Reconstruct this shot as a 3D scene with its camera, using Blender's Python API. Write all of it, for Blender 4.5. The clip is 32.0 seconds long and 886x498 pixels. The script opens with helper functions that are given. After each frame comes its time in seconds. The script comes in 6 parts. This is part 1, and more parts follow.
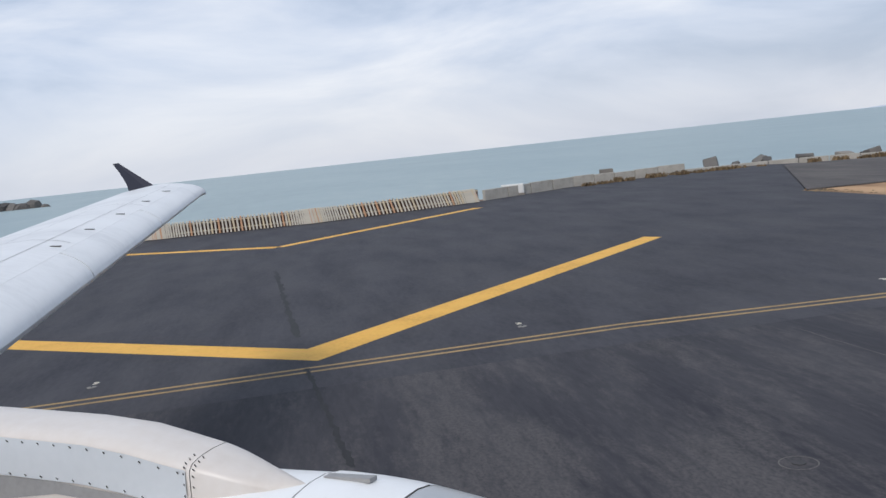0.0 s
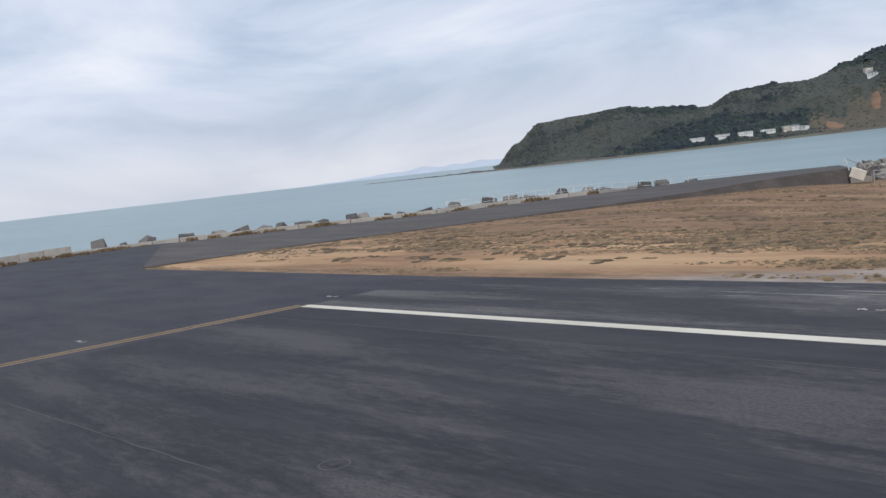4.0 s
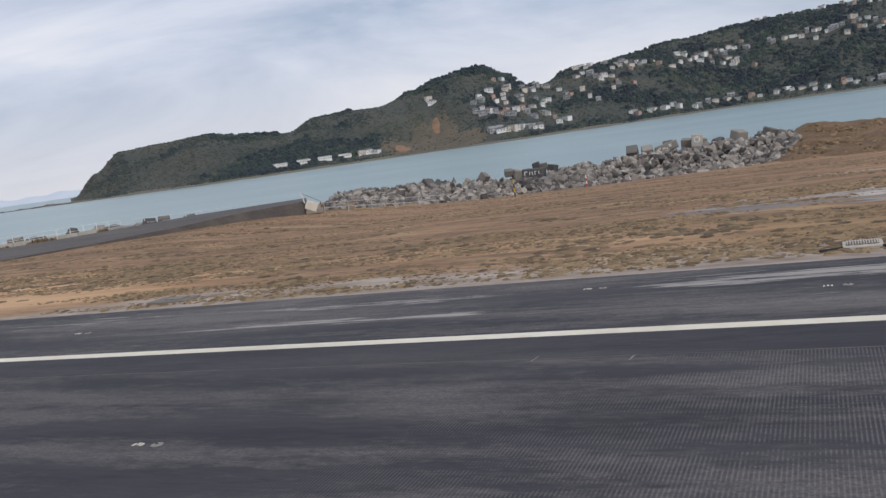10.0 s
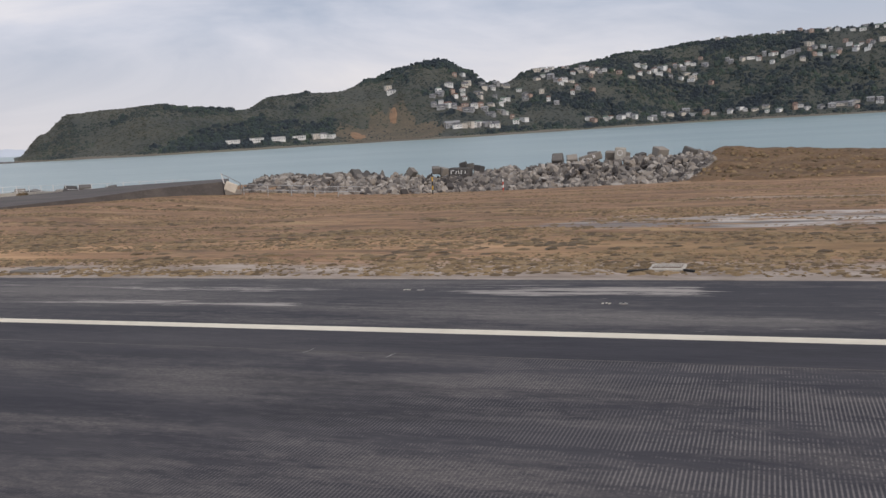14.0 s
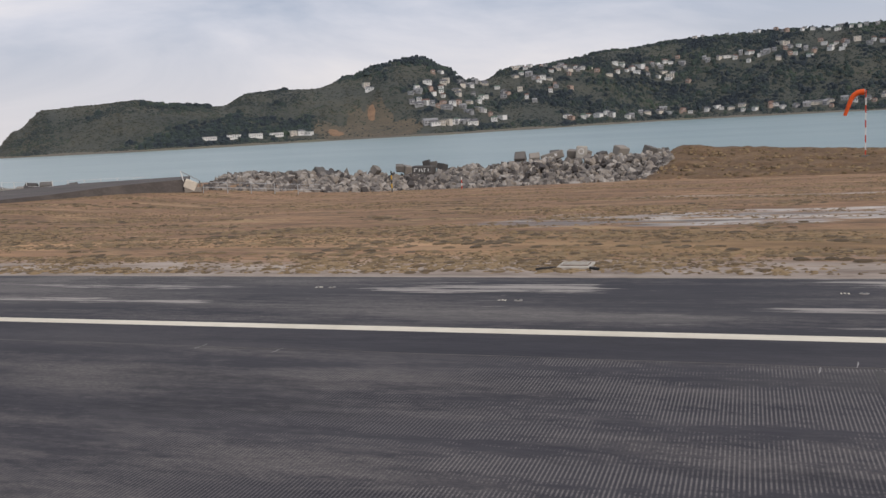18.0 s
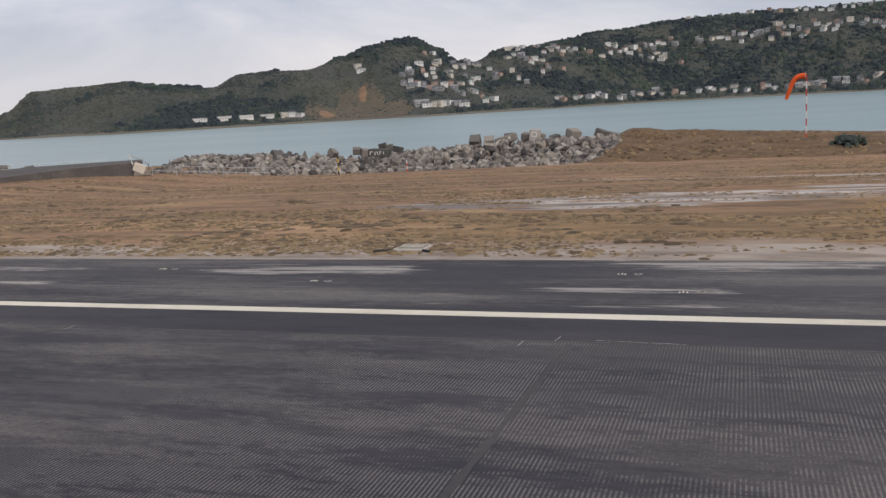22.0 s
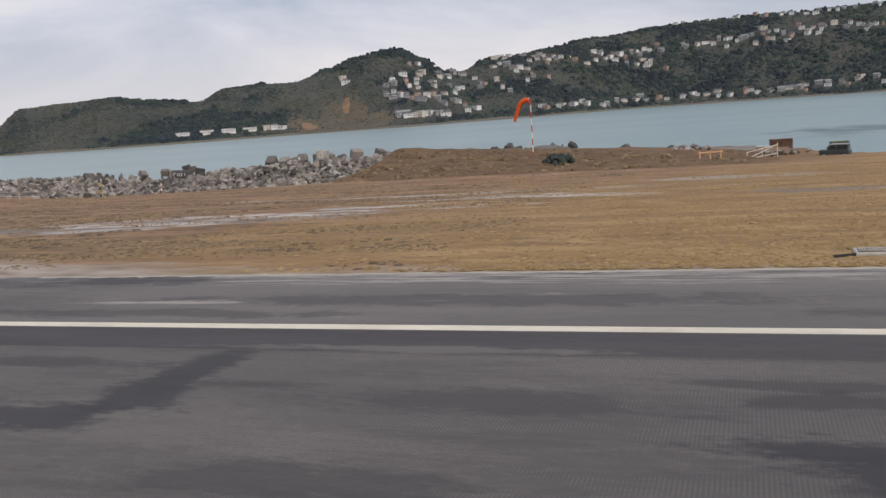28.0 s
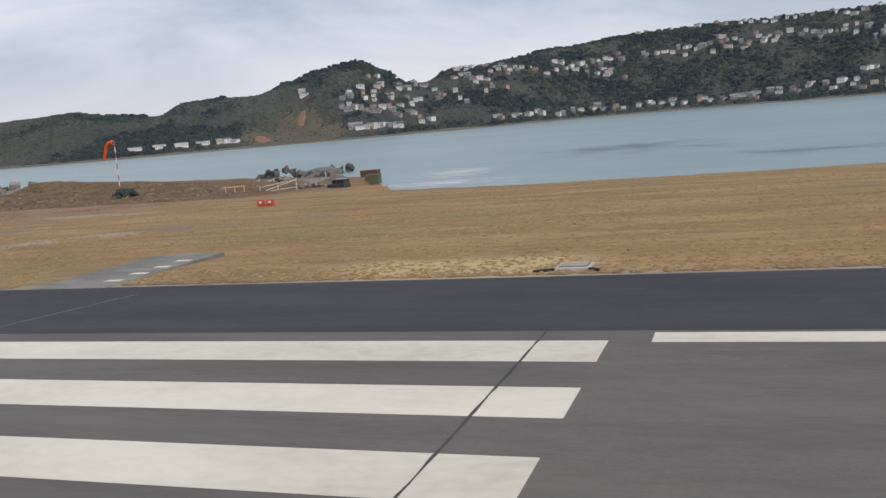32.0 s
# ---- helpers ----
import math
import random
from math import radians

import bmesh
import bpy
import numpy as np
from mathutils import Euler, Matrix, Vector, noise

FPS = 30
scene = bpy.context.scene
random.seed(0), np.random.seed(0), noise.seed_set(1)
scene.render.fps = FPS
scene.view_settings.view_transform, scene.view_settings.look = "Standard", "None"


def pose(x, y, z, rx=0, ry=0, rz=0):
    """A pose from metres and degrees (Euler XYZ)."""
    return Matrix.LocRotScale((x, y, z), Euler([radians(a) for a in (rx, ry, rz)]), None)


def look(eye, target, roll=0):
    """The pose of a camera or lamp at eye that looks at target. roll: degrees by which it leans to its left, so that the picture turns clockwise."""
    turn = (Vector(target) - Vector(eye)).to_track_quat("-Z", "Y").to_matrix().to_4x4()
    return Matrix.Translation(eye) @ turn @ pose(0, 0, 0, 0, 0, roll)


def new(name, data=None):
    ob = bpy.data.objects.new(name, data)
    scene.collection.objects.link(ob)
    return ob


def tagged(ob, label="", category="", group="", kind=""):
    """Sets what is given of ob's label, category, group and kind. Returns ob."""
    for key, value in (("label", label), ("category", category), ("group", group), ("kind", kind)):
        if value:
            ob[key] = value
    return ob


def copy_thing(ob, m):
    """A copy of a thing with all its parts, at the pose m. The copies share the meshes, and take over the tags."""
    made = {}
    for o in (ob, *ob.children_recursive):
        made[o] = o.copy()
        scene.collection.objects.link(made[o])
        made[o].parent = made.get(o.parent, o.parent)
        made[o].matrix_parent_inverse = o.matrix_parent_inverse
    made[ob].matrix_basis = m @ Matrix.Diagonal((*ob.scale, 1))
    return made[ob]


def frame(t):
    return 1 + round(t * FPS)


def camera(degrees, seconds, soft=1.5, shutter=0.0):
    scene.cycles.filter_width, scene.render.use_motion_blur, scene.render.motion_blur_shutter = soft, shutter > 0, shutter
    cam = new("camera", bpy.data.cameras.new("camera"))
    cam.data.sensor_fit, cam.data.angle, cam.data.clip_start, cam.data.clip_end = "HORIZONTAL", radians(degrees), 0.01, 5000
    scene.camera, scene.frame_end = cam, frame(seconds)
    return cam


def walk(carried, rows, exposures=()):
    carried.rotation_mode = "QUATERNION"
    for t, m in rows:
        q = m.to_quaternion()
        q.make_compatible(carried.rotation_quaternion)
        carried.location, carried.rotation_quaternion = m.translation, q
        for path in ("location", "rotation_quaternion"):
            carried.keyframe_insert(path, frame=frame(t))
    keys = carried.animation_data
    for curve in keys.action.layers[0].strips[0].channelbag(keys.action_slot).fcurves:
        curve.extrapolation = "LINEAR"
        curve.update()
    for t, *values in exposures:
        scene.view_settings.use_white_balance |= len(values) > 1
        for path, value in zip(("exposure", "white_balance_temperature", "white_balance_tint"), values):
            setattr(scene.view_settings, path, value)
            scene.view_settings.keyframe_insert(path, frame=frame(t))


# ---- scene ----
cam = camera(51.81, 32.0)
PATH = [
    (0.0, -30.018, -3.814, 4.920, 83.889, 6.102, 80.795),
    (0.5, -28.798, -2.964, 4.889, 84.120, 6.285, 76.503),
    (1.0, -27.545, -2.109, 4.862, 84.422, 6.435, 72.155),
    (1.5, -26.445, -1.349, 4.795, 84.408, 6.469, 68.164),
    (2.0, -25.171, -0.759, 4.763, 84.906, 6.576, 63.954),
    (2.5, -23.950, -0.296, 4.754, 85.023, 6.730, 60.264),
    (3.0, -22.581, 0.029, 4.758, 85.046, 6.595, 55.996),
    (3.5, -21.267, 0.317, 4.745, 85.117, 6.434, 52.174),
    (4.0, -19.819, 0.553, 4.703, 84.986, 6.522, 47.935),
    (4.5, -18.600, 0.798, 4.664, 85.035, 6.674, 44.294),
    (6.5, -13.832, 0.295, 4.729, 86.283, 6.728, 33.246),
    (7.0, -12.545, 0.187, 4.743, 85.303, 6.270, 28.335),
    (7.5, -11.122, 0.071, 4.759, 85.534, 6.135, 26.132),
    (8.0, -9.751, -0.056, 4.782, 86.004, 5.438, 24.648),
    (8.5, -8.571, -0.101, 4.776, 86.747, 5.428, 24.382),
    (9.0, -7.433, -0.091, 4.756, 85.241, 6.376, 23.871),
    (9.5, -6.441, -0.072, 4.747, 84.128, 7.639, 23.443),
    (10.0, -5.555, -0.094, 4.756, 83.298, 8.089, 22.784),
    (10.5, -4.720, -0.149, 4.765, 82.579, 8.037, 20.545),
    (11.0, -3.951, -0.226, 4.771, 82.861, 8.055, 20.258),
    (11.5, -3.338, -0.233, 4.777, 83.878, 7.556, 20.080),
    (12.0, -2.838, -0.200, 4.786, 80.787, 5.469, 18.533),
    (12.5, -2.333, -0.169, 4.774, 81.324, 1.760, 18.502),
    (13.0, -2.001, -0.161, 4.763, 82.555, 2.147, 19.671),
    (13.5, -1.719, -0.155, 4.766, 82.592, 2.901, 20.397),
    (14.0, -1.563, -0.132, 4.781, 82.561, 3.243, 20.204),
    (14.5, -1.424, -0.113, 4.789, 81.845, 2.560, 18.915),
    (16.5, -0.313, -0.397, 4.829, 82.172, 2.930, 19.189),
    (17.0, 0.010, -0.295, 4.820, 82.103, 2.934, 18.908),
    (17.5, 0.283, -0.183, 4.810, 82.228, 3.040, 19.017),
    (18.0, 0.705, -0.099, 4.794, 82.320, 3.056, 18.941),
    (18.5, 1.071, -0.098, 4.806, 82.287, 3.145, 18.942),
    (19.0, 1.681, -0.180, 4.836, 82.155, 3.126, 18.916),
    (19.5, 2.371, -0.261, 4.856, 81.808, 3.104, 18.874),
    (20.0, 2.978, -0.279, 4.858, 81.370, 3.212, 18.939),
    (20.5, 3.666, -0.207, 4.845, 81.253, 3.265, 18.939),
    (21.0, 4.315, -0.100, 4.831, 81.250, 3.247, 18.840),
    (21.5, 5.139, -0.009, 4.811, 81.190, 3.211, 18.709),
    (22.0, 6.216, 0.041, 4.805, 81.140, 3.095, 18.647),
    (22.5, 7.434, 0.121, 4.795, 81.111, 2.952, 18.616),
    (23.0, 8.823, 0.179, 4.792, 81.065, 2.912, 18.929),
    (23.5, 10.546, 0.177, 4.785, 81.019, 2.827, 19.085),
    (24.0, 12.546, 0.089, 4.796, 80.917, 2.871, 19.081),
    (24.5, 14.583, 0.037, 4.810, 80.901, 3.019, 19.074),
    (25.0, 17.186, 0.060, 4.816, 80.653, 3.230, 18.704),
    (25.5, 19.737, 0.082, 4.819, 80.704, 3.531, 18.818),
    (27.5, 32.619, 0.201, 4.884, 81.759, 3.636, 18.992),
    (28.0, 37.453, 0.227, 4.913, 81.675, 4.075, 18.875),
    (28.5, 42.292, 0.261, 4.950, 81.228, 3.953, 17.779),
    (29.0, 48.465, 0.232, 4.937, 79.946, 3.728, 16.259),
    (29.5, 54.715, 0.243, 4.928, 80.440, 3.786, 15.843),
    (30.0, 62.333, 0.209, 4.902, 81.058, 4.292, 17.239),
    (30.5, 69.878, 0.293, 4.864, 81.078, 4.939, 16.863),
    (31.0, 78.935, 0.372, 4.832, 82.078, 4.905, 18.082),
    (31.5, 87.369, 0.376, 4.830, 81.954, 4.962, 18.153),
    (32.0, 96.813, 0.347, 4.827, 82.151, 4.754, 18.459),
]
walk(cam, [(t, pose(x, y, z, rx, ry, rz)) for t, x, y, z, rx, ry, rz in PATH], exposures=[(0.0, 0.22, 6480, 11.5), (4.0, 0.25, 6500, 12), (7.0, 0.33, 6600, 12.5), (9.0, 0.28, 6650, 13), (11.0, 0.16, 6900, 15), (13.0, 0.17, 7120, 16.5), (24.0, 0.20, 7250, 16.5), (30.0, 0.20, 7200, 16.5), (32.0, 0.23, 6900, 14.5)])

# ---- world, sun ----
SEA = -6.0
world = bpy.data.worlds.new("overcast_sky")
scene.world = world
world.use_nodes = True
wn, wl = world.node_tree.nodes, world.node_tree.links
wn.clear()


def wnode(kind, **values):
    n = wn.new(kind)
    for k, v in values.items():
        n.inputs[k].default_value = v
    return n


sky = wn.new("ShaderNodeTexSky")
sky.sky_type, sky.sun_disc = "NISHITA", False
sky.sun_elevation, sky.sun_rotation = radians(42), radians(60)
coord = wn.new("ShaderNodeTexCoord")
split = wn.new("ShaderNodeSeparateXYZ")
wl.new(coord.outputs["Generated"], split.inputs[0])
turned = wn.new("ShaderNodeMapping")
turned.inputs["Rotation"].default_value = (radians(3), radians(-5), 0)
turned.inputs["Scale"].default_value = (1.0, 1.0, 3.6)
wl.new(coord.outputs["Generated"], turned.inputs["Vector"])
clouds = wnode("ShaderNodeTexNoise", Scale=2.6, Detail=8.0, Roughness=0.55, Distortion=0.5)
wl.new(turned.outputs[0], clouds.inputs["Vector"])
veil = wn.new("ShaderNodeMapRange")
for key, v in (("From Min", -0.7), ("From Max", 0.25), ("To Min", 0.02), ("To Max", -0.14)):
    veil.inputs[key].default_value = v
wl.new(split.outputs["X"], veil.inputs["Value"])
thick = wn.new("ShaderNodeMath")
thick.operation = "ADD"
wl.new(clouds.outputs["Fac"], thick.inputs[0])
wl.new(veil.outputs[0], thick.inputs[1])
ramp = wn.new("ShaderNodeValToRGB")
ramp.color_ramp.elements[0].position, ramp.color_ramp.elements[0].color = 0.345, (0.36, 0.455, 0.60, 1)
ramp.color_ramp.elements[1].position, ramp.color_ramp.elements[1].color = 0.72, (0.79, 0.825, 0.88, 1)
mid = ramp.color_ramp.elements.new(0.51)
mid.color = (0.56, 0.635, 0.76, 1)
wl.new(thick.outputs[0], ramp.inputs[0])
glow = wn.new("ShaderNodeMapRange")
glow.inputs["From Min"].default_value, glow.inputs["From Max"].default_value = 0.012, 0.12
glow.inputs["To Min"].default_value, glow.inputs["To Max"].default_value = 0.6, 0.0
wl.new(split.outputs["Z"], glow.inputs["Value"])
warm = wn.new("ShaderNodeMix")
warm.data_type = "RGBA"
warm.inputs["B"].default_value = (0.635, 0.655, 0.70, 1)
wl.new(glow.outputs[0], warm.inputs["Factor"])
wl.new(ramp.outputs[0], warm.inputs["A"])
blue = wn.new("ShaderNodeBackground")
blue.inputs["Strength"].default_value = 0.1
wl.new(sky.outputs[0], blue.inputs["Color"])
grey = wn.new("ShaderNodeBackground")
grey.inputs["Strength"].default_value = 0.96
wl.new(warm.outputs["Result"], grey.inputs["Color"])
both = wn.new("ShaderNodeMixShader")
both.inputs[0].default_value = 0.93
wl.new(blue.outputs[0], both.inputs[1])
wl.new(grey.outputs[0], both.inputs[2])
out = wn.new("ShaderNodeOutputWorld")
wl.new(both.outputs[0], out.inputs[0])

sun = new("sun", bpy.data.lights.new("sun", "SUN"))
sun.data.energy, sun.data.angle, sun.data.color = 1.6, radians(14), (1.0, 0.96, 0.9)
sun.matrix_world = look((60, -40, 70), (0, 0, 0))


# ---- materials ----
def material(name, colours, scale=1.0, rough=0.8, bump=0.0, stretch=(1, 1, 1), metal=0.0, detail=6.0, fine=0.0, spread=(0.3, 0.7), vary=0.0, bump_scale=0.0, coat=0.0):
    """Colours blended by noise at one scale, with a finer noise mixed in, and a bump."""
    m = bpy.data.materials.new(name)
    m.use_nodes = True
    n, l = m.node_tree.nodes, m.node_tree.links
    b = n["Principled BSDF"]
    b.inputs["Roughness"].default_value, b.inputs["Metallic"].default_value = rough, metal
    b.inputs["Coat Weight"].default_value = coat
    tc = n.new("ShaderNodeTexCoord")
    mp = n.new("ShaderNodeMapping")
    mp.inputs["Scale"].default_value = stretch
    l.new(tc.outputs["Object"], mp.inputs["Vector"])
    ns = n.new("ShaderNodeTexNoise")
    ns.inputs["Scale"].default_value, ns.inputs["Detail"].default_value, ns.inputs["Roughness"].default_value = scale, detail, 0.6
    l.new(mp.outputs[0], ns.inputs["Vector"])
    fac = ns.outputs["Fac"]
    if fine:
        nf = n.new("ShaderNodeTexNoise")
        nf.inputs["Scale"].default_value, nf.inputs["Detail"].default_value = scale * 14, 4
        l.new(mp.outputs[0], nf.inputs["Vector"])
        mx = n.new("ShaderNodeMix")
        mx.inputs["Factor"].default_value = fine
        l.new(fac, mx.inputs["A"])
        l.new(nf.outputs["Fac"], mx.inputs["B"])
        fac = mx.outputs["Result"]
    if vary:
        info = n.new("ShaderNodeObjectInfo")
        geo = n.new("ShaderNodeNewGeometry")
        s = n.new("ShaderNodeMath")
        s.operation = "ADD"
        l.new(info.outputs["Random"], s.inputs[0])
        l.new(geo.outputs["Random Per Island"], s.inputs[1])
        w = n.new("ShaderNodeMath")
        w.operation = "FRACT"
        l.new(s.outputs[0], w.inputs[0])
        mv = n.new("ShaderNodeMix")
        mv.inputs["Factor"].default_value = vary
        l.new(fac, mv.inputs["A"])
        l.new(w.outputs[0], mv.inputs["B"])
        fac = mv.outputs["Result"]
    r = n.new("ShaderNodeValToRGB")
    cr = r.color_ramp
    cr.elements[0].position, cr.elements[0].color = spread[0], (*colours[0], 1)
    cr.elements[1].position, cr.elements[1].color = spread[1], (*colours[-1], 1)
    for i in range(1, len(colours) - 1):
        e = cr.elements.new(spread[0] + (spread[1] - spread[0]) * i / (len(colours) - 1))
        e.color = (*colours[i], 1)
    l.new(fac, r.inputs[0])
    l.new(r.outputs[0], b.inputs["Base Color"])
    if bump:
        nb = n.new("ShaderNodeTexNoise")
        nb.inputs["Scale"].default_value, nb.inputs["Detail"].default_value = bump_scale or scale * 5, 5
        l.new(mp.outputs[0], nb.inputs["Vector"])
        bp = n.new("ShaderNodeBump")
        bp.inputs["Strength"].default_value, bp.inputs["Distance"].default_value = bump, 0.05 if not bump_scale else 0.25 / bump_scale
        l.new(nb.outputs["Fac"], bp.inputs["Height"])
        l.new(bp.outputs[0], b.inputs["Normal"])
    return m


def plain(name, col, rough=0.7, metal=0.0):
    d = [tuple(c * k for c in col) for k in (0.82, 1.0, 1.12)]
    return material(name, d, 1.7, rough, 0.1, metal=metal, fine=0.4, bump_scale=30)


M = {}
M["grass"] = material("dry_grass_field", [(0.122, 0.066, 0.037), (0.196, 0.108, 0.058), (0.265, 0.148, 0.081), (0.335, 0.20, 0.113)], 0.3, 0.95, 0.9, (0.35, 1, 1), fine=0.55, bump_scale=5, spread=(0.36, 0.62))
M["sea"] = material("sea_water", [(0.145, 0.23, 0.24), (0.187, 0.278, 0.28), (0.24, 0.322, 0.316)], 0.010, 0.32, 0.3, (0.35, 1, 1), fine=0.35, bump_scale=0.6, spread=(0.36, 0.64))
# Some blue of the distance haze is mixed into the hill, bush and canopy colours.
M["hill"] = material("hillside_scrub", [(0.037, 0.045, 0.043), (0.049, 0.056, 0.048), (0.064, 0.067, 0.053), (0.088, 0.085, 0.062)], 0.012, 0.95, 0.7, fine=0.4, vary=0.12, bump_scale=0.2, spread=(0.34, 0.66))
M["bush"] = material("bush_leaves", [(0.027, 0.037, 0.040), (0.036, 0.048, 0.048), (0.047, 0.062, 0.052), (0.068, 0.080, 0.058)], 0.011, 0.95, 0.6, vary=0.1, fine=0.15, bump_scale=0.5, spread=(0.38, 0.62))
M["canopy"] = material("tree_canopy", [(0.017, 0.027, 0.037), (0.024, 0.036, 0.043), (0.033, 0.050, 0.047), (0.052, 0.076, 0.052)], 0.012, 0.95, 0.6, vary=0.12, fine=0.15, bump_scale=0.5, spread=(0.38, 0.64))
M["shore"] = material("shore_strip", [(0.08, 0.076, 0.06), (0.15, 0.13, 0.10), (0.12, 0.13, 0.07)], 0.02, 0.95, 0.5, fine=0.4, bump_scale=0.4)
M["brown_face"] = material("brown_scrubby_cliff", [(0.055, 0.055, 0.038), (0.10, 0.082, 0.056), (0.15, 0.112, 0.075)], 0.03, 0.95, 0.9, fine=0.45, bump_scale=0.4)
M["clay"] = material("clay_cliff", [(0.16, 0.09, 0.05), (0.28, 0.17, 0.1)], 0.06, 0.95, 0.7, fine=0.3, bump_scale=0.5)
M["white_paint"] = material("white_road_paint", [(0.50, 0.455, 0.365), (0.635, 0.585, 0.475), (0.72, 0.67, 0.555)], 0.3, 0.75, 0.1, (0.6, 1, 1), fine=0.25, spread=(0.32, 0.6), bump_scale=30)
M["yellow_paint"] = material("yellow_road_paint", [(0.60, 0.30, 0.045), (0.78, 0.42, 0.07), (0.85, 0.48, 0.09)], 0.6, 0.75, 0.1, fine=0.4, bump_scale=30)
M["worn_yellow"] = material("worn_yellow_line", [(0.16, 0.11, 0.06), (0.36, 0.235, 0.095), (0.44, 0.29, 0.12)], 0.9, 0.8, 0.1, fine=0.5, bump_scale=30)
M["pale_slab"] = material("pale_cast_concrete", [(0.30, 0.275, 0.24), (0.42, 0.39, 0.34), (0.5, 0.46, 0.41)], 1.5, 0.9, 0.3, fine=0.4, bump_scale=12)
M["rock"] = material("grey_boulder", [(0.065, 0.058, 0.055), (0.135, 0.121, 0.11), (0.21, 0.19, 0.17), (0.25, 0.215, 0.178), (0.36, 0.33, 0.295)], 0.9, 0.92, 0.7, vary=0.66, fine=0.35, bump_scale=5, spread=(0.2, 0.8))
M["block"] = material("weathered_concrete", [(0.075, 0.070, 0.067), (0.13, 0.12, 0.11), (0.185, 0.166, 0.145), (0.27, 0.24, 0.205)], 0.7, 0.9, 0.5, vary=0.6, fine=0.35, bump_scale=8)
M["rubble"] = material("tan_rubble", [(0.14, 0.115, 0.09), (0.23, 0.195, 0.155), (0.33, 0.285, 0.235)], 0.9, 0.92, 0.6, vary=0.5, bump_scale=5)
M["dark_rock"] = material("dark_sea_rock", [(0.05, 0.047, 0.046), (0.12, 0.11, 0.10), (0.17, 0.155, 0.14)], 0.6, 0.9, 0.7, vary=0.4, bump_scale=3)
M["earth"] = material("brown_earth", [(0.05, 0.031, 0.018), (0.11, 0.066, 0.034), (0.165, 0.10, 0.052), (0.25, 0.165, 0.095)], 0.5, 0.95, 0.9, (0.5, 1, 1), fine=0.5, bump_scale=4)
M["wing"] = material("pale_grey_wing_paint", [(0.62, 0.62, 0.62), (0.75, 0.75, 0.745), (0.80, 0.80, 0.795)], 0.8, 0.38, 0.03, (0.3, 1.5, 1), fine=0.2, bump_scale=2)
M["straw"] = material("straw_tufts", [(0.225, 0.15, 0.068), (0.27, 0.182, 0.082), (0.31, 0.212, 0.096), (0.36, 0.25, 0.116)], 0.2, 0.95, 0.6, vary=0.6, bump_scale=14)
M["dark_green"] = plain("dark_green_car_paint", (0.045, 0.052, 0.05), 0.35)
M["dark_fin"] = plain("dark_navy_paint", (0.018, 0.017, 0.03), 0.4)
M["cowl"] = material("white_cowl_paint", [(0.82, 0.81, 0.79), (0.88, 0.875, 0.86)], 1.1, 0.34, 0.02, fine=0.3, bump_scale=3)
M["cream"] = material("cream_fairing_paint", [(0.61, 0.54, 0.475), (0.68, 0.615, 0.555), (0.73, 0.675, 0.625)], 0.8, 0.4, 0.03, fine=0.3, bump_scale=3)
M["alloy"] = material("bare_alloy_panel", [(0.64, 0.66, 0.67), (0.72, 0.735, 0.745)], 1.0, 0.35, 0.03, metal=0.15, fine=0.3, bump_scale=3)
M["lip"] = material("polished_inlet_lip", [(0.48, 0.48, 0.47), (0.6, 0.6, 0.6)], 1.0, 0.35, 0.02, metal=0.6, bump_scale=3)
M["black"] = plain("black_rubber", (0.02, 0.02, 0.02), 0.8)
M["gap"] = plain("dark_seam", (0.06, 0.055, 0.05), 0.8)
M["steel"] = plain("galvanised_steel", (0.45, 0.46, 0.46), 0.5, 0.5)
M["orange"] = plain("orange_fabric", (0.75, 0.10, 0.015), 0.8)
M["red"] = plain("red_paint", (0.55, 0.06, 0.03), 0.6)
M["white"] = plain("white_paint", (0.72, 0.71, 0.68), 0.6)
M["lamp_yellow"] = plain("yellow_lamp_housing", (0.65, 0.38, 0.03), 0.5)
M["slat_white"] = plain("faded_white_board", (0.66, 0.60, 0.50), 0.8)
M["chalk"] = plain("worn_chalk", (0.30, 0.29, 0.28), 0.9)
M["slat_orange"] = plain("faded_peach_board", (0.64, 0.37, 0.22), 0.8)
M["slat_pale"] = plain("pale_yellow_board", (0.70, 0.58, 0.40), 0.8)
M["glass"] = plain("dark_window_glass", (0.03, 0.035, 0.04), 0.12)
M["tuft"] = material("tussock_leaves", [(0.105, 0.072, 0.040), (0.155, 0.106, 0.056), (0.205, 0.141, 0.075), (0.26, 0.18, 0.098)], 0.3, 0.95, 0.8, vary=0.55, bump_scale=12)
M["cushion"] = material("dark_tussock_leaves", [(0.080, 0.056, 0.032), (0.115, 0.080, 0.044), (0.155, 0.107, 0.058), (0.20, 0.137, 0.073)], 0.4, 0.95, 0.8, vary=0.5, bump_scale=12)
M["blade"] = material("dry_grass_blades", [(0.22, 0.142, 0.06), (0.27, 0.176, 0.075), (0.325, 0.216, 0.096)], 0.1, 0.95, 0, vary=0.5)
M["gravel"] = material("grey_gravel_verge", [(0.16, 0.14, 0.12), (0.28, 0.245, 0.21), (0.38, 0.34, 0.3)], 0.5, 0.95, 0.6, (0.4, 1, 1), fine=0.5, bump_scale=8)


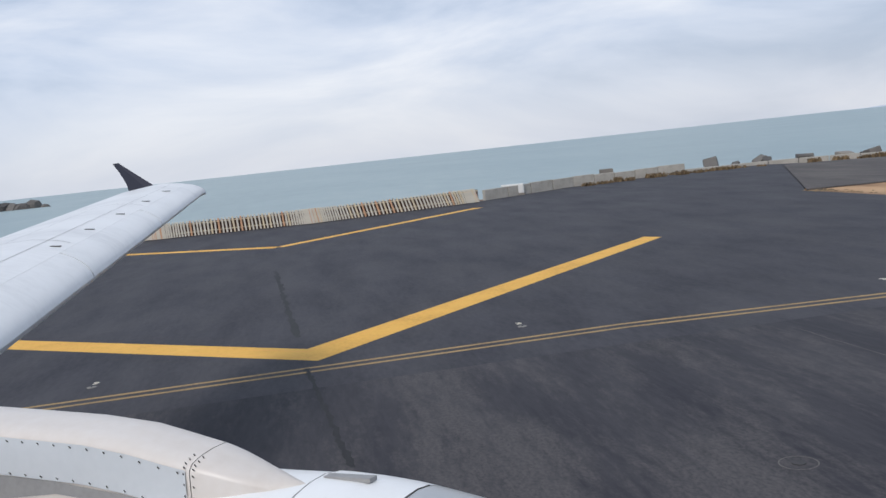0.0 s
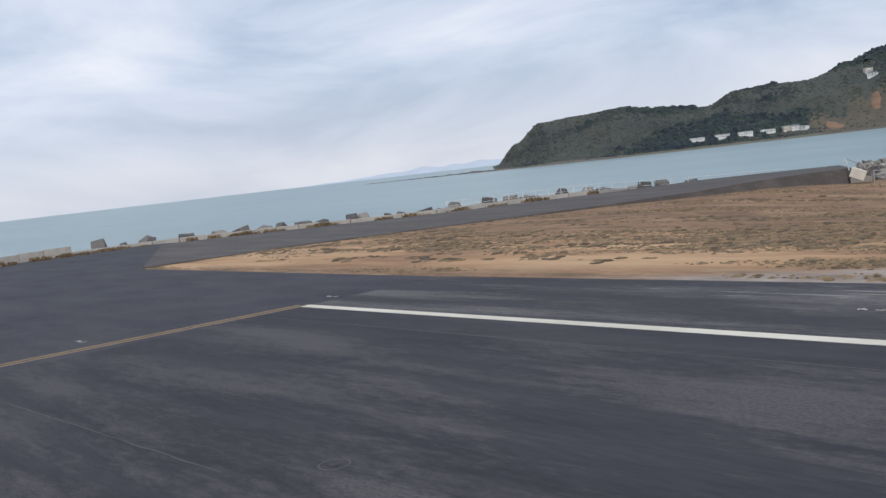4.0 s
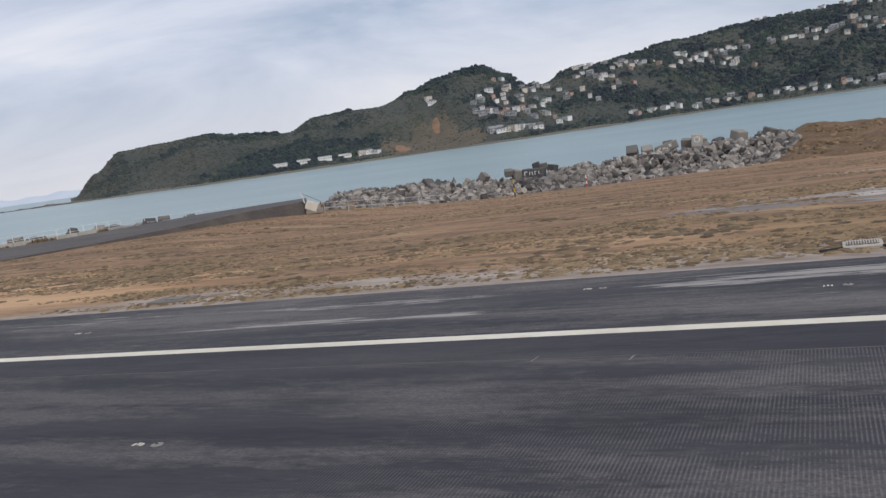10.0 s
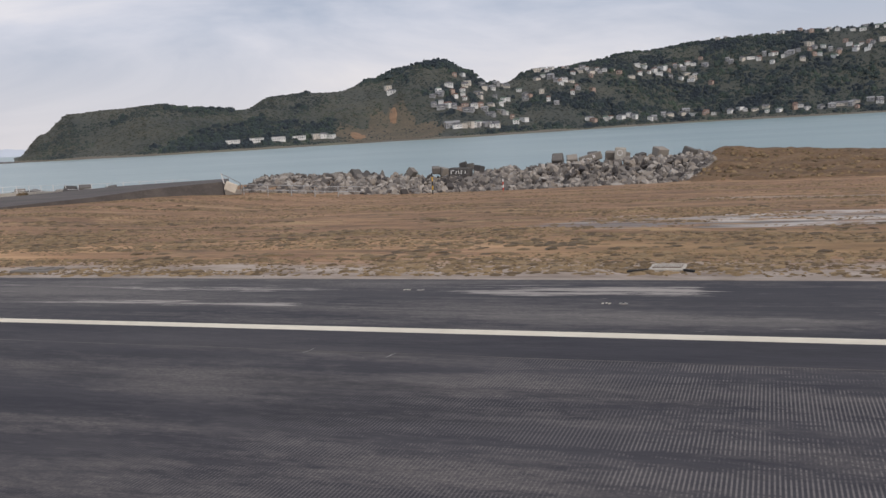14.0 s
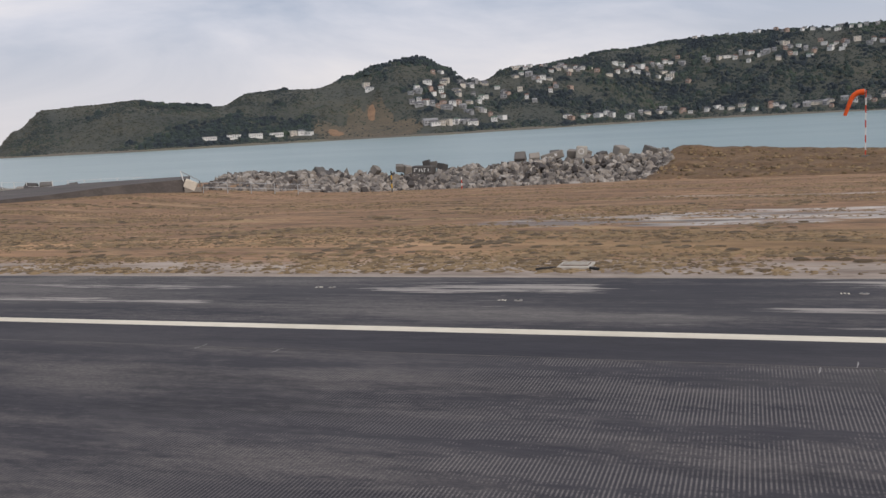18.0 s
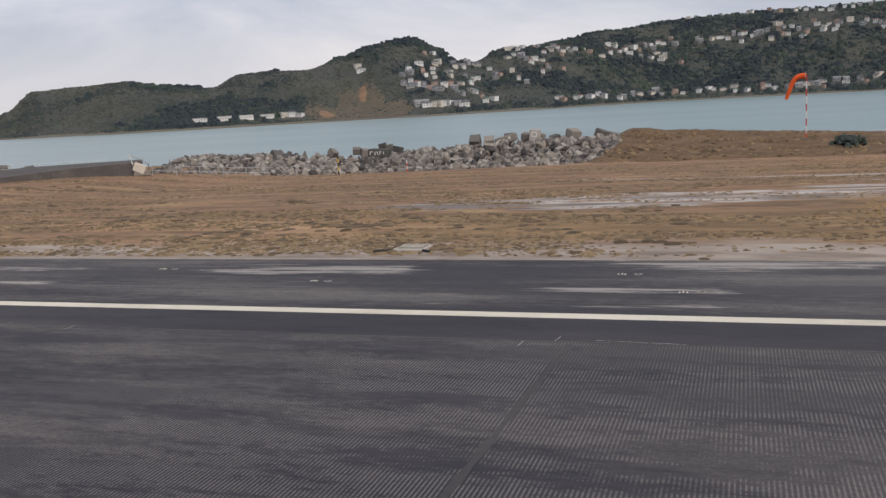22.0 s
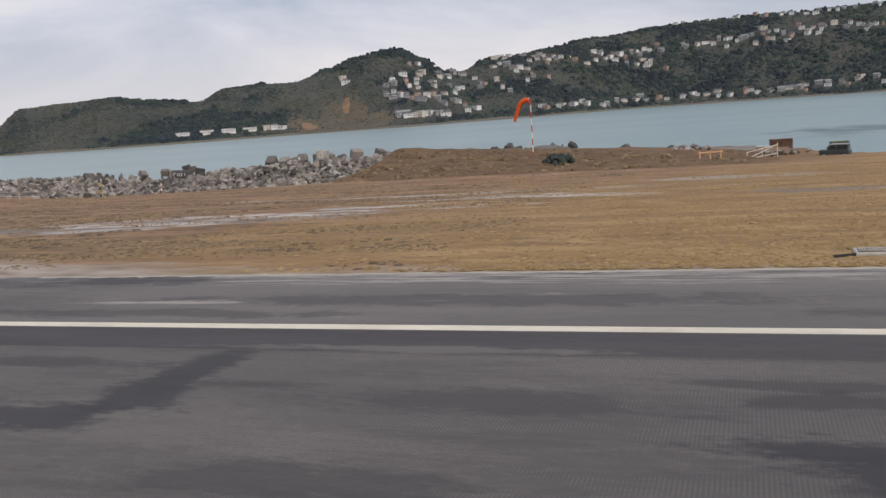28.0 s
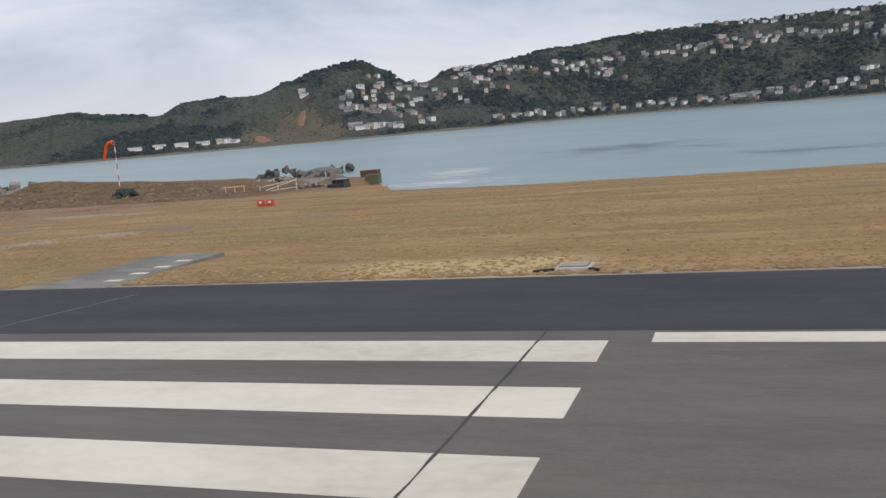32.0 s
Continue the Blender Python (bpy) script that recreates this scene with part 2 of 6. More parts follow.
def field(m):
    """Golden grass up the runway, orange sand and grey gravel near its edge."""
    n, l = m.node_tree.nodes, m.node_tree.links
    b = n["Principled BSDF"]
    tc = n.new("ShaderNodeTexCoord")
    sp = n.new("ShaderNodeSeparateXYZ")
    l.new(tc.outputs["Object"], sp.inputs[0])

    def ranged(value, a, z, lo=0.0, hi=1.0):
        r = n.new("ShaderNodeMapRange")
        for key, v in (("From Min", a), ("From Max", z), ("To Min", lo), ("To Max", hi)):
            r.inputs[key].default_value = v
        l.new(value, r.inputs["Value"])
        return r.outputs[0]

    def joined(kind, p, q):
        r = n.new("ShaderNodeMath")
        r.operation = kind
        for i, v in enumerate((p, q)):
            if isinstance(v, float):
                r.inputs[i].default_value = v
            else:
                l.new(v, r.inputs[i])
        return r.outputs[0]

    def blotches(scale, squeeze, seed):
        mp = n.new("ShaderNodeMapping")
        mp.inputs["Scale"].default_value = (squeeze, 1, 1)
        mp.inputs["Location"].default_value = (seed, seed, 0)
        l.new(tc.outputs["Object"], mp.inputs["Vector"])
        t = n.new("ShaderNodeTexNoise")
        t.inputs["Scale"].default_value, t.inputs["Detail"].default_value, t.inputs["Roughness"].default_value = scale, 7, 0.62
        l.new(mp.outputs[0], t.inputs["Vector"])
        return t.outputs["Fac"]

    def blend(col, amount):
        mx = n.new("ShaderNodeMix")
        mx.data_type = "RGBA"
        l.new(amount, mx.inputs["Factor"])
        l.new(b.inputs["Base Color"].links[0].from_socket, mx.inputs["A"])
        if isinstance(col, tuple):
            mx.inputs["B"].default_value = (*col, 1)
        else:
            l.new(col, mx.inputs["B"])
        l.new(mx.outputs["Result"], b.inputs["Base Color"])

    x, y = sp.outputs["X"], sp.outputs["Y"]

    def zone(y0, y1, y2, y3, wobble=3.0, seed=1.0):
        """1 between y1 and y2, fading to 0 at y0 and y3, along a wavering line."""
        v = joined("ADD", y, joined("MULTIPLY", joined("SUBTRACT", blotches(0.12, 0.3, seed), 0.5), wobble * 4))
        return joined("MULTIPLY", ranged(v, y0, y1), ranged(v, y3, y2))

    def ramp_of(colours, value, lo=0.34, hi=0.66):
        r = n.new("ShaderNodeValToRGB")
        r.color_ramp.elements[0].position, r.color_ramp.elements[0].color = lo, (*colours[0], 1)
        r.color_ramp.elements[1].position, r.color_ramp.elements[1].color = hi, (*colours[2], 1)
        r.color_ramp.elements.new((lo + hi) / 2).color = (*colours[1], 1)
        l.new(value, r.inputs[0])
        return r.outputs[0]

    # dark and bleached streaks through the brown
    blend((0.085, 0.060, 0.034), ranged(blotches(0.9, 0.22, 61.0), 0.53, 0.62, 0.0, 0.7))
    blend((0.32, 0.19, 0.10), ranged(blotches(0.75, 0.18, 63.0), 0.55, 0.63, 0.0, 0.6))
    # golden grass up the runway, olive tan before it
    gold = ramp_of([(0.165, 0.098, 0.041), (0.292, 0.175, 0.071), (0.41, 0.26, 0.113)], blotches(0.4, 0.25, 5.0), 0.32, 0.68)
    blend(gold, joined("MULTIPLY", ranged(joined("ADD", x, joined("MULTIPLY", y, -0.35)), -6.0, 16.0), 0.95))
    rust = joined("MULTIPLY", ranged(blotches(0.09, 0.35, 53.0), 0.48, 0.58, 0.0, 0.75), joined("MULTIPLY", ranged(x, 4.0, 16.0), ranged(y, 60.0, 42.0)))
    blend((0.275, 0.160, 0.062), rust)
    green = joined("MULTIPLY", ranged(blotches(0.07, 0.4, 51.0), 0.50, 0.62, 0.0, 0.45), ranged(x, 30.0, 60.0))
    blend((0.185, 0.165, 0.066), green)
    blend((0.125, 0.082, 0.040), joined("MULTIPLY", ranged(blotches(2.1, 0.45, 71.0), 0.52, 0.64, 0.0, 0.6), ranged(y, 75.0, 34.0, 0.45, 1.0)))
    blend((0.41, 0.285, 0.14), joined("MULTIPLY", ranged(blotches(0.7, 0.35, 73.0), 0.54, 0.66, 0.0, 0.55), ranged(x, 70.0, 40.0, 0.4, 1.0)))
    # thin winding silt lines past the mound's foot
    thread = joined("MULTIPLY", joined("MULTIPLY", ranged(y, 55.0, 58.0), ranged(y, 70.0, 64.0)), joined("MULTIPLY", ranged(x, 10.0, 16.0), ranged(x, 32.0, 27.0)))
    blend((0.43, 0.39, 0.34), joined("MULTIPLY", thread, ranged(blotches(0.5, 0.12, 95.0), 0.545, 0.575)))
    tan = ramp_of([(0.138, 0.082, 0.039), (0.228, 0.138, 0.065), (0.315, 0.198, 0.098)], blotches(0.6, 0.35, 41.0))
    blend(tan, joined("MULTIPLY", zone(31.0, 33.0, 40.0, 43.0, 1.0, 8.0), joined("MULTIPLY", ranged(x, -13.0, -7.0), ranged(x, 26.0, 14.0))))
    # orange sand towards the runway end
    sand = ramp_of([(0.27, 0.15, 0.078), (0.43, 0.25, 0.124), (0.52, 0.33, 0.18)], blotches(0.3, 0.2, 17.0), 0.38, 0.6)
    near = joined("MULTIPLY", zone(28.0, 31.0, 36.5, 41.0, 0.9, 11.0), ranged(x, -6.0, -13.0))
    blend(sand, joined("MULTIPLY", near, ranged(blotches(0.16, 0.14, 13.0), 0.36, 0.47)))
    wide = joined("MULTIPLY", zone(28.0, 30.0, 41.0, 47.0, 1.6, 23.0), ranged(x, -34.0, -44.0))
    blend(sand, joined("MULTIPLY", wide, ranged(blotches(0.14, 0.16, 29.0), 0.42, 0.52)))
    # thin sandy streaks further out
    blend((0.33, 0.215, 0.12), joined("MULTIPLY", ranged(blotches(0.16, 0.10, 31.0), 0.57, 0.63), ranged(x, 30.0, 5.0, 0.1, 0.8)))
    # darker tufted drifts in the middle distance
    drift = joined("MULTIPLY", joined("MULTIPLY", ranged(y, 33.0, 36.0), ranged(y, 80.0, 62.0)), ranged(x, 34.0, 16.0))
    blend((0.095, 0.062, 0.033), joined("MULTIPLY", drift, joined("MULTIPLY", ranged(blotches(0.42, 0.20, 47.0), 0.53, 0.62), ranged(blotches(1.6, 0.4, 53.0), 0.42, 0.55, 0.1, 0.75))))
    # pale dried silt in a shallow hollow that runs slantwise
    run = joined("ADD", y, joined("MULTIPLY", joined("MAXIMUM", x, -4.0), -0.34))
    core = joined("MULTIPLY", joined("MULTIPLY", ranged(run, 41.5, 45.0), ranged(run, 59.0, 50.0)), joined("MULTIPLY", ranged(x, -15.0, -9.0), ranged(x, 34.0, 10.0)))
    wet = ramp_of([(0.13, 0.12, 0.112), (0.33, 0.30, 0.275), (0.50, 0.465, 0.43)], blotches(0.4, 0.25, 67.0), 0.38, 0.58)
    blend(wet, joined("MULTIPLY", ranged(joined("ADD", joined("MULTIPLY", core, 0.32), blotches(0.42, 0.25, 77.0)), 0.685, 0.76), joined("MULTIPLY", ranged(core, 0.0, 0.4), ranged(blotches(1.3, 0.35, 83.0), 0.42, 0.52, 0.15, 1.0))))
    far_silt = joined("MULTIPLY", joined("MULTIPLY", ranged(y, 54.0, 57.0), ranged(y, 72.0, 66.0)), joined("MULTIPLY", ranged(x, -10.0, -4.0), ranged(x, 50.0, 42.0)))
    blend((0.38, 0.34, 0.30), joined("MULTIPLY", far_silt, ranged(blotches(0.25, 0.12, 91.0), 0.60, 0.64)))
    # bare earth of the mound
    blend((0.165, 0.092, 0.044), joined("MULTIPLY", joined("MULTIPLY", ranged(y, 98.0, 101.0), ranged(x, -14.0, -8.0)), ranged(x, 50.0, 34.0)))
    # bleached sand by the far drain
    patch = joined("MULTIPLY", joined("MULTIPLY", ranged(x, 81.0, 84.5), ranged(x, 93.0, 90.0)), ranged(joined("ADD", y, joined("MULTIPLY", joined("SUBTRACT", blotches(0.5, 0.3, 19.0), 0.5), 6.0)), 32.4, 30.4))
    blend((0.50, 0.36, 0.18), joined("MULTIPLY", joined("MULTIPLY", patch, ranged(y, 20.0, 26.0)), 0.9))
    # grey gravel along the paving
    stones = ramp_of([(0.19, 0.155, 0.127), (0.30, 0.255, 0.217), (0.40, 0.35, 0.305)], blotches(0.9, 0.35, 37.0), 0.36, 0.62)
    strip = joined("ADD", ranged(y, 27.2, 34.6, 0.76, -0.16), joined("MULTIPLY", ranged(x, 8.0, 24.0, 0.0, 1.0), -0.40))
    strip = joined("ADD", strip, ranged(x, -44.0, -30.0, -0.6, 0.0))
    blend(stones, joined("MULTIPLY", ranged(joined("ADD", strip, joined("SUBTRACT", blotches(0.5, 0.22, 3.0), 0.5)), 0.20, 0.46), 0.85))


field(M["grass"])
SILT, MUD = (0.33, 0.295, 0.255), (0.17, 0.15, 0.14)


def asphalt(name, dark, light, patch, grooves=0.0, pull=0.2, amount=0.85, edge=(0.49, 0.58)):
    """Asphalt with blotches drawn out along the runway, worn patches, fine grit and cross grooves."""
    m = material(name, [dark, tuple((a + b) / 2 for a, b in zip(dark, light)), light], 0.55, 0.85, 0.35, (pull, 1.0, 1), fine=0.3, bump_scale=22, spread=(0.38, 0.62), detail=9.0)
    n, l = m.node_tree.nodes, m.node_tree.links
    b = n["Principled BSDF"]
    tc = n.new("ShaderNodeTexCoord")
    sx = n.new("ShaderNodeSeparateXYZ")
    l.new(tc.outputs["Object"], sx.inputs[0])

    def noise_at(scale, stretch, seed, rough=0.62, detail=9):
        mp = n.new("ShaderNodeMapping")
        mp.inputs["Scale"].default_value = (stretch, 1, 1)
        mp.inputs["Location"].default_value = (seed, seed * 0.7, 0)
        mp.inputs["Rotation"].default_value = (0, 0, 0.03)
        l.new(tc.outputs["Object"], mp.inputs["Vector"])
        t = n.new("ShaderNodeTexNoise")
        t.inputs["Scale"].default_value, t.inputs["Detail"].default_value, t.inputs["Roughness"].default_value = scale, detail, rough + 0.05
        l.new(mp.outputs[0], t.inputs["Vector"])
        return t.outputs["Fac"]

    def ranged(value, a, z, lo=0.0, hi=1.0):
        r = n.new("ShaderNodeMapRange")
        for key, v in (("From Min", a), ("From Max", z), ("To Min", lo), ("To Max", hi)):
            r.inputs[key].default_value = v
        l.new(value, r.inputs["Value"])
        return r.outputs[0]

    def times(p, q, kind="MULTIPLY"):
        r = n.new("ShaderNodeMath")
        r.operation = kind
        for i, v in enumerate((p, q)):
            if isinstance(v, float):
                r.inputs[i].default_value = v
            else:
                l.new(v, r.inputs[i])
        return r.outputs[0]

    def blend(col, fac):
        mx = n.new("ShaderNodeMix")
        mx.data_type = "RGBA"
        mx.inputs["B"].default_value = (*col, 1)
        l.new(fac, mx.inputs["Factor"])
        l.new(b.inputs["Base Color"].links[0].from_socket, mx.inputs["A"])
        l.new(mx.outputs["Result"], b.inputs["Base Color"])

    grit = ranged(noise_at(16.0, 0.6, 3.0, 0.7, 4), 0.38, 0.58, 0.3, 1.0)
    worn = ranged(times(noise_at(0.42, pull * 1.1, 21.0), ranged(noise_at(5.0, 0.35, 43.0, 0.65, 5), 0.3, 0.7, -0.06, 0.06), "ADD"), edge[0], edge[1])
    plain_part = times(worn, grit)
    if grooves:
        y_in = ranged(sx.outputs["Y"], 17.72, 17.58)
        plain_part = times(plain_part, ranged(sx.outputs["Y"], 17.8, 17.5, 0.3, 1.0))
        lined = times(ranged(sx.outputs["X"], -4.6, -3.4), ranged(sx.outputs["X"], 30.0, 14.0))
        plain_part = times(plain_part, ranged(lined, 0.0, 1.0, 1.0, 0.55))
        blend(patch, times(times(plain_part, ranged(sx.outputs["X"], -46.0, -16.0, 0.6, 1.0)), amount))
        lean = times(sx.outputs["X"], times(sx.outputs["Y"], 0.01), "ADD")
        wave = n.new("ShaderNodeMath")
        wave.operation = "SINE"
        l.new(times(lean, 2 * math.pi / 0.066), wave.inputs[0])
        lines = ranged(wave.outputs[0], -0.1, 0.8)
        start = times(ranged(sx.outputs["X"], -16.0, -9.0, 0.0, 0.6), ranged(sx.outputs["X"], -4.6, -3.6), "MAXIMUM")
        where = times(times(start, ranged(sx.outputs["X"], 47.0, 24.0, 0.0, 1.0)), y_in)
        tooth = ranged(times(noise_at(0.75, 0.24, 57.0, 0.74), ranged(noise_at(7.0, 0.5, 59.0, 0.7, 4), 0.3, 0.7, -0.06, 0.06), "ADD"), 0.45, 0.52, 0.0, 1.0)
        blend((0.235, 0.212, 0.198), times(times(times(lines, where), times(tooth, ranged(grit, 0.3, 1.0, 0.6, 1.0))), grooves))
    else:
        blend(patch, times(plain_part, amount))
    return m


def lighter_end(m, colour=(0.155, 0.141, 0.131), most=0.46, beside=0.45):
    """The paving turns a paler, plainer grey up the runway."""
    n, l = m.node_tree.nodes, m.node_tree.links
    b = n["Principled BSDF"]
    tc = n.new("ShaderNodeTexCoord")
    sp = n.new("ShaderNodeSeparateXYZ")
    l.new(tc.outputs["Object"], sp.inputs[0])
    r = n.new("ShaderNodeMapRange")
    for key, v in (("From Min", 4.0), ("From Max", 20.0), ("To Min", 0.0), ("To Max", most)):
        r.inputs[key].default_value = v
    l.new(sp.outputs["X"], r.inputs["Value"])
    lane = n.new("ShaderNodeMapRange")
    for key, v in (("From Min", 17.6), ("From Max", 17.75), ("To Min", 1.0), ("To Max", beside)):
        lane.inputs[key].default_value = v
    l.new(sp.outputs["Y"], lane.inputs["Value"])
    share = n.new("ShaderNodeMath")
    share.operation = "MULTIPLY"
    l.new(r.outputs[0], share.inputs[0])
    l.new(lane.outputs[0], share.inputs[1])
    mx = n.new("ShaderNodeMix")
    mx.data_type = "RGBA"
    mx.inputs["B"].default_value = (*colour, 1)
    l.new(share.outputs[0], mx.inputs["Factor"])
    l.new(b.inputs["Base Color"].links[0].from_socket, mx.inputs["A"])
    l.new(mx.outputs["Result"], b.inputs["Base Color"])
    return m


def stained(m, dark=(0.017, 0.016, 0.021)):
    """Dark rubber and oil blotches over the worn paving."""
    n, l = m.node_tree.nodes, m.node_tree.links
    b = n["Principled BSDF"]
    tc = n.new("ShaderNodeTexCoord")
    amounts = []
    for scale, stretch, lo, hi in ((0.3, 0.25, 0.55, 0.62), (6.0, 0.4, 0.36, 0.56)):
        mp = n.new("ShaderNodeMapping")
        mp.inputs["Scale"].default_value = (stretch, 1, 1)
        mp.inputs["Location"].default_value = (71, 49, 0)
        l.new(tc.outputs["Object"], mp.inputs["Vector"])
        t = n.new("ShaderNodeTexNoise")
        t.inputs["Scale"].default_value, t.inputs["Detail"].default_value, t.inputs["Roughness"].default_value = scale, 8, 0.65
        l.new(mp.outputs[0], t.inputs["Vector"])
        r = n.new("ShaderNodeMapRange")
        for key, v in (("From Min", lo), ("From Max", hi), ("To Min", 0.0 if scale < 1 else 0.35), ("To Max", 0.85)):
            r.inputs[key].default_value = v
        l.new(t.outputs["Fac"], r.inputs["Value"])
        amounts.append(r.outputs[0])
    mu = n.new("ShaderNodeMath")
    mu.operation = "MULTIPLY"
    l.new(amounts[0], mu.inputs[0])
    l.new(amounts[1], mu.inputs[1])
    sp = n.new("ShaderNodeSeparateXYZ")
    l.new(tc.outputs["Object"], sp.inputs[0])
    fade = n.new("ShaderNodeMapRange")
    for key, v in (("From Min", 22.0), ("From Max", 8.0), ("To Min", 0.15), ("To Max", 1.0)):
        fade.inputs[key].default_value = v
    l.new(sp.outputs["X"], fade.inputs["Value"])
    less = n.new("ShaderNodeMath")
    less.operation = "MULTIPLY"
    l.new(mu.outputs[0], less.inputs[0])
    l.new(fade.outputs[0], less.inputs[1])
    mx = n.new("ShaderNodeMix")
    mx.data_type = "RGBA"
    mx.inputs["B"].default_value = (*dark, 1)
    l.new(less.outputs[0], mx.inputs["Factor"])
    l.new(b.inputs["Base Color"].links[0].from_socket, mx.inputs["A"])
    l.new(mx.outputs["Result"], b.inputs["Base Color"])
    return m


def blotted(m, spots):
    """Ragged blotches of oil, sealer and dust, each (x, y, half length, half width, colour, strength)."""
    n, l = m.node_tree.nodes, m.node_tree.links
    b = n["Principled BSDF"]
    tc = n.new("ShaderNodeTexCoord")
    ragged_by = []
    for scale, stretch in ((0.9, 0.45), (5.0, 0.5)):
        mp = n.new("ShaderNodeMapping")
        mp.inputs["Scale"].default_value = (stretch, 1, 1)
        l.new(tc.outputs["Object"], mp.inputs["Vector"])
        t = n.new("ShaderNodeTexNoise")
        t.inputs["Scale"].default_value, t.inputs["Detail"].default_value, t.inputs["Roughness"].default_value = scale, 6, 0.65
        l.new(mp.outputs[0], t.inputs["Vector"])
        ragged_by.append(t.outputs["Fac"])

    def node(kind, p, q):
        r = n.new("ShaderNodeMath")
        r.operation = kind
        for i, v in enumerate((p, q)):
            if isinstance(v, float):
                r.inputs[i].default_value = v
            else:
                l.new(v, r.inputs[i])
        return r.outputs[0]

    wobble = node("ADD", node("MULTIPLY", node("SUBTRACT", ragged_by[0], 0.5), 3.4), node("MULTIPLY", node("SUBTRACT", ragged_by[1], 0.5), 1.5))
    for x, y, rx, ry, colour, most in spots:
        mp = n.new("ShaderNodeMapping")
        mp.vector_type = "TEXTURE"
        mp.inputs["Location"].default_value = (x, y, 0)
        mp.inputs["Scale"].default_value = (rx, ry, 1000)
        l.new(tc.outputs["Object"], mp.inputs["Vector"])
        far = n.new("ShaderNodeVectorMath")
        far.operation = "LENGTH"
        l.new(mp.outputs[0], far.inputs[0])
        r = n.new("ShaderNodeMapRange")
        for key, v in (("From Min", 1.25), ("From Max", 0.7), ("To Min", 0.0), ("To Max", most)):
            r.inputs[key].default_value = v
        l.new(node("ADD", far.outputs["Value"], wobble), r.inputs["Value"])
        mx = n.new("ShaderNodeMix")
        mx.data_type = "RGBA"
        mx.inputs["B"].default_value = (*colour, 1)
        l.new(r.outputs[0], mx.inputs["Factor"])
        l.new(b.inputs["Base Color"].links[0].from_socket, mx.inputs["A"])
        l.new(mx.outputs["Result"], b.inputs["Base Color"])
    return m


def dusty(m, zones, colour=(0.37, 0.34, 0.308)):
    """Pale dust blown into streaks along the shoulder."""
    n, l = m.node_tree.nodes, m.node_tree.links
    b = n["Principled BSDF"]
    tc = n.new("ShaderNodeTexCoord")
    sp = n.new("ShaderNodeSeparateXYZ")
    l.new(tc.outputs["Object"], sp.inputs[0])

    def node(kind, p, q):
        r = n.new("ShaderNodeMath")
        r.operation = kind
        for i, v in enumerate((p, q)):
            if isinstance(v, float):
                r.inputs[i].default_value = v
            else:
                l.new(v, r.inputs[i])
        return r.outputs[0]

    def ranged(value, a, z, lo=0.0, hi=1.0):
        r = n.new("ShaderNodeMapRange")
        for key, v in (("From Min", a), ("From Max", z), ("To Min", lo), ("To Max", hi)):
            r.inputs[key].default_value = v
        l.new(value, r.inputs["Value"])
        return r.outputs[0]

    mp = n.new("ShaderNodeMapping")
    mp.inputs["Scale"].default_value = (0.075, 1, 1)
    l.new(tc.outputs["Object"], mp.inputs["Vector"])
    t = n.new("ShaderNodeTexNoise")
    t.inputs["Scale"].default_value, t.inputs["Detail"].default_value, t.inputs["Roughness"].default_value = 3.6, 9, 0.72
    l.new(mp.outputs[0], t.inputs["Vector"])
    total = None
    for x0, x1, y0, y1, most in zones:
        ex, ey = (x1 - x0) * 0.3, (y1 - y0) * 0.4
        inside = node("MULTIPLY", node("MULTIPLY", ranged(sp.outputs["X"], x0, x0 + ex), ranged(sp.outputs["X"], x1, x1 - ex * 0.5)), node("MULTIPLY", ranged(sp.outputs["Y"], y0, y0 + ey), ranged(sp.outputs["Y"], y1, y1 - ey)))
        inside = node("MULTIPLY", inside, most)
        total = inside if total is None else node("MAXIMUM", total, inside)
    fac = ranged(node("ADD", node("MULTIPLY", total, 0.17), t.outputs["Fac"]), 0.625, 0.705)
    mx = n.new("ShaderNodeMix")
    mx.data_type = "RGBA"
    mx.inputs["B"].default_value = (*colour, 1)
    l.new(node("MULTIPLY", fac, 0.78), mx.inputs["Factor"])
    l.new(b.inputs["Base Color"].links[0].from_socket, mx.inputs["A"])
    l.new(mx.outputs["Result"], b.inputs["Base Color"])
    return m


M["apron"] = asphalt("dark_apron_asphalt", (0.019, 0.018, 0.026), (0.050, 0.048, 0.056), (0.074, 0.070, 0.071), pull=0.3, amount=0.5, edge=(0.42, 0.66))
M["runway"] = stained(lighter_end(asphalt("streaked_runway_asphalt", (0.016, 0.015, 0.022), (0.043, 0.040, 0.046), (0.118, 0.105, 0.099), 0.66, 0.17, 0.92, (0.475, 0.60))))
blotted(M["grass"], [(52.5, 41.0, 2.6, 1.9, SILT, 0.8), (54.4, 45.4, 2.2, 1.8, SILT, 0.8), (56.6, 49.4, 2.4, 1.8, SILT, 0.75), (59.0, 53.4, 3.2, 1.4, MUD, 0.7), (35.5, 74.5, 6.5, 2.2, SILT, 0.85), (40.5, 57.0, 4.0, 1.8, MUD, 0.7), (-9.7, 46.2, 4.0, 1.2, MUD, 0.8), (66.0, 57.0, 4.0, 1.4, MUD, 0.5)])
OIL, RUBBER, DUST = (0.034, 0.033, 0.037), (0.046, 0.043, 0.045), (0.19, 0.175, 0.16)
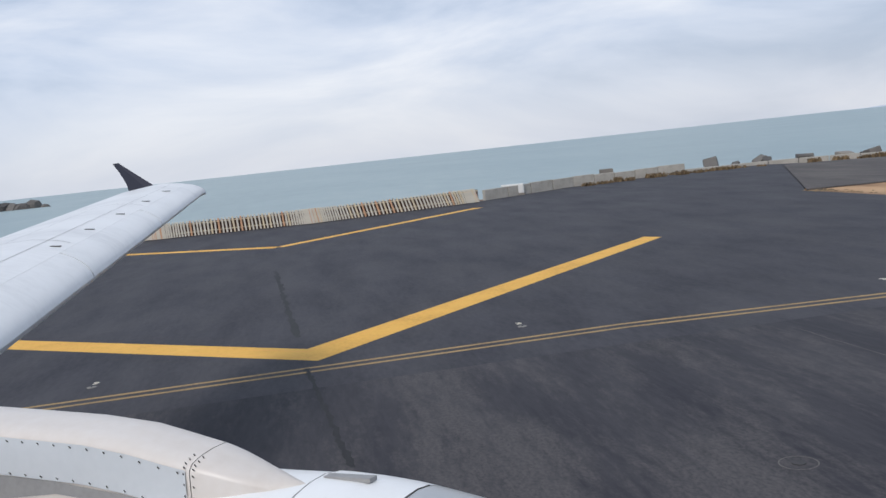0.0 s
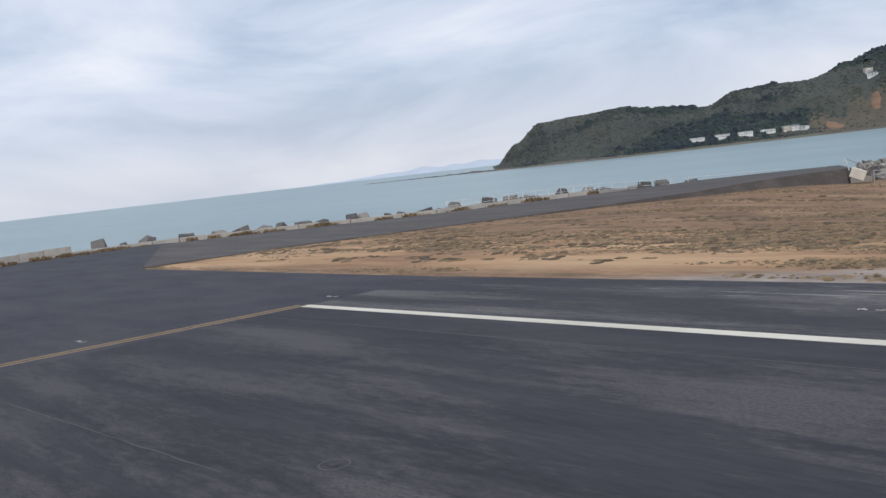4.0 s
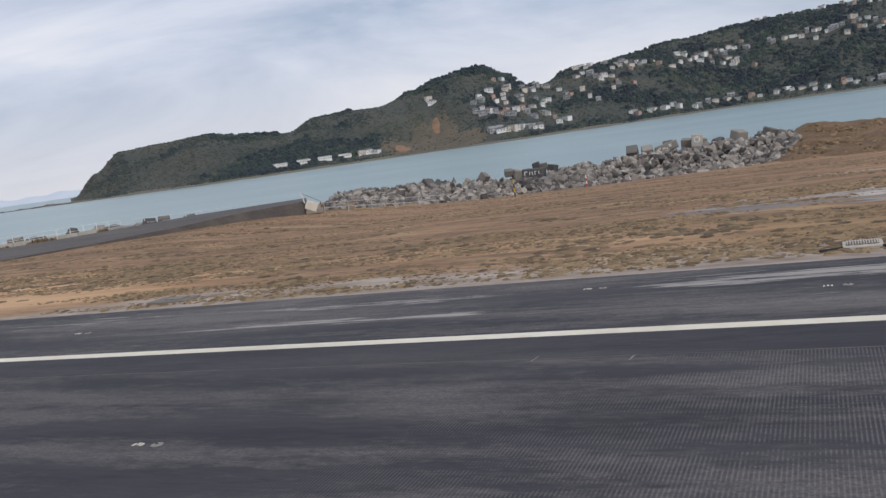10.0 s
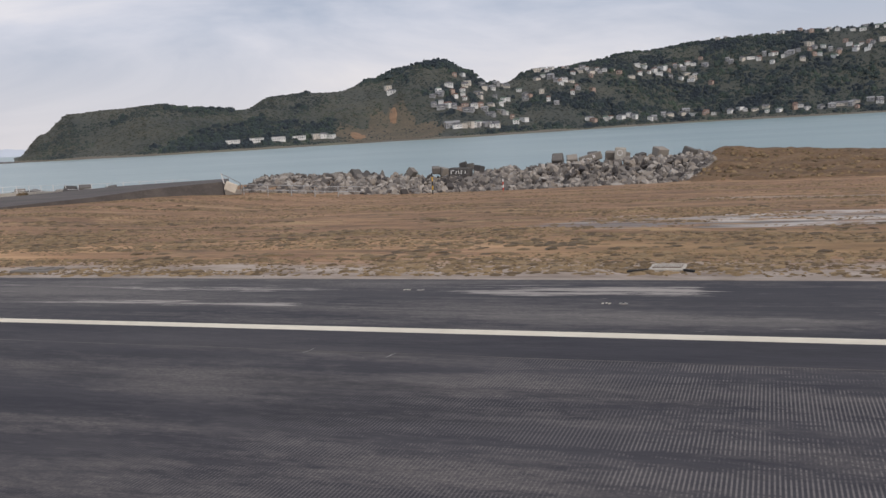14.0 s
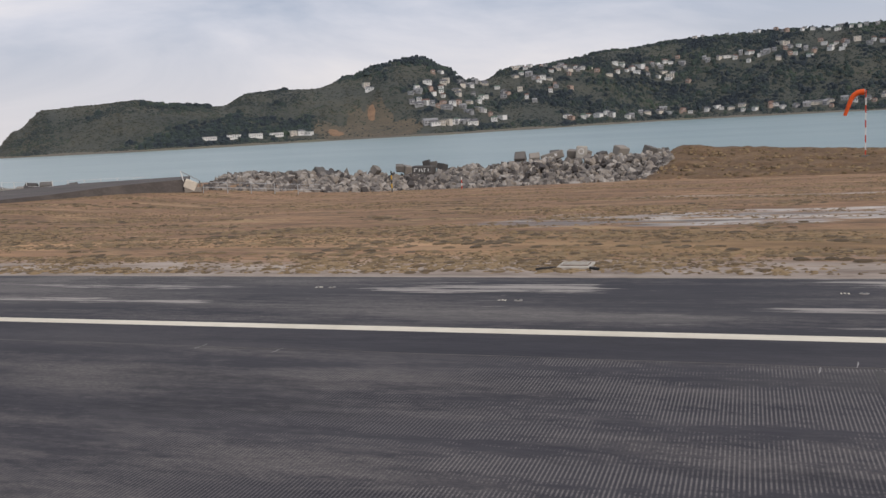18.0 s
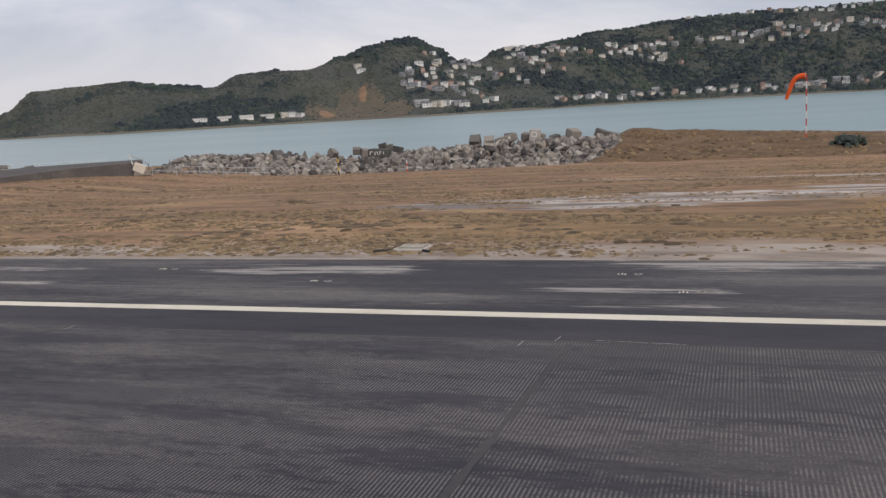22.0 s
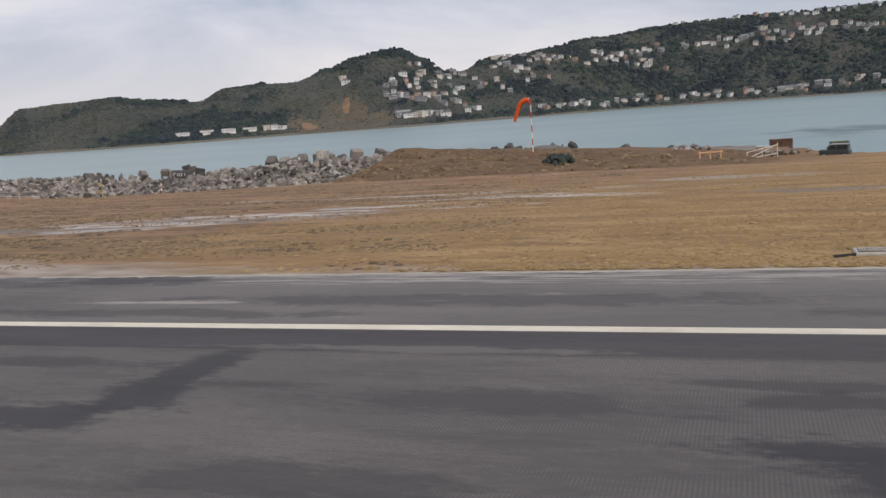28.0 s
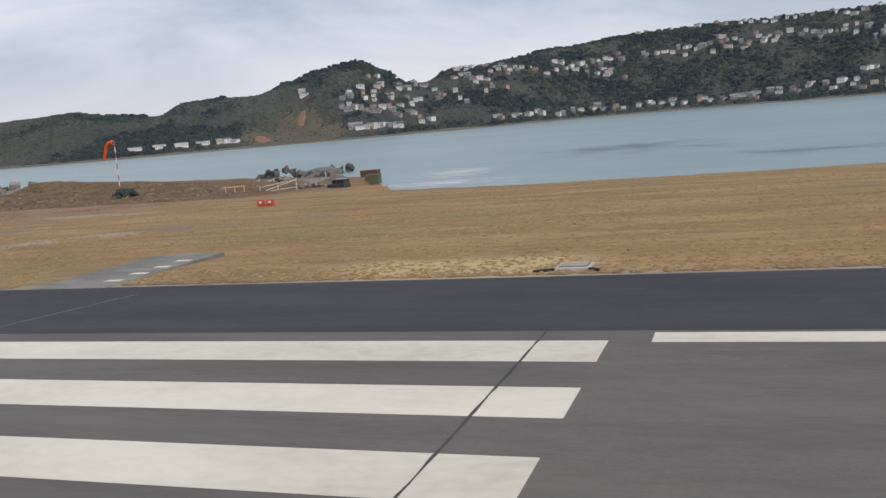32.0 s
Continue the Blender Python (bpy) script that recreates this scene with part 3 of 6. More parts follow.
blotted(M["runway"], [(39.6, 13.15, 2.7, 0.55, OIL, 0.9), (39.2, 12.3, 1.4, 0.9, OIL, 0.9), (26.2, 16.5, 0.6, 1.5, OIL, 0.85), (26.1, 14.3, 0.85, 1.1, OIL, 0.85), (24.6, 13.0, 2.0, 0.75, OIL, 0.85), (27.9, 15.2, 1.8, 0.3, RUBBER, 0.7), (22.4, 16.4, 2.3, 0.4, RUBBER, 0.7), (40.2, 15.2, 3.2, 0.45, RUBBER, 0.75), (38.0, 16.1, 1.8, 0.25, RUBBER, 0.6), (30.4, 18.0, 4.6, 0.26, DUST, 0.5), (4.0, 16.8, 3.6, 0.8, RUBBER, 0.6), (6.0, 14.6, 3.0, 0.6, RUBBER, 0.5), (33.5, 14.6, 3.2, 0.6, RUBBER, 0.6), (31.0, 11.0, 3.0, 0.7, RUBBER, 0.6), (45.5, 17.0, 3.5, 0.5, RUBBER, 0.6), (47.0, 12.6, 2.4, 0.7, RUBBER, 0.5), (52.0, 18.6, 5.0, 0.7, RUBBER, 0.7), (53.5, 15.2, 3.0, 0.8, RUBBER, 0.5)])
M["shoulder"] = stained(lighter_end(asphalt("runway_shoulder_asphalt", (0.019, 0.018, 0.025), (0.047, 0.044, 0.048), (0.155, 0.14, 0.13), 0.0, 0.10, 0.92, (0.45, 0.60)), (0.18, 0.166, 0.155), 0.6, 1.0), (0.03, 0.028, 0.032))
blotted(M["shoulder"], [(30.0, 23.0, 9.0, 0.7, RUBBER, 0.55), (22.0, 21.3, 6.0, 0.45, RUBBER, 0.6), (47.0, 21.6, 7.0, 0.6, RUBBER, 0.55), (40.0, 25.2, 6.0, 0.5, DUST, 0.5), (-6.0, 21.5, 5.0, 0.6, DUST, 0.25), (10.0, 24.2, 5.0, 0.7, DUST, 0.3)])
dusty(M["shoulder"], [(-12.0, -2.6, 23.8, 26.6, 1.15), (1.0, 10.5, 25.2, 27.5, 1.15), (-0.5, 6.4, 22.1, 23.4, 1.05), (-26.0, -13.5, 22.2, 23.4, 1.1), (-26.0, -14.0, 24.4, 25.9, 0.9), (9.5, 56.0, 24.4, 27.8, 0.95), (1.0, 6.0, 20.7, 21.3, 0.85), (16.5, 24.0, 22.0, 23.4, 0.95), (-40.0, -26.0, 24.0, 26.8, 0.6), (3.5, 60.0, 25.9, 28.2, 1.25), (-9.0, -3.0, 24.4, 26.4, 1.25)])
blotted(M["shoulder"], [(17.0, 26.2, 3.4, 0.75, OIL, 0.75), (8.5, 25.3, 1.4, 0.4, OIL, 0.7)])
M["inner"] = asphalt("brown_grey_runway_asphalt", (0.094, 0.086, 0.076), (0.135, 0.124, 0.109), (0.16, 0.146, 0.127), amount=0.6)
M["road"] = asphalt("worn_road_asphalt", (0.058, 0.049, 0.045), (0.088, 0.075, 0.068), (0.12, 0.103, 0.09))
M["pad"] = asphalt("grey_pad_concrete", (0.13, 0.123, 0.11), (0.20, 0.19, 0.168), (0.27, 0.25, 0.22), pull=0.5)
M["seal"] = asphalt("dark_sealed_asphalt", (0.041, 0.039, 0.042), (0.060, 0.056, 0.057), (0.085, 0.079, 0.077), amount=0.7)
M["fresh"] = asphalt("fresh_dark_asphalt", (0.024, 0.024, 0.030), (0.040, 0.039, 0.046), (0.058, 0.055, 0.057), amount=0.6)
M["concrete"] = asphalt("stained_pale_concrete", (0.07, 0.065, 0.063), (0.135, 0.126, 0.118), (0.22, 0.205, 0.19), pull=0.4)
dusty(M["concrete"], [(56.6, 60.0, 27.6, 33.6, 1.15), (56.8, 61.0, 20.3, 27.0, 0.85)], (0.42, 0.39, 0.355))
dusty(M["fresh"], [(60.0, 66.5, 20.6, 27.4, 0.9)], (0.20, 0.185, 0.17))


# ---- mesh helpers ----
def mesh_of(name, bm, mat, smooth=False):
    me = bpy.data.meshes.new(name)
    bm.normal_update()
    bm.to_mesh(me)
    bm.free()
    for m in mat if isinstance(mat, (list, tuple)) else [mat]:
        me.materials.append(m)
    if smooth:
        me.polygons.foreach_set("use_smooth", [True] * len(me.polygons))
    if smooth == "edges":
        me.set_sharp_from_angle(angle=radians(32))
    return me


def part(name, bm, mat, parent=None, label="", smooth=False):
    ob = new(name, bm if isinstance(bm, bpy.types.Mesh) else mesh_of(name, bm, mat, smooth))
    ob.parent = parent
    if label:
        ob["label"] = label
    return ob


def placed(name, bm, mat, parent, label=""):
    """A part whose mesh is given in world metres."""
    ob = part(name, bm, mat, parent, label)
    ob.matrix_parent_inverse = parent.matrix_world.inverted()
    return ob


def thing(name, at, label, category, group="", kind="", turn=0.0):
    ob = new(name)
    ob.matrix_world = pose(*at, 0, 0, turn)
    ob.empty_display_size = 0.2
    return tagged(ob, label, category, group, kind)


def box(bm, size, at=(0, 0, 0), turn=(0, 0, 0), bevel=0.0):
    r = bmesh.ops.create_cube(bm, size=1.0, matrix=pose(*at, *turn) @ Matrix.Diagonal((*size, 1)))
    if bevel:
        es = list({e for v in r["verts"] for e in v.link_edges})
        bmesh.ops.bevel(bm, geom=es, offset=bevel, segments=1, affect="EDGES")
    return bm


def boxed(size, at=(0, 0, 0), turn=(0, 0, 0), bevel=0.0):
    return box(bmesh.new(), size, at, turn, bevel)


def tube(bm, a, b, r, r2=None, seg=8):
    a, b = Vector(a), Vector(b)
    q = (b - a).to_track_quat("Z", "Y").to_matrix().to_4x4()
    bmesh.ops.create_cone(bm, cap_ends=True, segments=seg, radius1=r, radius2=r if r2 is None else r2, depth=(b - a).length, matrix=Matrix.Translation((a + b) / 2) @ q)
    return bm


def tubed(a, b, r, r2=None, seg=8):
    return tube(bmesh.new(), a, b, r, r2, seg)


def slab(points, z0, z1):
    """A flat plate over a convex outline, from z0 up to z1."""
    bm = bmesh.new()
    lo = [bm.verts.new((x, y, z0)) for x, y in points]
    hi = [bm.verts.new((x, y, z1)) for x, y in points]
    bm.faces.new(hi)
    bm.faces.new(lo[::-1])
    k = len(points)
    for i in range(k):
        bm.faces.new((lo[i], lo[(i + 1) % k], hi[(i + 1) % k], hi[i]))
    bmesh.ops.recalc_face_normals(bm, faces=bm.faces)
    return bm


def rect(x0, x1, y0, y1):
    return [(x0, y0), (x1, y0), (x1, y1), (x0, y1)]


def smooth_step(a, b, v):
    t = min(1.0, max(0.0, (v - a) / (b - a)))
    return t * t * (3 - 2 * t)


def lerp_table(table, v):
    if v <= table[0][0]:
        return table[0][1]
    for (a, p), (b, q) in zip(table, table[1:]):
        if v <= b:
            k = (v - a) / (b - a)
            k = k * k * (3 - 2 * k)
            return p + (q - p) * k
    return table[-1][1]


def rocky(rng, size, rough=0.25, sub=1):
    """An angular boulder."""
    bm = bmesh.new()
    bmesh.ops.create_icosphere(bm, subdivisions=sub, radius=0.5)
    for v in bm.verts:
        v.co = v.co * (1 + rng.uniform(-rough, rough))
        v.co = Vector((v.co.x * size[0], v.co.y * size[1], v.co.z * size[2]))
    return bm


def chunk(rng, size, count=13):
    """An angular broken stone: the hull of a few points."""
    bm = bmesh.new()
    for _ in range(count):
        v = Vector((rng.gauss(0, 1), rng.gauss(0, 1), rng.gauss(0, 1))).normalized() * rng.uniform(0.42, 0.6)
        bm.verts.new((v.x * size[0], v.y * size[1], v.z * size[2]))
    r = bmesh.ops.convex_hull(bm, input=bm.verts)
    bmesh.ops.delete(bm, geom=[v for v in bm.verts if not v.link_faces], context="VERTS")
    return bm


# ---- ground, sea ----
SHORE = [(-122, 30), (-118, 44), (-110, 57), (-97, 71), (-87, 84), (-70, 88), (-62, 104), (-56, 114), (-40, 118), (-12, 122), (0, 122), (12, 122), (24, 128), (40, 133), (50, 112), (60, 95), (78, 90), (105, 91), (160, 94), (420, 100)]


def shore_y(x):
    return lerp_table(SHORE, x)


def ground_z(x, y):
    fall = 0.5 + 1.5 * smooth_step(-62, -40, x)
    z = -fall * min(1.25, max(0.0, (y - 30) / 65))
    rise = lerp_table([(-13, 0.0), (-8, 3.2), (-3, 2.75), (5, 2.4), (12, 2.0), (20, 1.5), (26, 1.05), (32, 0.7), (40, 0.1)], x)
    z += rise * min(1.0, max(0.0, (y - 97) / 17)) ** 1.2
    return z + 0.05 * noise.noise((x * 0.15, y * 0.15, 0)) * smooth_step(28, 34, y)


def land(x, y):
    out_y = y - shore_y(x)
    out_x = -121 - x
    d = max(out_y, out_x)
    z = ground_z(x, y)
    return z + (SEA - 4 - z) * smooth_step(-1.5, 9, d)


bm = bmesh.new()
xs = [-200 + 4 * i for i in range(14)] + [-144 + 2.5 * i for i in range(105)] + [118.5 + 6 * i for i in range(50)]
ys = [-260, -120, -60, -30, 0, 20, 26] + [28 + 2 * i for i in range(56)] + [145, 170]
grid = [[bm.verts.new((x, y, land(x, y) - (0.06 if y < 27.5 else 0.0) - 0.16 * smooth_step(-82, -90, x))) for y in ys] for x in xs]
for i in range(len(xs) - 1):
    for j in range(len(ys) - 1):
        bm.faces.new((grid[i][j], grid[i + 1][j], grid[i + 1][j + 1], grid[i][j + 1]))
tagged(part("ground", bm, M["grass"], smooth=True), "dry brown grass field with sandy bare patches", "ground", kind="structure")

bm = bmesh.new()
edge = [-4900, -3000, -1500, -700, -300, 0, 300, 700, 1500, 3000, 4900]
grid = [[bm.verts.new((x, y, SEA)) for y in edge] for x in edge]
for i in range(len(edge) - 1):
    for j in range(len(edge) - 1):
        bm.faces.new((grid[i][j], grid[i + 1][j], grid[i + 1][j + 1], grid[i][j + 1]))
tagged(part("water", bm, M["sea"]), "pale turquoise sea water of a bay", "sea", kind="structure")

tagged(part("apron", slab([(-113, -60), (-50.2, -60), (-50.2, 27.0), (-84, 27.9), (-113, 46), (-119, 44), (-120.6, 32), (-118.6, 23), (-113, 13)], -0.5, 0.0), M["apron"]), "dark asphalt of the runway turning area", "road", kind="structure")
bm = bmesh.new()
inner = [(-84, 28.1), (-82, 40), (-77.6, 51.5), (-73.5, 60), (-69.5, 66), (-65.5, 72), (-61.2, 77.2), (-55.8, 81.2)]
outer = [(-113, 43), (-113, 47), (-106, 57), (-97, 66), (-90, 74), (-82, 80), (-72, 85), (-60, 88)]
rise = [0.0, 0.0, 0.0, 0.03, 0.15, 0.4, 0.8, 1.3]
rows = []
for (xi, yi), (xo, yo), z in zip(inner, outer, rise):
    low, high = ground_z(xi, yi), ground_z(xi, yi) + 0.07 + z
    rows.append([bm.verts.new((xi + 0.25 * z, yi - 0.25 * z, low - 0.1)), bm.verts.new((xi, yi, high)), bm.verts.new((xo, yo, high)), bm.verts.new((xo, yo, -1.5))])
for p, q in zip(rows, rows[1:]):
    for k in range(3):
        bm.faces.new((p[k], p[k + 1], q[k + 1], q[k]))
bm.faces.new(rows[-1])
bmesh.ops.recalc_face_normals(bm, faces=bm.faces)
tagged(part("road_perimeter", bm, M["road"]), "worn asphalt perimeter road rising beside the sea wall", "road", kind="structure")
tagged(part("runway", slab(rect(-50.2, 61.2, -25, 19.6), -0.5, 0.0), M["runway"]), "dark grooved runway asphalt with pale worn streaks", "runway", kind="structure")
tagged(part("runway_shoulder", slab(rect(-50.2, 61.2, 19.6, 27.1), -0.5, -0.002), M["shoulder"]), "weathered asphalt runway shoulder with pale dusty streaks", "runway", kind="structure")
tagged(part("runway_touchdown", slab(rect(61.2, 420, -25, 20.1), -0.5, 0.0), M["inner"]), "brown-grey runway asphalt beyond the threshold", "runway", kind="structure")
tagged(part("shoulder_fresh", slab(rect(61.2, 420, 20.1, 27.0), -0.5, -0.002), M["fresh"]), "fresh black asphalt runway shoulder", "runway", kind="structure")

# ---- markings ----
def marking(name, points, mat, label, top=0.004):
    return tagged(part(name, slab(points, -0.03, top), mat), label, "road marking", kind="structure")


def stripe(name, a, b, w, mat, label):
    a, b = Vector((*a, 0)), Vector((*b, 0))
    d = (b - a).normalized()
    n = Vector((-d.y, d.x, 0)) * w / 2
    return marking(name, [(p.x, p.y) for p in (a - n, b - n, b + n, a + n)], mat, label)


marking("edge_line", rect(-50.2, 57.3, 19.67, 20.13), M["white_paint"], "long white painted runway edge line")
marking("edge_line", rect(94.7, 420, 19.08, 19.9), M["white_paint"], "broad white painted runway edge line")
marking("threshold_bar", rect(58.2, 60.1, -22, 20.05), M["white_paint"], "white painted threshold bar across the runway")
for k in range(11):
    y = 17.55 - 3.35 * k
    marking("threshold_key", rect(64.4, 93.8, y, y + 1.65), M["white_paint"], "long white painted threshold stripe")
marking("chevron", [(-54.72, -4.1), (-53.05, -3.85), (-69.4, 12.2), (-70.3, 11.7)], M["yellow_paint"], "broad yellow painted chevron line")
marking("chevron", [(-53.05, -3.85), (-54.72, -4.1), (-82.1, -36.0), (-80.5, -36.2)], M["yellow_paint"], "broad yellow painted chevron line")
stripe("chevron_line", (-88.8, -5.5), (-104, 10.6), 0.9, M["yellow_paint"], "yellow painted line on dark asphalt")
stripe("chevron_line", (-88.8, -5.5), (-113, -35), 0.9, M["yellow_paint"], "yellow painted line on dark asphalt")
for dx in (-0.22, 0.22):
    stripe("double_line", (-52.0 + dx, -40), (-52.15 + dx, 4), 0.15, M["worn_yellow"], "thin yellow double line across the runway end")
    stripe("double_line", (-52.15 + dx, 4), (-50.45 + dx, 19.9), 0.15, M["worn_yellow"], "thin yellow double line across the runway end")

# ---- far hills ----
RIDGE = [(-40, 3.0), (-22, 4.0), (-12, 4.4), (-6, 4.35), (0, 4.42), (4, 4.3), (8.7, 3.95), (11.2, 3.55), (12.6, 3.3), (14.6, 3.25), (16.4, 2.62), (17.5, 2.75), (18.6, 3.5), (20.2, 4.2), (21.4, 4.12), (22.6, 3.92), (24.4, 3.3), (26.7, 2.66), (28.9, 2.68), (30.6, 2.58), (32.4, 1.85), (34.9, 2.1), (37.2, 2.46), (40, 2.26), (42.3, 2.1), (43.8, 1.0), (45.2, -0.2)]
COAST = [(-40, 1500), (-12, 1420), (-3, 1480), (5, 1500), (9, 1350), (14, 1220), (19, 1120), (23, 1150), (28, 1120), (33, 1080), (38, 1100), (42, 1180), (45.3, 1260)]


def hill_z(az, r):
    c = lerp_table(COAST, az)
    depth = 300 + 260 * smooth_step(36, 10, az)
    depth *= 1 - 0.6 * smooth_step(41, 45.3, az)
    top = 4.8 + math.tan(radians(lerp_table(RIDGE, az))) * (c + depth)
    s = (r - c) / depth
    if s < 0:
        return SEA - 3 * min(1.0, -s * 8)
    flat = SEA + 2.5 * smooth_step(0, 0.05, s)
    body = smooth_step(0.04, 1.0, s) * 0.55 + 0.45 * min(1.0, max(0.0, (s - 0.06) / 0.94))
    if s > 1:
        body = 1 - 0.5 * smooth_step(1, 2.2, s)
    gully = noise.noise((az * 0.4 + s * 0.8, s * 1.4, 3)) + 0.5 * noise.noise((az * 0.9 - s, s * 3, 7))
    wear = gully * (13 - 8 * smooth_step(24, 30, az)) * math.sin(math.pi * min(1.0, max(0.0, s)))
    return flat + (top - flat) * body + wear * (1 if s < 1 else 0)


def hill_point(az, r):
    a = radians(az)
    return Vector((-math.sin(a) * r, math.cos(a) * r, hill_z(az, r)))


bm = bmesh.new()
azs = [-40 + 0.5 * i for i in range(171)] + [45.4]
ss = [-0.12, -0.02, 0.0, 0.03, 0.06] + [0.1 + 0.05 * i for i in range(19)] + [1.1, 1.3, 1.6, 2.0]
grid = []
for az in azs:
    c = lerp_table(COAST, az)
    depth = (300 + 260 * smooth_step(36, 10, az)) * (1 - 0.6 * smooth_step(41, 45.3, az))
    grid.append([bm.verts.new(hill_point(az, c + depth * s)) for s in ss])
for i in range(len(azs) - 1):
    for j in range(len(ss) - 1):
        f = bm.faces.new((grid[i][j], grid[i][j + 1], grid[i + 1][j + 1], grid[i + 1][j]))
        f.material_index = 1 if ss[j] < 0.06 else 0
bmesh.ops.recalc_face_normals(bm, faces=bm.faces)
tagged(part("hill", bm, [M["hill"], M["shore"]], smooth=True), "steep bush-covered hills across the bay", "hill", kind="structure")

M["rust"] = material("rusty_steel", [(0.06, 0.035, 0.025), (0.13, 0.07, 0.045), (0.18, 0.15, 0.12)], 1.0, 0.85, 0.3, fine=0.4, bump_scale=8)
# ---- scatter ----
rng = random.Random(7)


def scatter(name, places, mat, make, label, category):
    """Many small clumps in one mesh of kind stuff."""
    vs, fs = [], []
    for p in places:
        make(vs, fs, *p)
    me = bpy.data.meshes.new(name)
    me.from_pydata(vs, [], fs)
    me.materials.append(mat)
    return tagged(new(name, me), label, category, kind="stuff")


def tussock(vs, fs, x, y, z, w, h, blades):
    for _ in range(blades):
        a = rng.uniform(0, 2 * math.pi)
        d = w * 0.5 * math.sqrt(rng.random())
        bx, by = x + d * math.cos(a), y + d * math.sin(a) * 0.8
        t = rng.uniform(0, math.pi)
        s = h * rng.uniform(0.3, 0.6)
        k = len(vs)
        hh = h * rng.uniform(0.6, 1.1)
        lx, ly = rng.uniform(-0.4, 0.4) * h, rng.uniform(-0.4, 0.4) * h
        vs += [(bx - s * math.cos(t), by - s * math.sin(t), z - 0.03), (bx + s * math.cos(t), by + s * math.sin(t), z - 0.03), (bx + lx + 0.3 * s * math.cos(t), by + ly, z + hh), (bx + lx - 0.5 * s * math.cos(t), by + ly, z + hh * 0.8)]
        fs.append((k, k + 1, k + 2, k + 3))


def clump(vs, fs, x, y, z, r, h):
    """A rough bush crown of eighteen uneven faces."""
    k = len(vs)
    a0 = rng.uniform(0, 6.28)
    vs.append((x + rng.uniform(-0.2, 0.2) * r, y + rng.uniform(-0.2, 0.2) * r, z + h * rng.uniform(0.85, 1.15)))
    for ring, (rr, zz) in enumerate(((0.62, 0.78), (1.0, 0.25))):
        for i in range(6):
            a = a0 + i * math.pi / 3 + ring * 0.5
            q = r * rr * rng.uniform(0.72, 1.25)
            vs.append((x + q * math.cos(a), y + q * math.sin(a), z + h * (zz + rng.uniform(-0.2, 0.2)) - ring * h * 0.5))
    for i in range(6):
        j = (i + 1) % 6
        fs += [(k, k + 1 + i, k + 1 + j), (k + 1 + i, k + 7 + i, k + 1 + j), (k + 1 + j, k + 7 + i, k + 7 + j)]


def sprig(vs, fs, x, y, z, r, h):
    k = len(vs)
    a0 = rng.uniform(0, 6.28)
    vs += [(x + r * rng.uniform(0.6, 1.3) * math.cos(a0 + 1.571 * i), y + 0.8 * r * rng.uniform(0.6, 1.3) * math.sin(a0 + 1.571 * i), z) for i in range(4)]
    vs.append((x + rng.uniform(-0.4, 0.4) * r, y + rng.uniform(-0.4, 0.4) * r, z + h))
    fs += [(k + i, k + (i + 1) % 4, k + 4) for i in range(4)]


ROAD_EDGE = [(-84, 28), (-82, 40), (-77.6, 51.5), (-73.5, 60), (-69.5, 66), (-65.5, 72), (-61.2, 77.2), (-55.8, 81.2)]


def on_road(x, y):
    return x < -54 and y > 28 and (x < -84 or y > lerp_table(ROAD_EDGE, x) - 0.6)


def tuft_want(x, y):
    """How thick the tussocks stand: rows past the sand, loose cushions on the gravel."""
    n1 = noise.noise((x * 0.06, y * 0.3, 2.0)) + 0.5 * noise.noise((x * 0.25, y * 0.6, 9.0))
    rows_in = smooth_step(35, 37, y) * (1 - smooth_step(43, 47, y)) * (1 - smooth_step(-14, -8, x))
    gravel_in = (1 - smooth_step(31.5, 33, y)) * smooth_step(-48, -30, x) * (1 - smooth_step(8, 16, x))
    tan_in = smooth_step(31, 33, y) * (1 - smooth_step(40, 44, y)) * smooth_step(-12, -7, x)
    return n1 * 0.9 - 0.52 + 0.62 * rows_in + 0.62 * gravel_in + 0.50 * tan_in + 0.16 * smooth_step(46, 60, y)


places = []
while len(places) < 8500:
    x, y = rng.uniform(-86, 26), 27.9 + 60 * rng.random() ** 1.5
    if y > shore_y(x) - 14 or on_road(x, y) or tuft_want(x, y) < rng.uniform(-0.25, 0.35):
        continue
    for _ in range(rng.choice((3, 5, 8, 12))):
        dx, dy, w = rng.gauss(0, 0.5), rng.gauss(0, 0.22), rng.choice((0.09, 0.12, 0.16, 0.21, 0.28))
        places.append((x + dx, y + dy, ground_z(x + dx, y + dy) - 0.03, w, w * rng.uniform(0.2, 0.36)))
scatter("tussock_clumps", places, M["tuft"], clump, "brown-green tussock cushions in sandy ground", "grass")
places = []
while len(places) < 2900:
    x, y = rng.uniform(-80, 4), rng.choice((33.0, 36.0, 38.0, 40.5, 43.5, 47.0, 52.0, 58.0, 66.0)) + rng.gauss(0, 1.0)
    if on_road(x, y) or noise.noise((x * 0.07, y * 0.25, 12.0)) < rng.uniform(-0.35, 0.35):
        continue
    for _ in range(rng.choice((3, 5, 9))):
        w = rng.uniform(0.16, 0.42)
        dx, dy = rng.gauss(0, 0.75), rng.gauss(0, 0.2)
        places.append((x + dx, y + dy, ground_z(x + dx, y + dy) - 0.04, w, w * rng.uniform(0.2, 0.34)))
scatter("dark_tussocks", places, M["cushion"], clump, "dark olive-brown tussock cushions in rows", "grass")
places = []
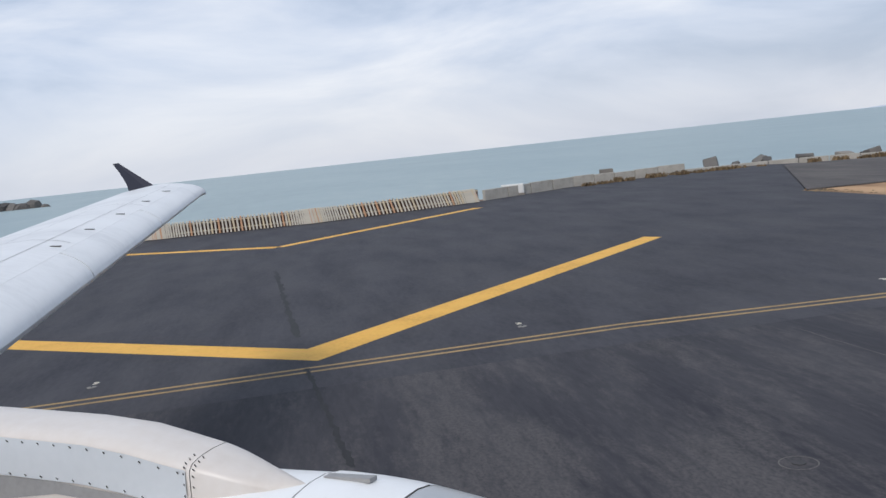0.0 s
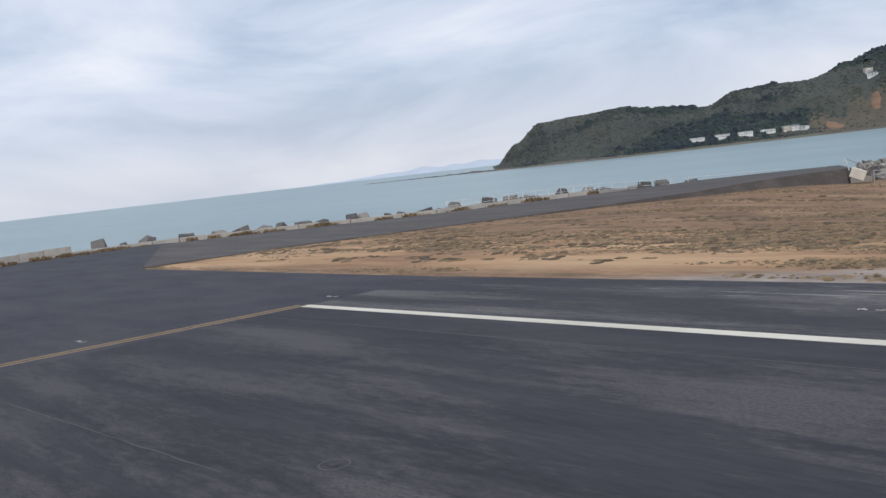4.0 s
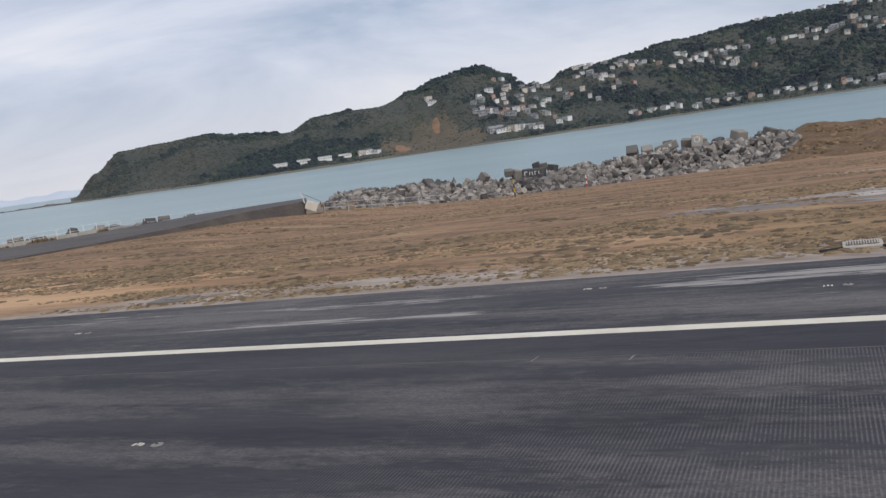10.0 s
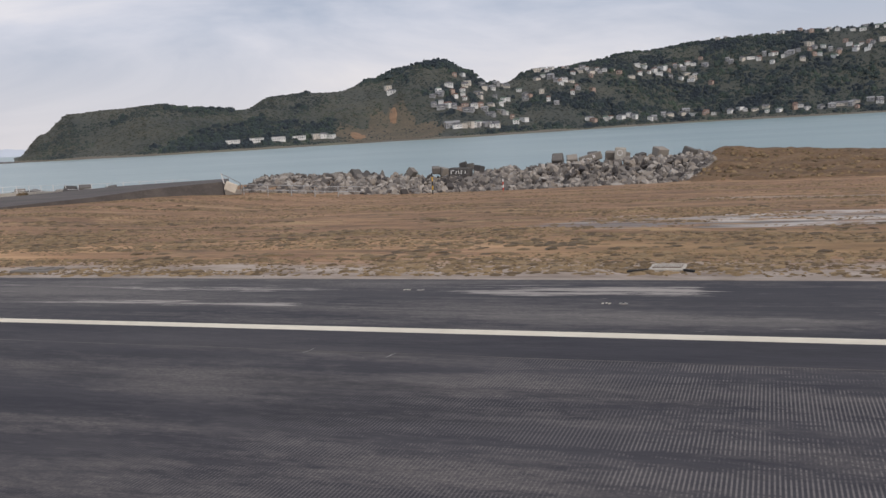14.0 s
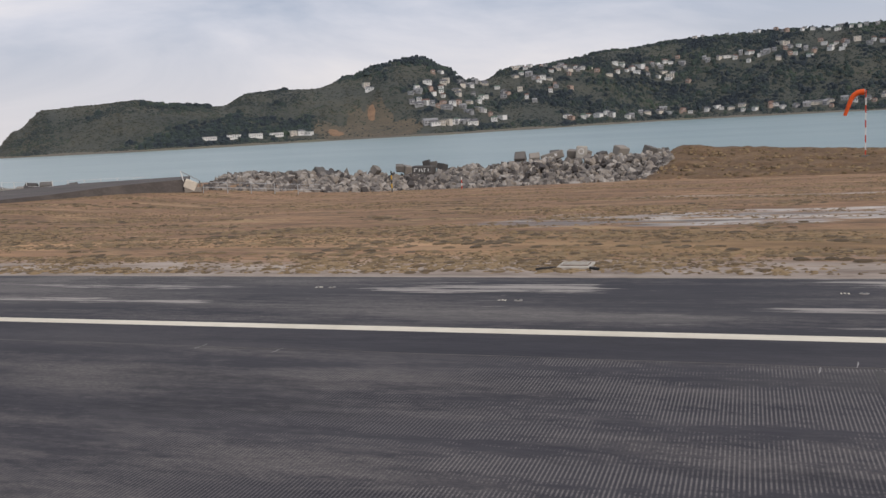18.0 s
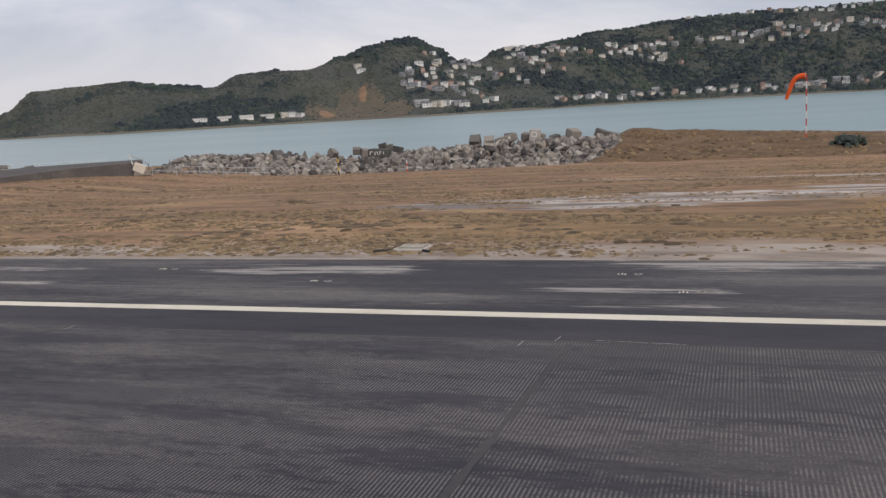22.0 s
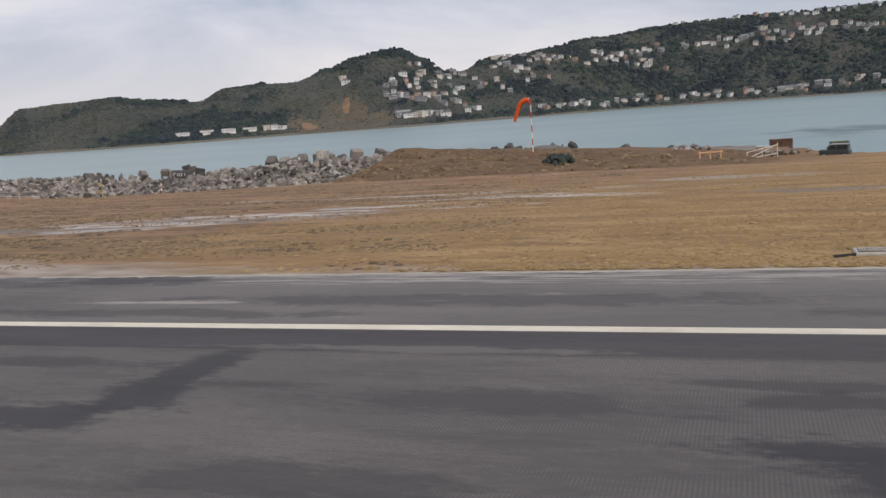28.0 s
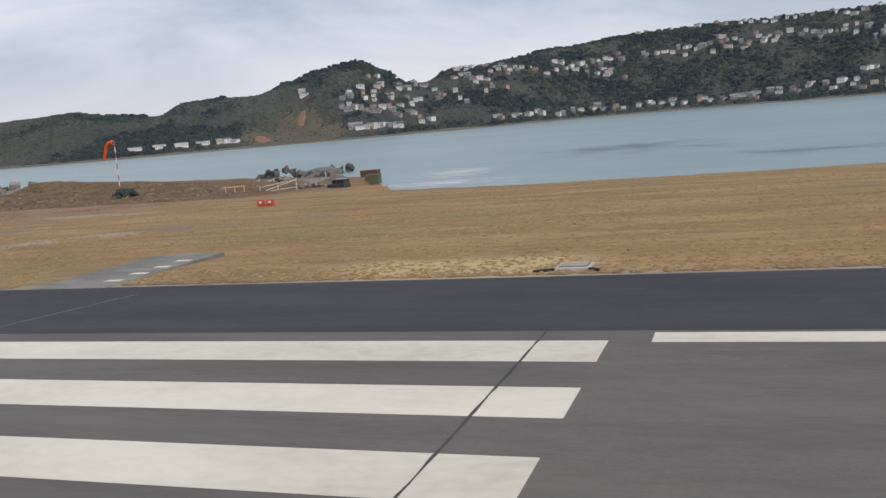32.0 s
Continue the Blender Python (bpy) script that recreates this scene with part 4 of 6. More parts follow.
while len(places) < 34000:
    x, y = rng.uniform(10, 125), 27.4 + 62 * rng.random() ** 1.7
    if y > shore_y(x) - 3 or (54.9 < x < 60.6 and y < 34.6) or (70 < x < 74.9 and y < 35.2):
        continue
    if y < 31.5 and x < 26:
        continue
    n1 = noise.noise((x * 0.06, y * 0.2, 5.0))
    if n1 + 0.012 * min(x, 40) < rng.uniform(-0.3, 0.7):
        continue
    places.append((x, y, ground_z(x, y), rng.uniform(0.06, 0.16), rng.uniform(0.02, 0.05)))
scatter("dry_grass", places, M["blade"], sprig, "short dry golden grass beside the runway", "grass")
places = []
while len(places) < 4200:
    x, y = rng.uniform(20, 125), 27.6 + 26 * rng.random() ** 1.6
    if (54.9 < x < 60.6 and y < 34.6) or (70 < x < 74.9 and y < 35.2):
        continue
    if noise.noise((x * 0.1, y * 0.4, 25.0)) < rng.uniform(-0.5, 0.35):
        continue
    w = rng.choice((0.08, 0.1, 0.13, 0.17))
    places.append((x, y, ground_z(x, y) - 0.02, w, w * rng.uniform(0.25, 0.45)))
scatter("straw_tufts", places, M["straw"], clump, "tufts of dry golden-brown grass along the paving", "grass")
places = []
while len(places) < 30000:
    x, y = rng.uniform(-84, 26), 27.8 + 66 * rng.random() ** 1.3
    if y > shore_y(x) - 10 or on_road(x, y):
        continue
    if tuft_want(x, y) + 0.22 * smooth_step(38, 48, y) < rng.uniform(-0.3, 0.3):
        continue
    places.append((x, y, ground_z(x, y) - 0.01, rng.uniform(0.07, 0.22), rng.uniform(0.02, 0.07)))
scatter("low_scrub", places, M["tuft"], sprig, "fine low brown scrub over the field", "grass")

# ---- houses across the bay ----
def find_r(az, el):
    c = lerp_table(COAST, az)
    depth = (300 + 260 * smooth_step(36, 10, az)) * (1 - 0.6 * smooth_step(41, 45.3, az))
    r = c + depth * 0.03
    while r < c + depth * 1.0:
        p = hill_point(az, r)
        if math.degrees(math.atan2(p.z - 4.8, r)) >= el:
            break
        r += 4
    return r


M["wall_white"] = plain("white_weatherboard", (0.80, 0.79, 0.76), 0.8)
M["wall_cream"] = plain("cream_render", (0.66, 0.60, 0.52), 0.8)
M["wall_grey"] = plain("grey_weatherboard", (0.33, 0.33, 0.33), 0.8)
M["wall_pink"] = plain("faded_pink_brick", (0.45, 0.33, 0.27), 0.8)
M["roof_grey"] = plain("grey_iron_roof", (0.12, 0.12, 0.125), 0.6)
M["roof_red"] = plain("rusty_red_iron_roof", (0.15, 0.085, 0.065), 0.7)
M["roof_pale"] = plain("pale_iron_roof", (0.27, 0.27, 0.27), 0.6)
M["roof_green"] = plain("dull_green_iron_roof", (0.09, 0.13, 0.10), 0.7)


def house(w, d, h, wall, roof, wall_word, roof_word, kind):
    """A house that faces -y: walls, roof, windows in storeys, door."""
    root = thing("house", (0, 0, -900), "%s house with a %s roof on the hillside" % (wall_word, roof_word), "house", "houses across the bay")
    part("wall", boxed((w, d, h + 6), (0, 0, (h + 6) / 2 - 6)), M[wall], root)
    bm = bmesh.new()
    o = 0.5
    if kind == "flat":
        box(bm, (w + 2 * o, d + 2 * o, 0.35), (0, 0, h + 0.17))
    else:
        rise = 0.36 * d if kind == "gable" else 0.3 * d
        cut = 0.0 if kind == "gable" else w * 0.28
        lo = [bm.verts.new(p) for p in ((-w / 2 - o, -d / 2 - o, h), (w / 2 + o, -d / 2 - o, h), (w / 2 + o, d / 2 + o, h), (-w / 2 - o, d / 2 + o, h))]
        hi = [bm.verts.new((-w / 2 - o + cut, 0, h + rise)), bm.verts.new((w / 2 + o - cut, 0, h + rise))]
        for f in ((lo[0], lo[1], hi[1], hi[0]), (lo[2], lo[3], hi[0], hi[1]), (lo[1], lo[2], hi[1]), (lo[3], lo[0], hi[0]), (lo[3], lo[2], lo[1], lo[0])):
            bm.faces.new(f)
    part("roof", bm, M[roof], root)
    storeys = max(1, round(h / 2.8))
    count = max(2, round(w / 4))
    for s in range(storeys):
        for i in range(count):
            x = (i + 0.5) / count * w - w / 2
            ww = w / count * rng.uniform(0.35, 0.6)
            part("window", boxed((ww * 0.8, 0.12, 0.9), (x, -d / 2, s * 2.8 + 1.6)), M["glass"], root)
    if storeys > 1:
        bal = part("balcony", boxed((w * 0.5, 1.2, 0.2), (w * 0.1, -d / 2 - 0.6, 2.8)), M[wall], root)
        part("railing", boxed((w * 0.5, 0.06, 0.9), (w * 0.1, -d / 2 - 1.2, 3.35)), M["white"], bal)
    return root


KINDS = [house(11, 8, 5.6, "wall_white", "roof_grey", "white weatherboard", "grey iron", "hip"), house(9, 8, 5.6, "wall_white", "roof_red", "white weatherboard", "rusty red", "gable"), house(13, 8, 3.2, "wall_cream", "roof_grey", "low cream", "grey iron", "hip"), house(10, 9, 6.0, "wall_grey", "roof_pale", "grey weatherboard", "pale iron", "gable"), house(12, 9, 5.8, "wall_white", "roof_pale", "white modern", "flat pale", "flat"), house(8, 7, 6.2, "wall_pink", "roof_red", "pink brick", "rusty red", "hip"), house(9, 8, 5.8, "wall_white", "roof_green", "white weatherboard", "dull green", "gable"), house(23, 9, 5.0, "wall_white", "roof_pale", "long white two-storey", "flat pale", "flat"), house(12, 9, 8.4, "wall_cream", "roof_pale", "tall cream", "flat pale", "flat"), house(10, 10, 4.2, "wall_grey", "roof_grey", "low grey", "steep grey", "gable"), house(11, 10, 4.6, "wall_cream", "roof_grey", "cream weatherboard", "steep grey", "gable")]
ROWS = [
    # along the ridge, and the terraces below it
    (4.4, 4.33, 0.0, 4.36, 4, 0.03), (0.0, 4.36, -11.5, 4.2, 24, 0.05), (14.5, 3.3, 12.4, 3.2, 6, 0.04), (14.4, 2.6, 12.2, 2.62, 9, 0.16),
    (12.2, 2.9, 10.2, 2.85, 10, 0.1), (9.7, 2.7, 8.2, 2.92, 4, 0.1), (8.2, 2.85, 4.2, 2.95, 22, 0.14), (6.4, 2.35, 3.6, 2.0, 4, 0.1),
    (3.2, 3.0, 1.2, 2.85, 5, 0.1), (1.5, 3.1, -5.0, 3.4, 28, 0.12), (-5.0, 3.35, -11.5, 3.05, 22, 0.1), (-1.5, 3.0, -4.6, 2.95, 4, 0.05),
    # the saddle and the gully below it
    (21.0, 2.25, 18.4, 2.4, 7, 0.08), (18.6, 2.5, 16.0, 2.38, 9, 0.1), (19.6, 1.95, 15.0, 1.6, 12, 0.14), (15.2, 1.45, 13.0, 1.5, 4, 0.05),
    (12.6, 1.75, 10.9, 1.95, 4, 0.05), (20.8, 1.4, 17.0, 0.95, 14, 0.1), (17.0, 0.9, 15.2, 0.4, 6, 0.1), (20.1, 0.12, 16.8, 0.02, 13, 0.04), (19.5, 3.4, 18.9, 3.3, 2, 0.03), (23.6, 2.75, 23.3, 2.35, 2, 0.02),
    # along the far shore
    (11.4, 0.08, 8.5, -0.02, 7, 0.03), (8.5, -0.02, 3.4, 0.0, 11, 0.04), (3.4, 0.0, -5.0, 0.08, 21, 0.04), (-3.4, 0.25, -11.5, 0.1, 16, 0.1), (-8.2, 0.5, -9.2, 0.4, 3, 0.06), (-9.5, 1.15, -10.3, 1.1, 3, 0.05)]
homes = []
for a0, e0, a1, e1, count, jitter in ROWS:
    for i in range(count):
        k = (i + rng.uniform(-0.25, 1.25)) / count
        az, el = a0 + (a1 - a0) * k, e0 + (e1 - e0) * k + rng.gauss(0, jitter * 1.7 + 0.02)
        homes.append((az, find_r(az, el), rng.choice((0, 0, 0, 1, 1, 2, 3, 3, 4, 5, 5, 6, 6, 8, 9, 9, 10))))
homes += [(az, find_r(az, -0.12), k) for az, k in ((33.2, 7), (31.75, 7), (30.45, 7), (29.2, 7), (28.2, 8), (27.7, 0), (27.3, 4))]
for i, (az, r, kind) in enumerate(homes):
    p = hill_point(az, r)
    turn = az + rng.choice((0, 0, 0, -35)) + rng.gauss(0, 16) if kind != 7 else az + 10
    m = Matrix.Translation((p.x, p.y, p.z + 0.8)) @ pose(0, 0, 0, 0, 0, turn) @ Matrix.Diagonal((rng.choice((0.62, 0.75, 0.9, 1.15)) * rng.uniform(0.9, 1.1) if kind != 7 else 0.72, rng.uniform(0.75, 1.1), rng.uniform(0.58, 0.88), 1))
    copy_thing(KINDS[kind], m)
for k in KINDS:
    for o in (*k.children_recursive, k):
        bpy.data.objects.remove(o)

def hill_spot(az, s):
    c = lerp_table(COAST, az)
    depth = (300 + 260 * smooth_step(36, 10, az)) * (1 - 0.6 * smooth_step(41, 45.3, az))
    r = c + depth * s
    return r, hill_point(az, r)


def by_house(az, r, gap=7):
    return any(abs(a - az) * 0.0175 * r < gap and rh - 22 < r < rh + 4 for a, rh, _ in homes)


def growth(az, s):
    """How much tall bush stands here: thick on the long ridge, thin on the headland's grassy face."""
    q = hill_spot(az, s)[1]
    n1 = noise.noise((q.x * 0.011, q.y * 0.006, q.z * 0.02)) + 0.55 * noise.noise((q.x * 0.035, q.y * 0.02, q.z * 0.06))
    thin = 0.25 * smooth_step(22, 27, az) + 0.45 * smooth_step(33, 40, az)
    gully = 0.35 * smooth_step(27, 30, az) * smooth_step(37, 33, az) * smooth_step(0.9, 0.4, s)
    return n1 - thin + gully + 0.4 * smooth_step(15, 6, az)


trees, bushes, heath = [], [], []
while len(trees) < 15000:
    az, s = rng.uniform(-16, 40), rng.uniform(0.07, 1.04)
    if growth(az, s) < rng.uniform(-0.1, 0.5) or (20.5 < az < 27.0 and s < 0.5):
        continue
    r, p = hill_spot(az, s)
    if by_house(az, r):
        continue
    w = rng.choice((2.6, 3.4, 4.2, 5.4)) * rng.uniform(0.85, 1.15)
    for _ in range(2):
        trees.append((p.x + rng.gauss(0, w * 0.4), p.y + rng.gauss(0, w * 0.4), p.z - 0.8, w * rng.uniform(0.6, 1), w * rng.uniform(0.7, 1.15)))
while len(bushes) < 20000:
    az, s = rng.uniform(-16, 45.0), rng.uniform(0.05, 1.04)
    if growth(az, s) < rng.uniform(-0.6, 0.1) or (20.8 < az < 27.0 and s < 0.48 and rng.random() < 0.7):
        continue
    r, p = hill_spot(az, s)
    if by_house(az, r):
        continue
    w = rng.uniform(1.3, 2.7)
    bushes.append((p.x, p.y, p.z - 0.4, w, w * rng.uniform(0.6, 1.0)))
while len(heath) < 20000:
    az, s = rng.uniform(-14, 45.2), rng.uniform(0.05, 1.02)
    r, p = hill_spot(az, s)
    w = rng.uniform(1.0, 2.6)
    heath.append((p.x, p.y, p.z - 0.3, w, w * rng.uniform(0.3, 0.6)))
# dark pines on the knob and along the skyline
for az, s, count, spread_az in ((20.6, 0.92, 150, 1.0), (19.6, 0.93, 110, 0.9), (18.9, 0.94, 40, 0.6), (14.6, 0.98, 5, 0.05), (2.4, 0.99, 8, 0.2), (9.4, 0.99, 8, 0.6), (-5, 0.98, 40, 3.0)):
    for _ in range(count):
        r, p = hill_spot(az + rng.gauss(0, spread_az * 0.5), min(1.0, s + rng.gauss(0, 0.045)))
        w = rng.uniform(3.0, 5.2)
        trees.append((p.x, p.y, p.z - 1, w, w * rng.uniform(1.1, 1.6)))
scatter("hillside_trees", trees, M["canopy"], clump, "dark green trees massed over the far hillside, tinted haze blue", "tree")
scatter("hillside_bush", bushes, M["bush"], clump, "dense dark green bush covering the far hillside", "bush")
scatter("hillside_scrub", heath, M["hill"], clump, "low olive scrub between the bushes of the far hills", "bush")

# clay slips on the point
for az, s, w, h, face in ((23.4, 0.26, 64, 84, "brown_face"), (25.4, 0.16, 70, 50, "brown_face"), (21.6, 0.14, 60, 40, "brown_face"), (25.6, 0.17, 24, 24, "clay"), (23.3, 0.36, 12, 40, "clay")):
    c = lerp_table(COAST, az)
    depth = 300 + 260 * smooth_step(36, 10, az)
    bm = bmesh.new()
    g = []
    for i in range(9):
        row = []
        for j in range(7):
            u, v = i / 8 - 0.5, j / 6 - 0.5
            r = c + depth * s + v * h * 2.2
            p = hill_point(az + math.degrees(u * w / r), r)
            e = 1 - (4 * u * u + 4 * v * v) * 0.9
            row.append(bm.verts.new((p.x, p.y, p.z + (1.6 if face == "brown_face" else 4.0) * max(-0.9, min(e + 0.5 * noise.noise((u * 5, v * 5, az)), 0.5)) + rng.uniform(-0.3, 0.3))))
        g.append(row)
    for i in range(8):
        for j in range(6):
            bm.faces.new((g[i][j], g[i][j + 1], g[i + 1][j + 1], g[i + 1][j]))
    bmesh.ops.recalc_face_normals(bm, faces=bm.faces)
    tagged(part("clay_slip", bm, M[face], smooth=True), "bare orange clay slip on the hillside" if face == "clay" else "bare brown scrubby slope of the point", "cliff", kind="structure")

# ---- boulder bank ----
STONES = [mesh_of("stone", chunk(rng, (1.0, rng.uniform(0.7, 0.95), rng.uniform(0.55, 0.8))), M["rock"]) for _ in range(12)]
bank = thing("boulder_bank", (-30, 92, -1.9), "long bank of grey broken boulders along the shore", "boulders")
BASE = [(0.0, (-56.0, 84.6)), (0.25, (-44, 90)), (0.55, (-28, 93)), (1.0, (-8, 101))]
CREST = [(0.0, (-65, 104)), (0.25, (-56, 113)), (0.55, (-38, 115)), (1.0, (-10, 118))]


def along(table, u):
    return Vector((lerp_table([(k, p[0]) for k, p in table], u), lerp_table([(k, p[1]) for k, p in table], u)))


def bank_spot(u, v):
    p = along(BASE, u).lerp(along(CREST, u), v)
    z0 = ground_z(p.x, min(p.y, 96))
    return Vector((p.x, p.y, z0 + (0.5 + 1.5 * smooth_step(0.3, 0.9, u)) * smooth_step(0, 0.75, v) - 0.25 + 0.25 * noise.noise((p.x * 0.3, p.y * 0.3, 1))))


spots = []
for i in range(3000):
    u = rng.random()
    spots.append((u, rng.random() ** 1.5))
for i in range(300):
    u = (i + rng.random()) / 300
    v = rng.random() * 0.4
    p = bank_spot(u, v)
    ob = new("boulder", STONES[i % 12])
    ob.parent = bank
    ob.matrix_world = Matrix.Translation(p) @ pose(0, 0, 0, rng.uniform(0, 360), rng.uniform(0, 360), rng.uniform(0, 360)) @ Matrix.Diagonal((*([rng.choice((0.7, 0.9, 1.15, 1.45)) * rng.uniform(0.9, 1.15)] * 3), 1))
bm = bmesh.new()
core = [[bm.verts.new(bank_spot(i / 40, j / 8) - Vector((0, 0, 0.35 if 0 < j < 8 else 1.2))) for j in range(9)] for i in range(41)]
for i in range(40):
    for j in range(8):
        bm.faces.new((core[i][j], core[i + 1][j], core[i + 1][j + 1], core[i][j + 1]))
placed("core", bm, M["rock"], bank, "packed rubble between the boulders")
vs, fs = [], []
for u, v in spots:
    p = bank_spot(u, v)
    me = STONES[rng.randrange(12)]
    m = Matrix.Translation(p) @ pose(0, 0, 0, rng.uniform(0, 360), rng.uniform(0, 360), rng.uniform(0, 360)) @ Matrix.Diagonal((*([rng.choice((0.6, 0.8, 1.05, 1.4)) * rng.uniform(0.9, 1.15)] * 3), 1))
    k = len(vs)
    vs += [tuple(m @ w.co) for w in me.vertices]
    fs += [tuple(k + i for i in f.vertices) for f in me.polygons]
me = bpy.data.meshes.new("boulder_fill")
me.from_pydata(vs, [], fs)
me.materials.append(M["rock"])
fill = new("boulder_fill", me)
fill.parent = bank
fill.matrix_parent_inverse = bank.matrix_world.inverted()
tagged(fill, kind="stuff")


def block_mesh(rng, s):
    bm = boxed((s, s * rng.uniform(0.85, 1.1), s * rng.uniform(0.8, 1.0)), bevel=0.12)
    for v in bm.verts:
        v.co += Vector((rng.uniform(-0.05, 0.05), rng.uniform(-0.05, 0.05), rng.uniform(-0.05, 0.05)))
    return mesh_of("concrete_block", bm, M["block"])


BLOCKS = [block_mesh(rng, 2.0) for _ in range(5)]


def concrete_block(x, y, z, s, tilt, turn, label="weathered grey concrete armour block on the shore", mesh=None):
    ob = new("concrete_block", mesh or BLOCKS[rng.randrange(5)])
    ob.matrix_world = pose(x, y, z, tilt, rng.uniform(-12, 12), turn) @ Matrix.Diagonal((s, s, s, 1))
    return tagged(ob, label, "concrete block", "concrete armour blocks")


for x, y, z, s, tilt in ((-64.5, 104, 0.2, 0.75, 35), (-62.2, 104.6, 0.5, 1.0, 8), (-60.3, 105, 0.1, 0.9, 5), (-53.8, 108, 0.4, 1.05, 38), (-52.6, 108.4, 0.2, 0.8, 20), (-47.5, 112, 0.5, 0.7, 30), (-44.5, 113, 0.6, 0.7, 6), (-43.5, 113.4, 0.3, 0.8, 4), (-38.5, 113, 0.5, 0.7, 3), (-29.0, 117, 0.6, 1.0, 22), (-27.2, 117.5, 0.5, 0.95, 12), (-24.6, 118, 0.7, 0.9, 10), (-22.4, 119, 0.8, 0.95, 6), (-20.8, 119, 0.8, 0.9, 12), (-18.5, 118.5, 0.5, 0.8, 6), (-16.0, 118, 1.0, 1.1, 14), (-12.4, 118, 0.9, 0.9, 4), (-10.8, 118, 0.5, 0.8, 8)):
    concrete_block(x, y, z - 0.62 - (0.4 if x < -36 else 0.0), s * 0.72, tilt + rng.uniform(0, 14), rng.uniform(0, 90))
def painted_block(at, size, turn, tilt, bars, label, mat="block"):
    """A concrete block with unreadable white paint marks on its face."""
    root = thing("concrete_block", at, label, "concrete block", "concrete armour blocks", turn=turn)
    root.matrix_world = root.matrix_world @ pose(0, 0, 0, 0, tilt, 0)
    part("block", boxed(size, (0, 0, 0), bevel=0.1), M[mat], root)
    for x, z, w, h, t in bars:
        part("paint_mark", boxed((w, 0.04, h), (x, -size[1] / 2 - 0.012, z), (0, t, 0)), M["white"], root)
    return root


painted_block((-40.7, 112, -0.75), (2.8, 1.6, 1.1), -4, 2, [(-1.0, 0, 0.13, 0.46, 0), (-0.75, 0.2, 0.3, 0.12, 0), (-0.3, 0, 0.12, 0.46, 12), (0.05, 0, 0.12, 0.46, -12), (0.4, 0, 0.12, 0.46, 0), (0.46, 0.2, 0.25, 0.12, 0), (0.95, 0, 0.12, 0.46, 0)], "long concrete block with white painted marks")
for dx, dy, z, m in ((0.3, 0.5, 0.35, 2), (1.3, 0.46, 0.2, 3)):
    concrete_block(-40.9 + dx, 112.4 + dy, z - 0.35, 0.46, 4, 8, mesh=BLOCKS[m])
painted_block((-24.6, 116.6, 0.15), (2.9, 1.2, 1.0), 8, -14, [(-1.0, 0.0, 0.12, 0.42, 25), (-0.7, 0.0, 0.12, 0.5, -25), (-0.3, 0.05, 0.35, 0.1, 0), (0.0, -0.1, 0.35, 0.1, 0), (0.5, 0.1, 0.12, 0.46, 40), (0.5, 0.1, 0.12, 0.46, -40)], "dark tilted concrete slab with white painted marks")
ring_block = painted_block((-20.9, 117.2, 0.5), (1.35, 1.6, 1.6), 6, 6, [], "pale concrete cube with a white painted ring", "pale_slab")
bm = bmesh.new()
for j in range(20):
    f = [bm.verts.new((r * math.cos(t), -0.815, 0.15 + r * math.sin(t))) for r, t in ((0.27, j * math.pi / 10), (0.38, j * math.pi / 10), (0.38, (j + 1) * math.pi / 10), (0.27, (j + 1) * math.pi / 10))]
    bm.faces.new(f)
part("paint_ring", bm, M["white"], ring_block)

# ---- shoreline of the runway end ----
line = [Vector((x, y)) for x, y in ((-113, 13), (-119, 23), (-121, 32), (-120, 43), (-115, 53), (-108, 60), (-99, 69), (-97, 82), (-92, 90), (-78, 87), (-66, 89))]


def shore_spot(u):
    d = u * (len(line) - 1)
    i = min(int(d), len(line) - 2)
    return line[i].lerp(line[i + 1], d - i)


kerb = thing("sea_wall", (-113, 13, 0), "low weathered concrete sea wall in cast panels", "wall")
for i in range(34):
    a, b = shore_spot(i / 34 * 0.9), shore_spot((i + 0.97) / 34 * 0.9)
    mid_p = (a + b) / 2
    d = b - a
    h = (0.95 if i < 9 else 0.45) * rng.uniform(0.9, 1.1)
    ob = part("panel", boxed((d.length, 0.35, h + 0.6), (0, 0, (h - 0.6) / 2), bevel=0.03), M["pale_slab"], kerb)
    ob.matrix_world = pose(mid_p.x, mid_p.y, ground_z(mid_p.x, mid_p.y), 0, 0, math.degrees(math.atan2(d.y, d.x)))
for i in range(40):
    u = 0.2 + 0.74 * (i + rng.uniform(0.1, 0.9)) / 40
    p = shore_spot(u)
    out_d = Vector((-0.75, 0.65)) * rng.uniform(0.6, 2.2)
    s = rng.choice((0.5, 0.6, 0.8, 0.9, 1.0)) * 0.75
    concrete_block(p.x + out_d.x, p.y + out_d.y, ground_z(p.x, p.y) + rng.uniform(-0.1, 0.35), s, rng.choice((4, 10, 30, 45)), rng.uniform(0, 90))
rail = thing("wire_rail", (-121, 32, 0), "thin wire rail on slender steel posts above the wall", "railing")
for i in range(22):
    p, q = shore_spot(0.62 + 0.38 * i / 22), shore_spot(0.62 + 0.38 * (i + 1) / 22)
    z = ground_z(p.x, p.y)
    placed("post", tubed((p.x, p.y, z - 0.1), (p.x, p.y, z + 1.25), 0.045, seg=6), M["white"], rail)
    for h in (0.65, 1.2):
        placed("wire", tubed((p.x, p.y, z + h), (q.x, q.y, ground_z(q.x, q.y) + h), 0.022, seg=5), M["white"], rail)
places = []
for i in range(60):
    p = shore_spot(rng.uniform(0.12, 0.95)) + Vector((1.6, -1.4)) * rng.uniform(0.4, 1.6)
    places.append((p.x, p.y, ground_z(p.x, p.y), rng.uniform(1.0, 2.4), rng.uniform(0.25, 0.5), 40))
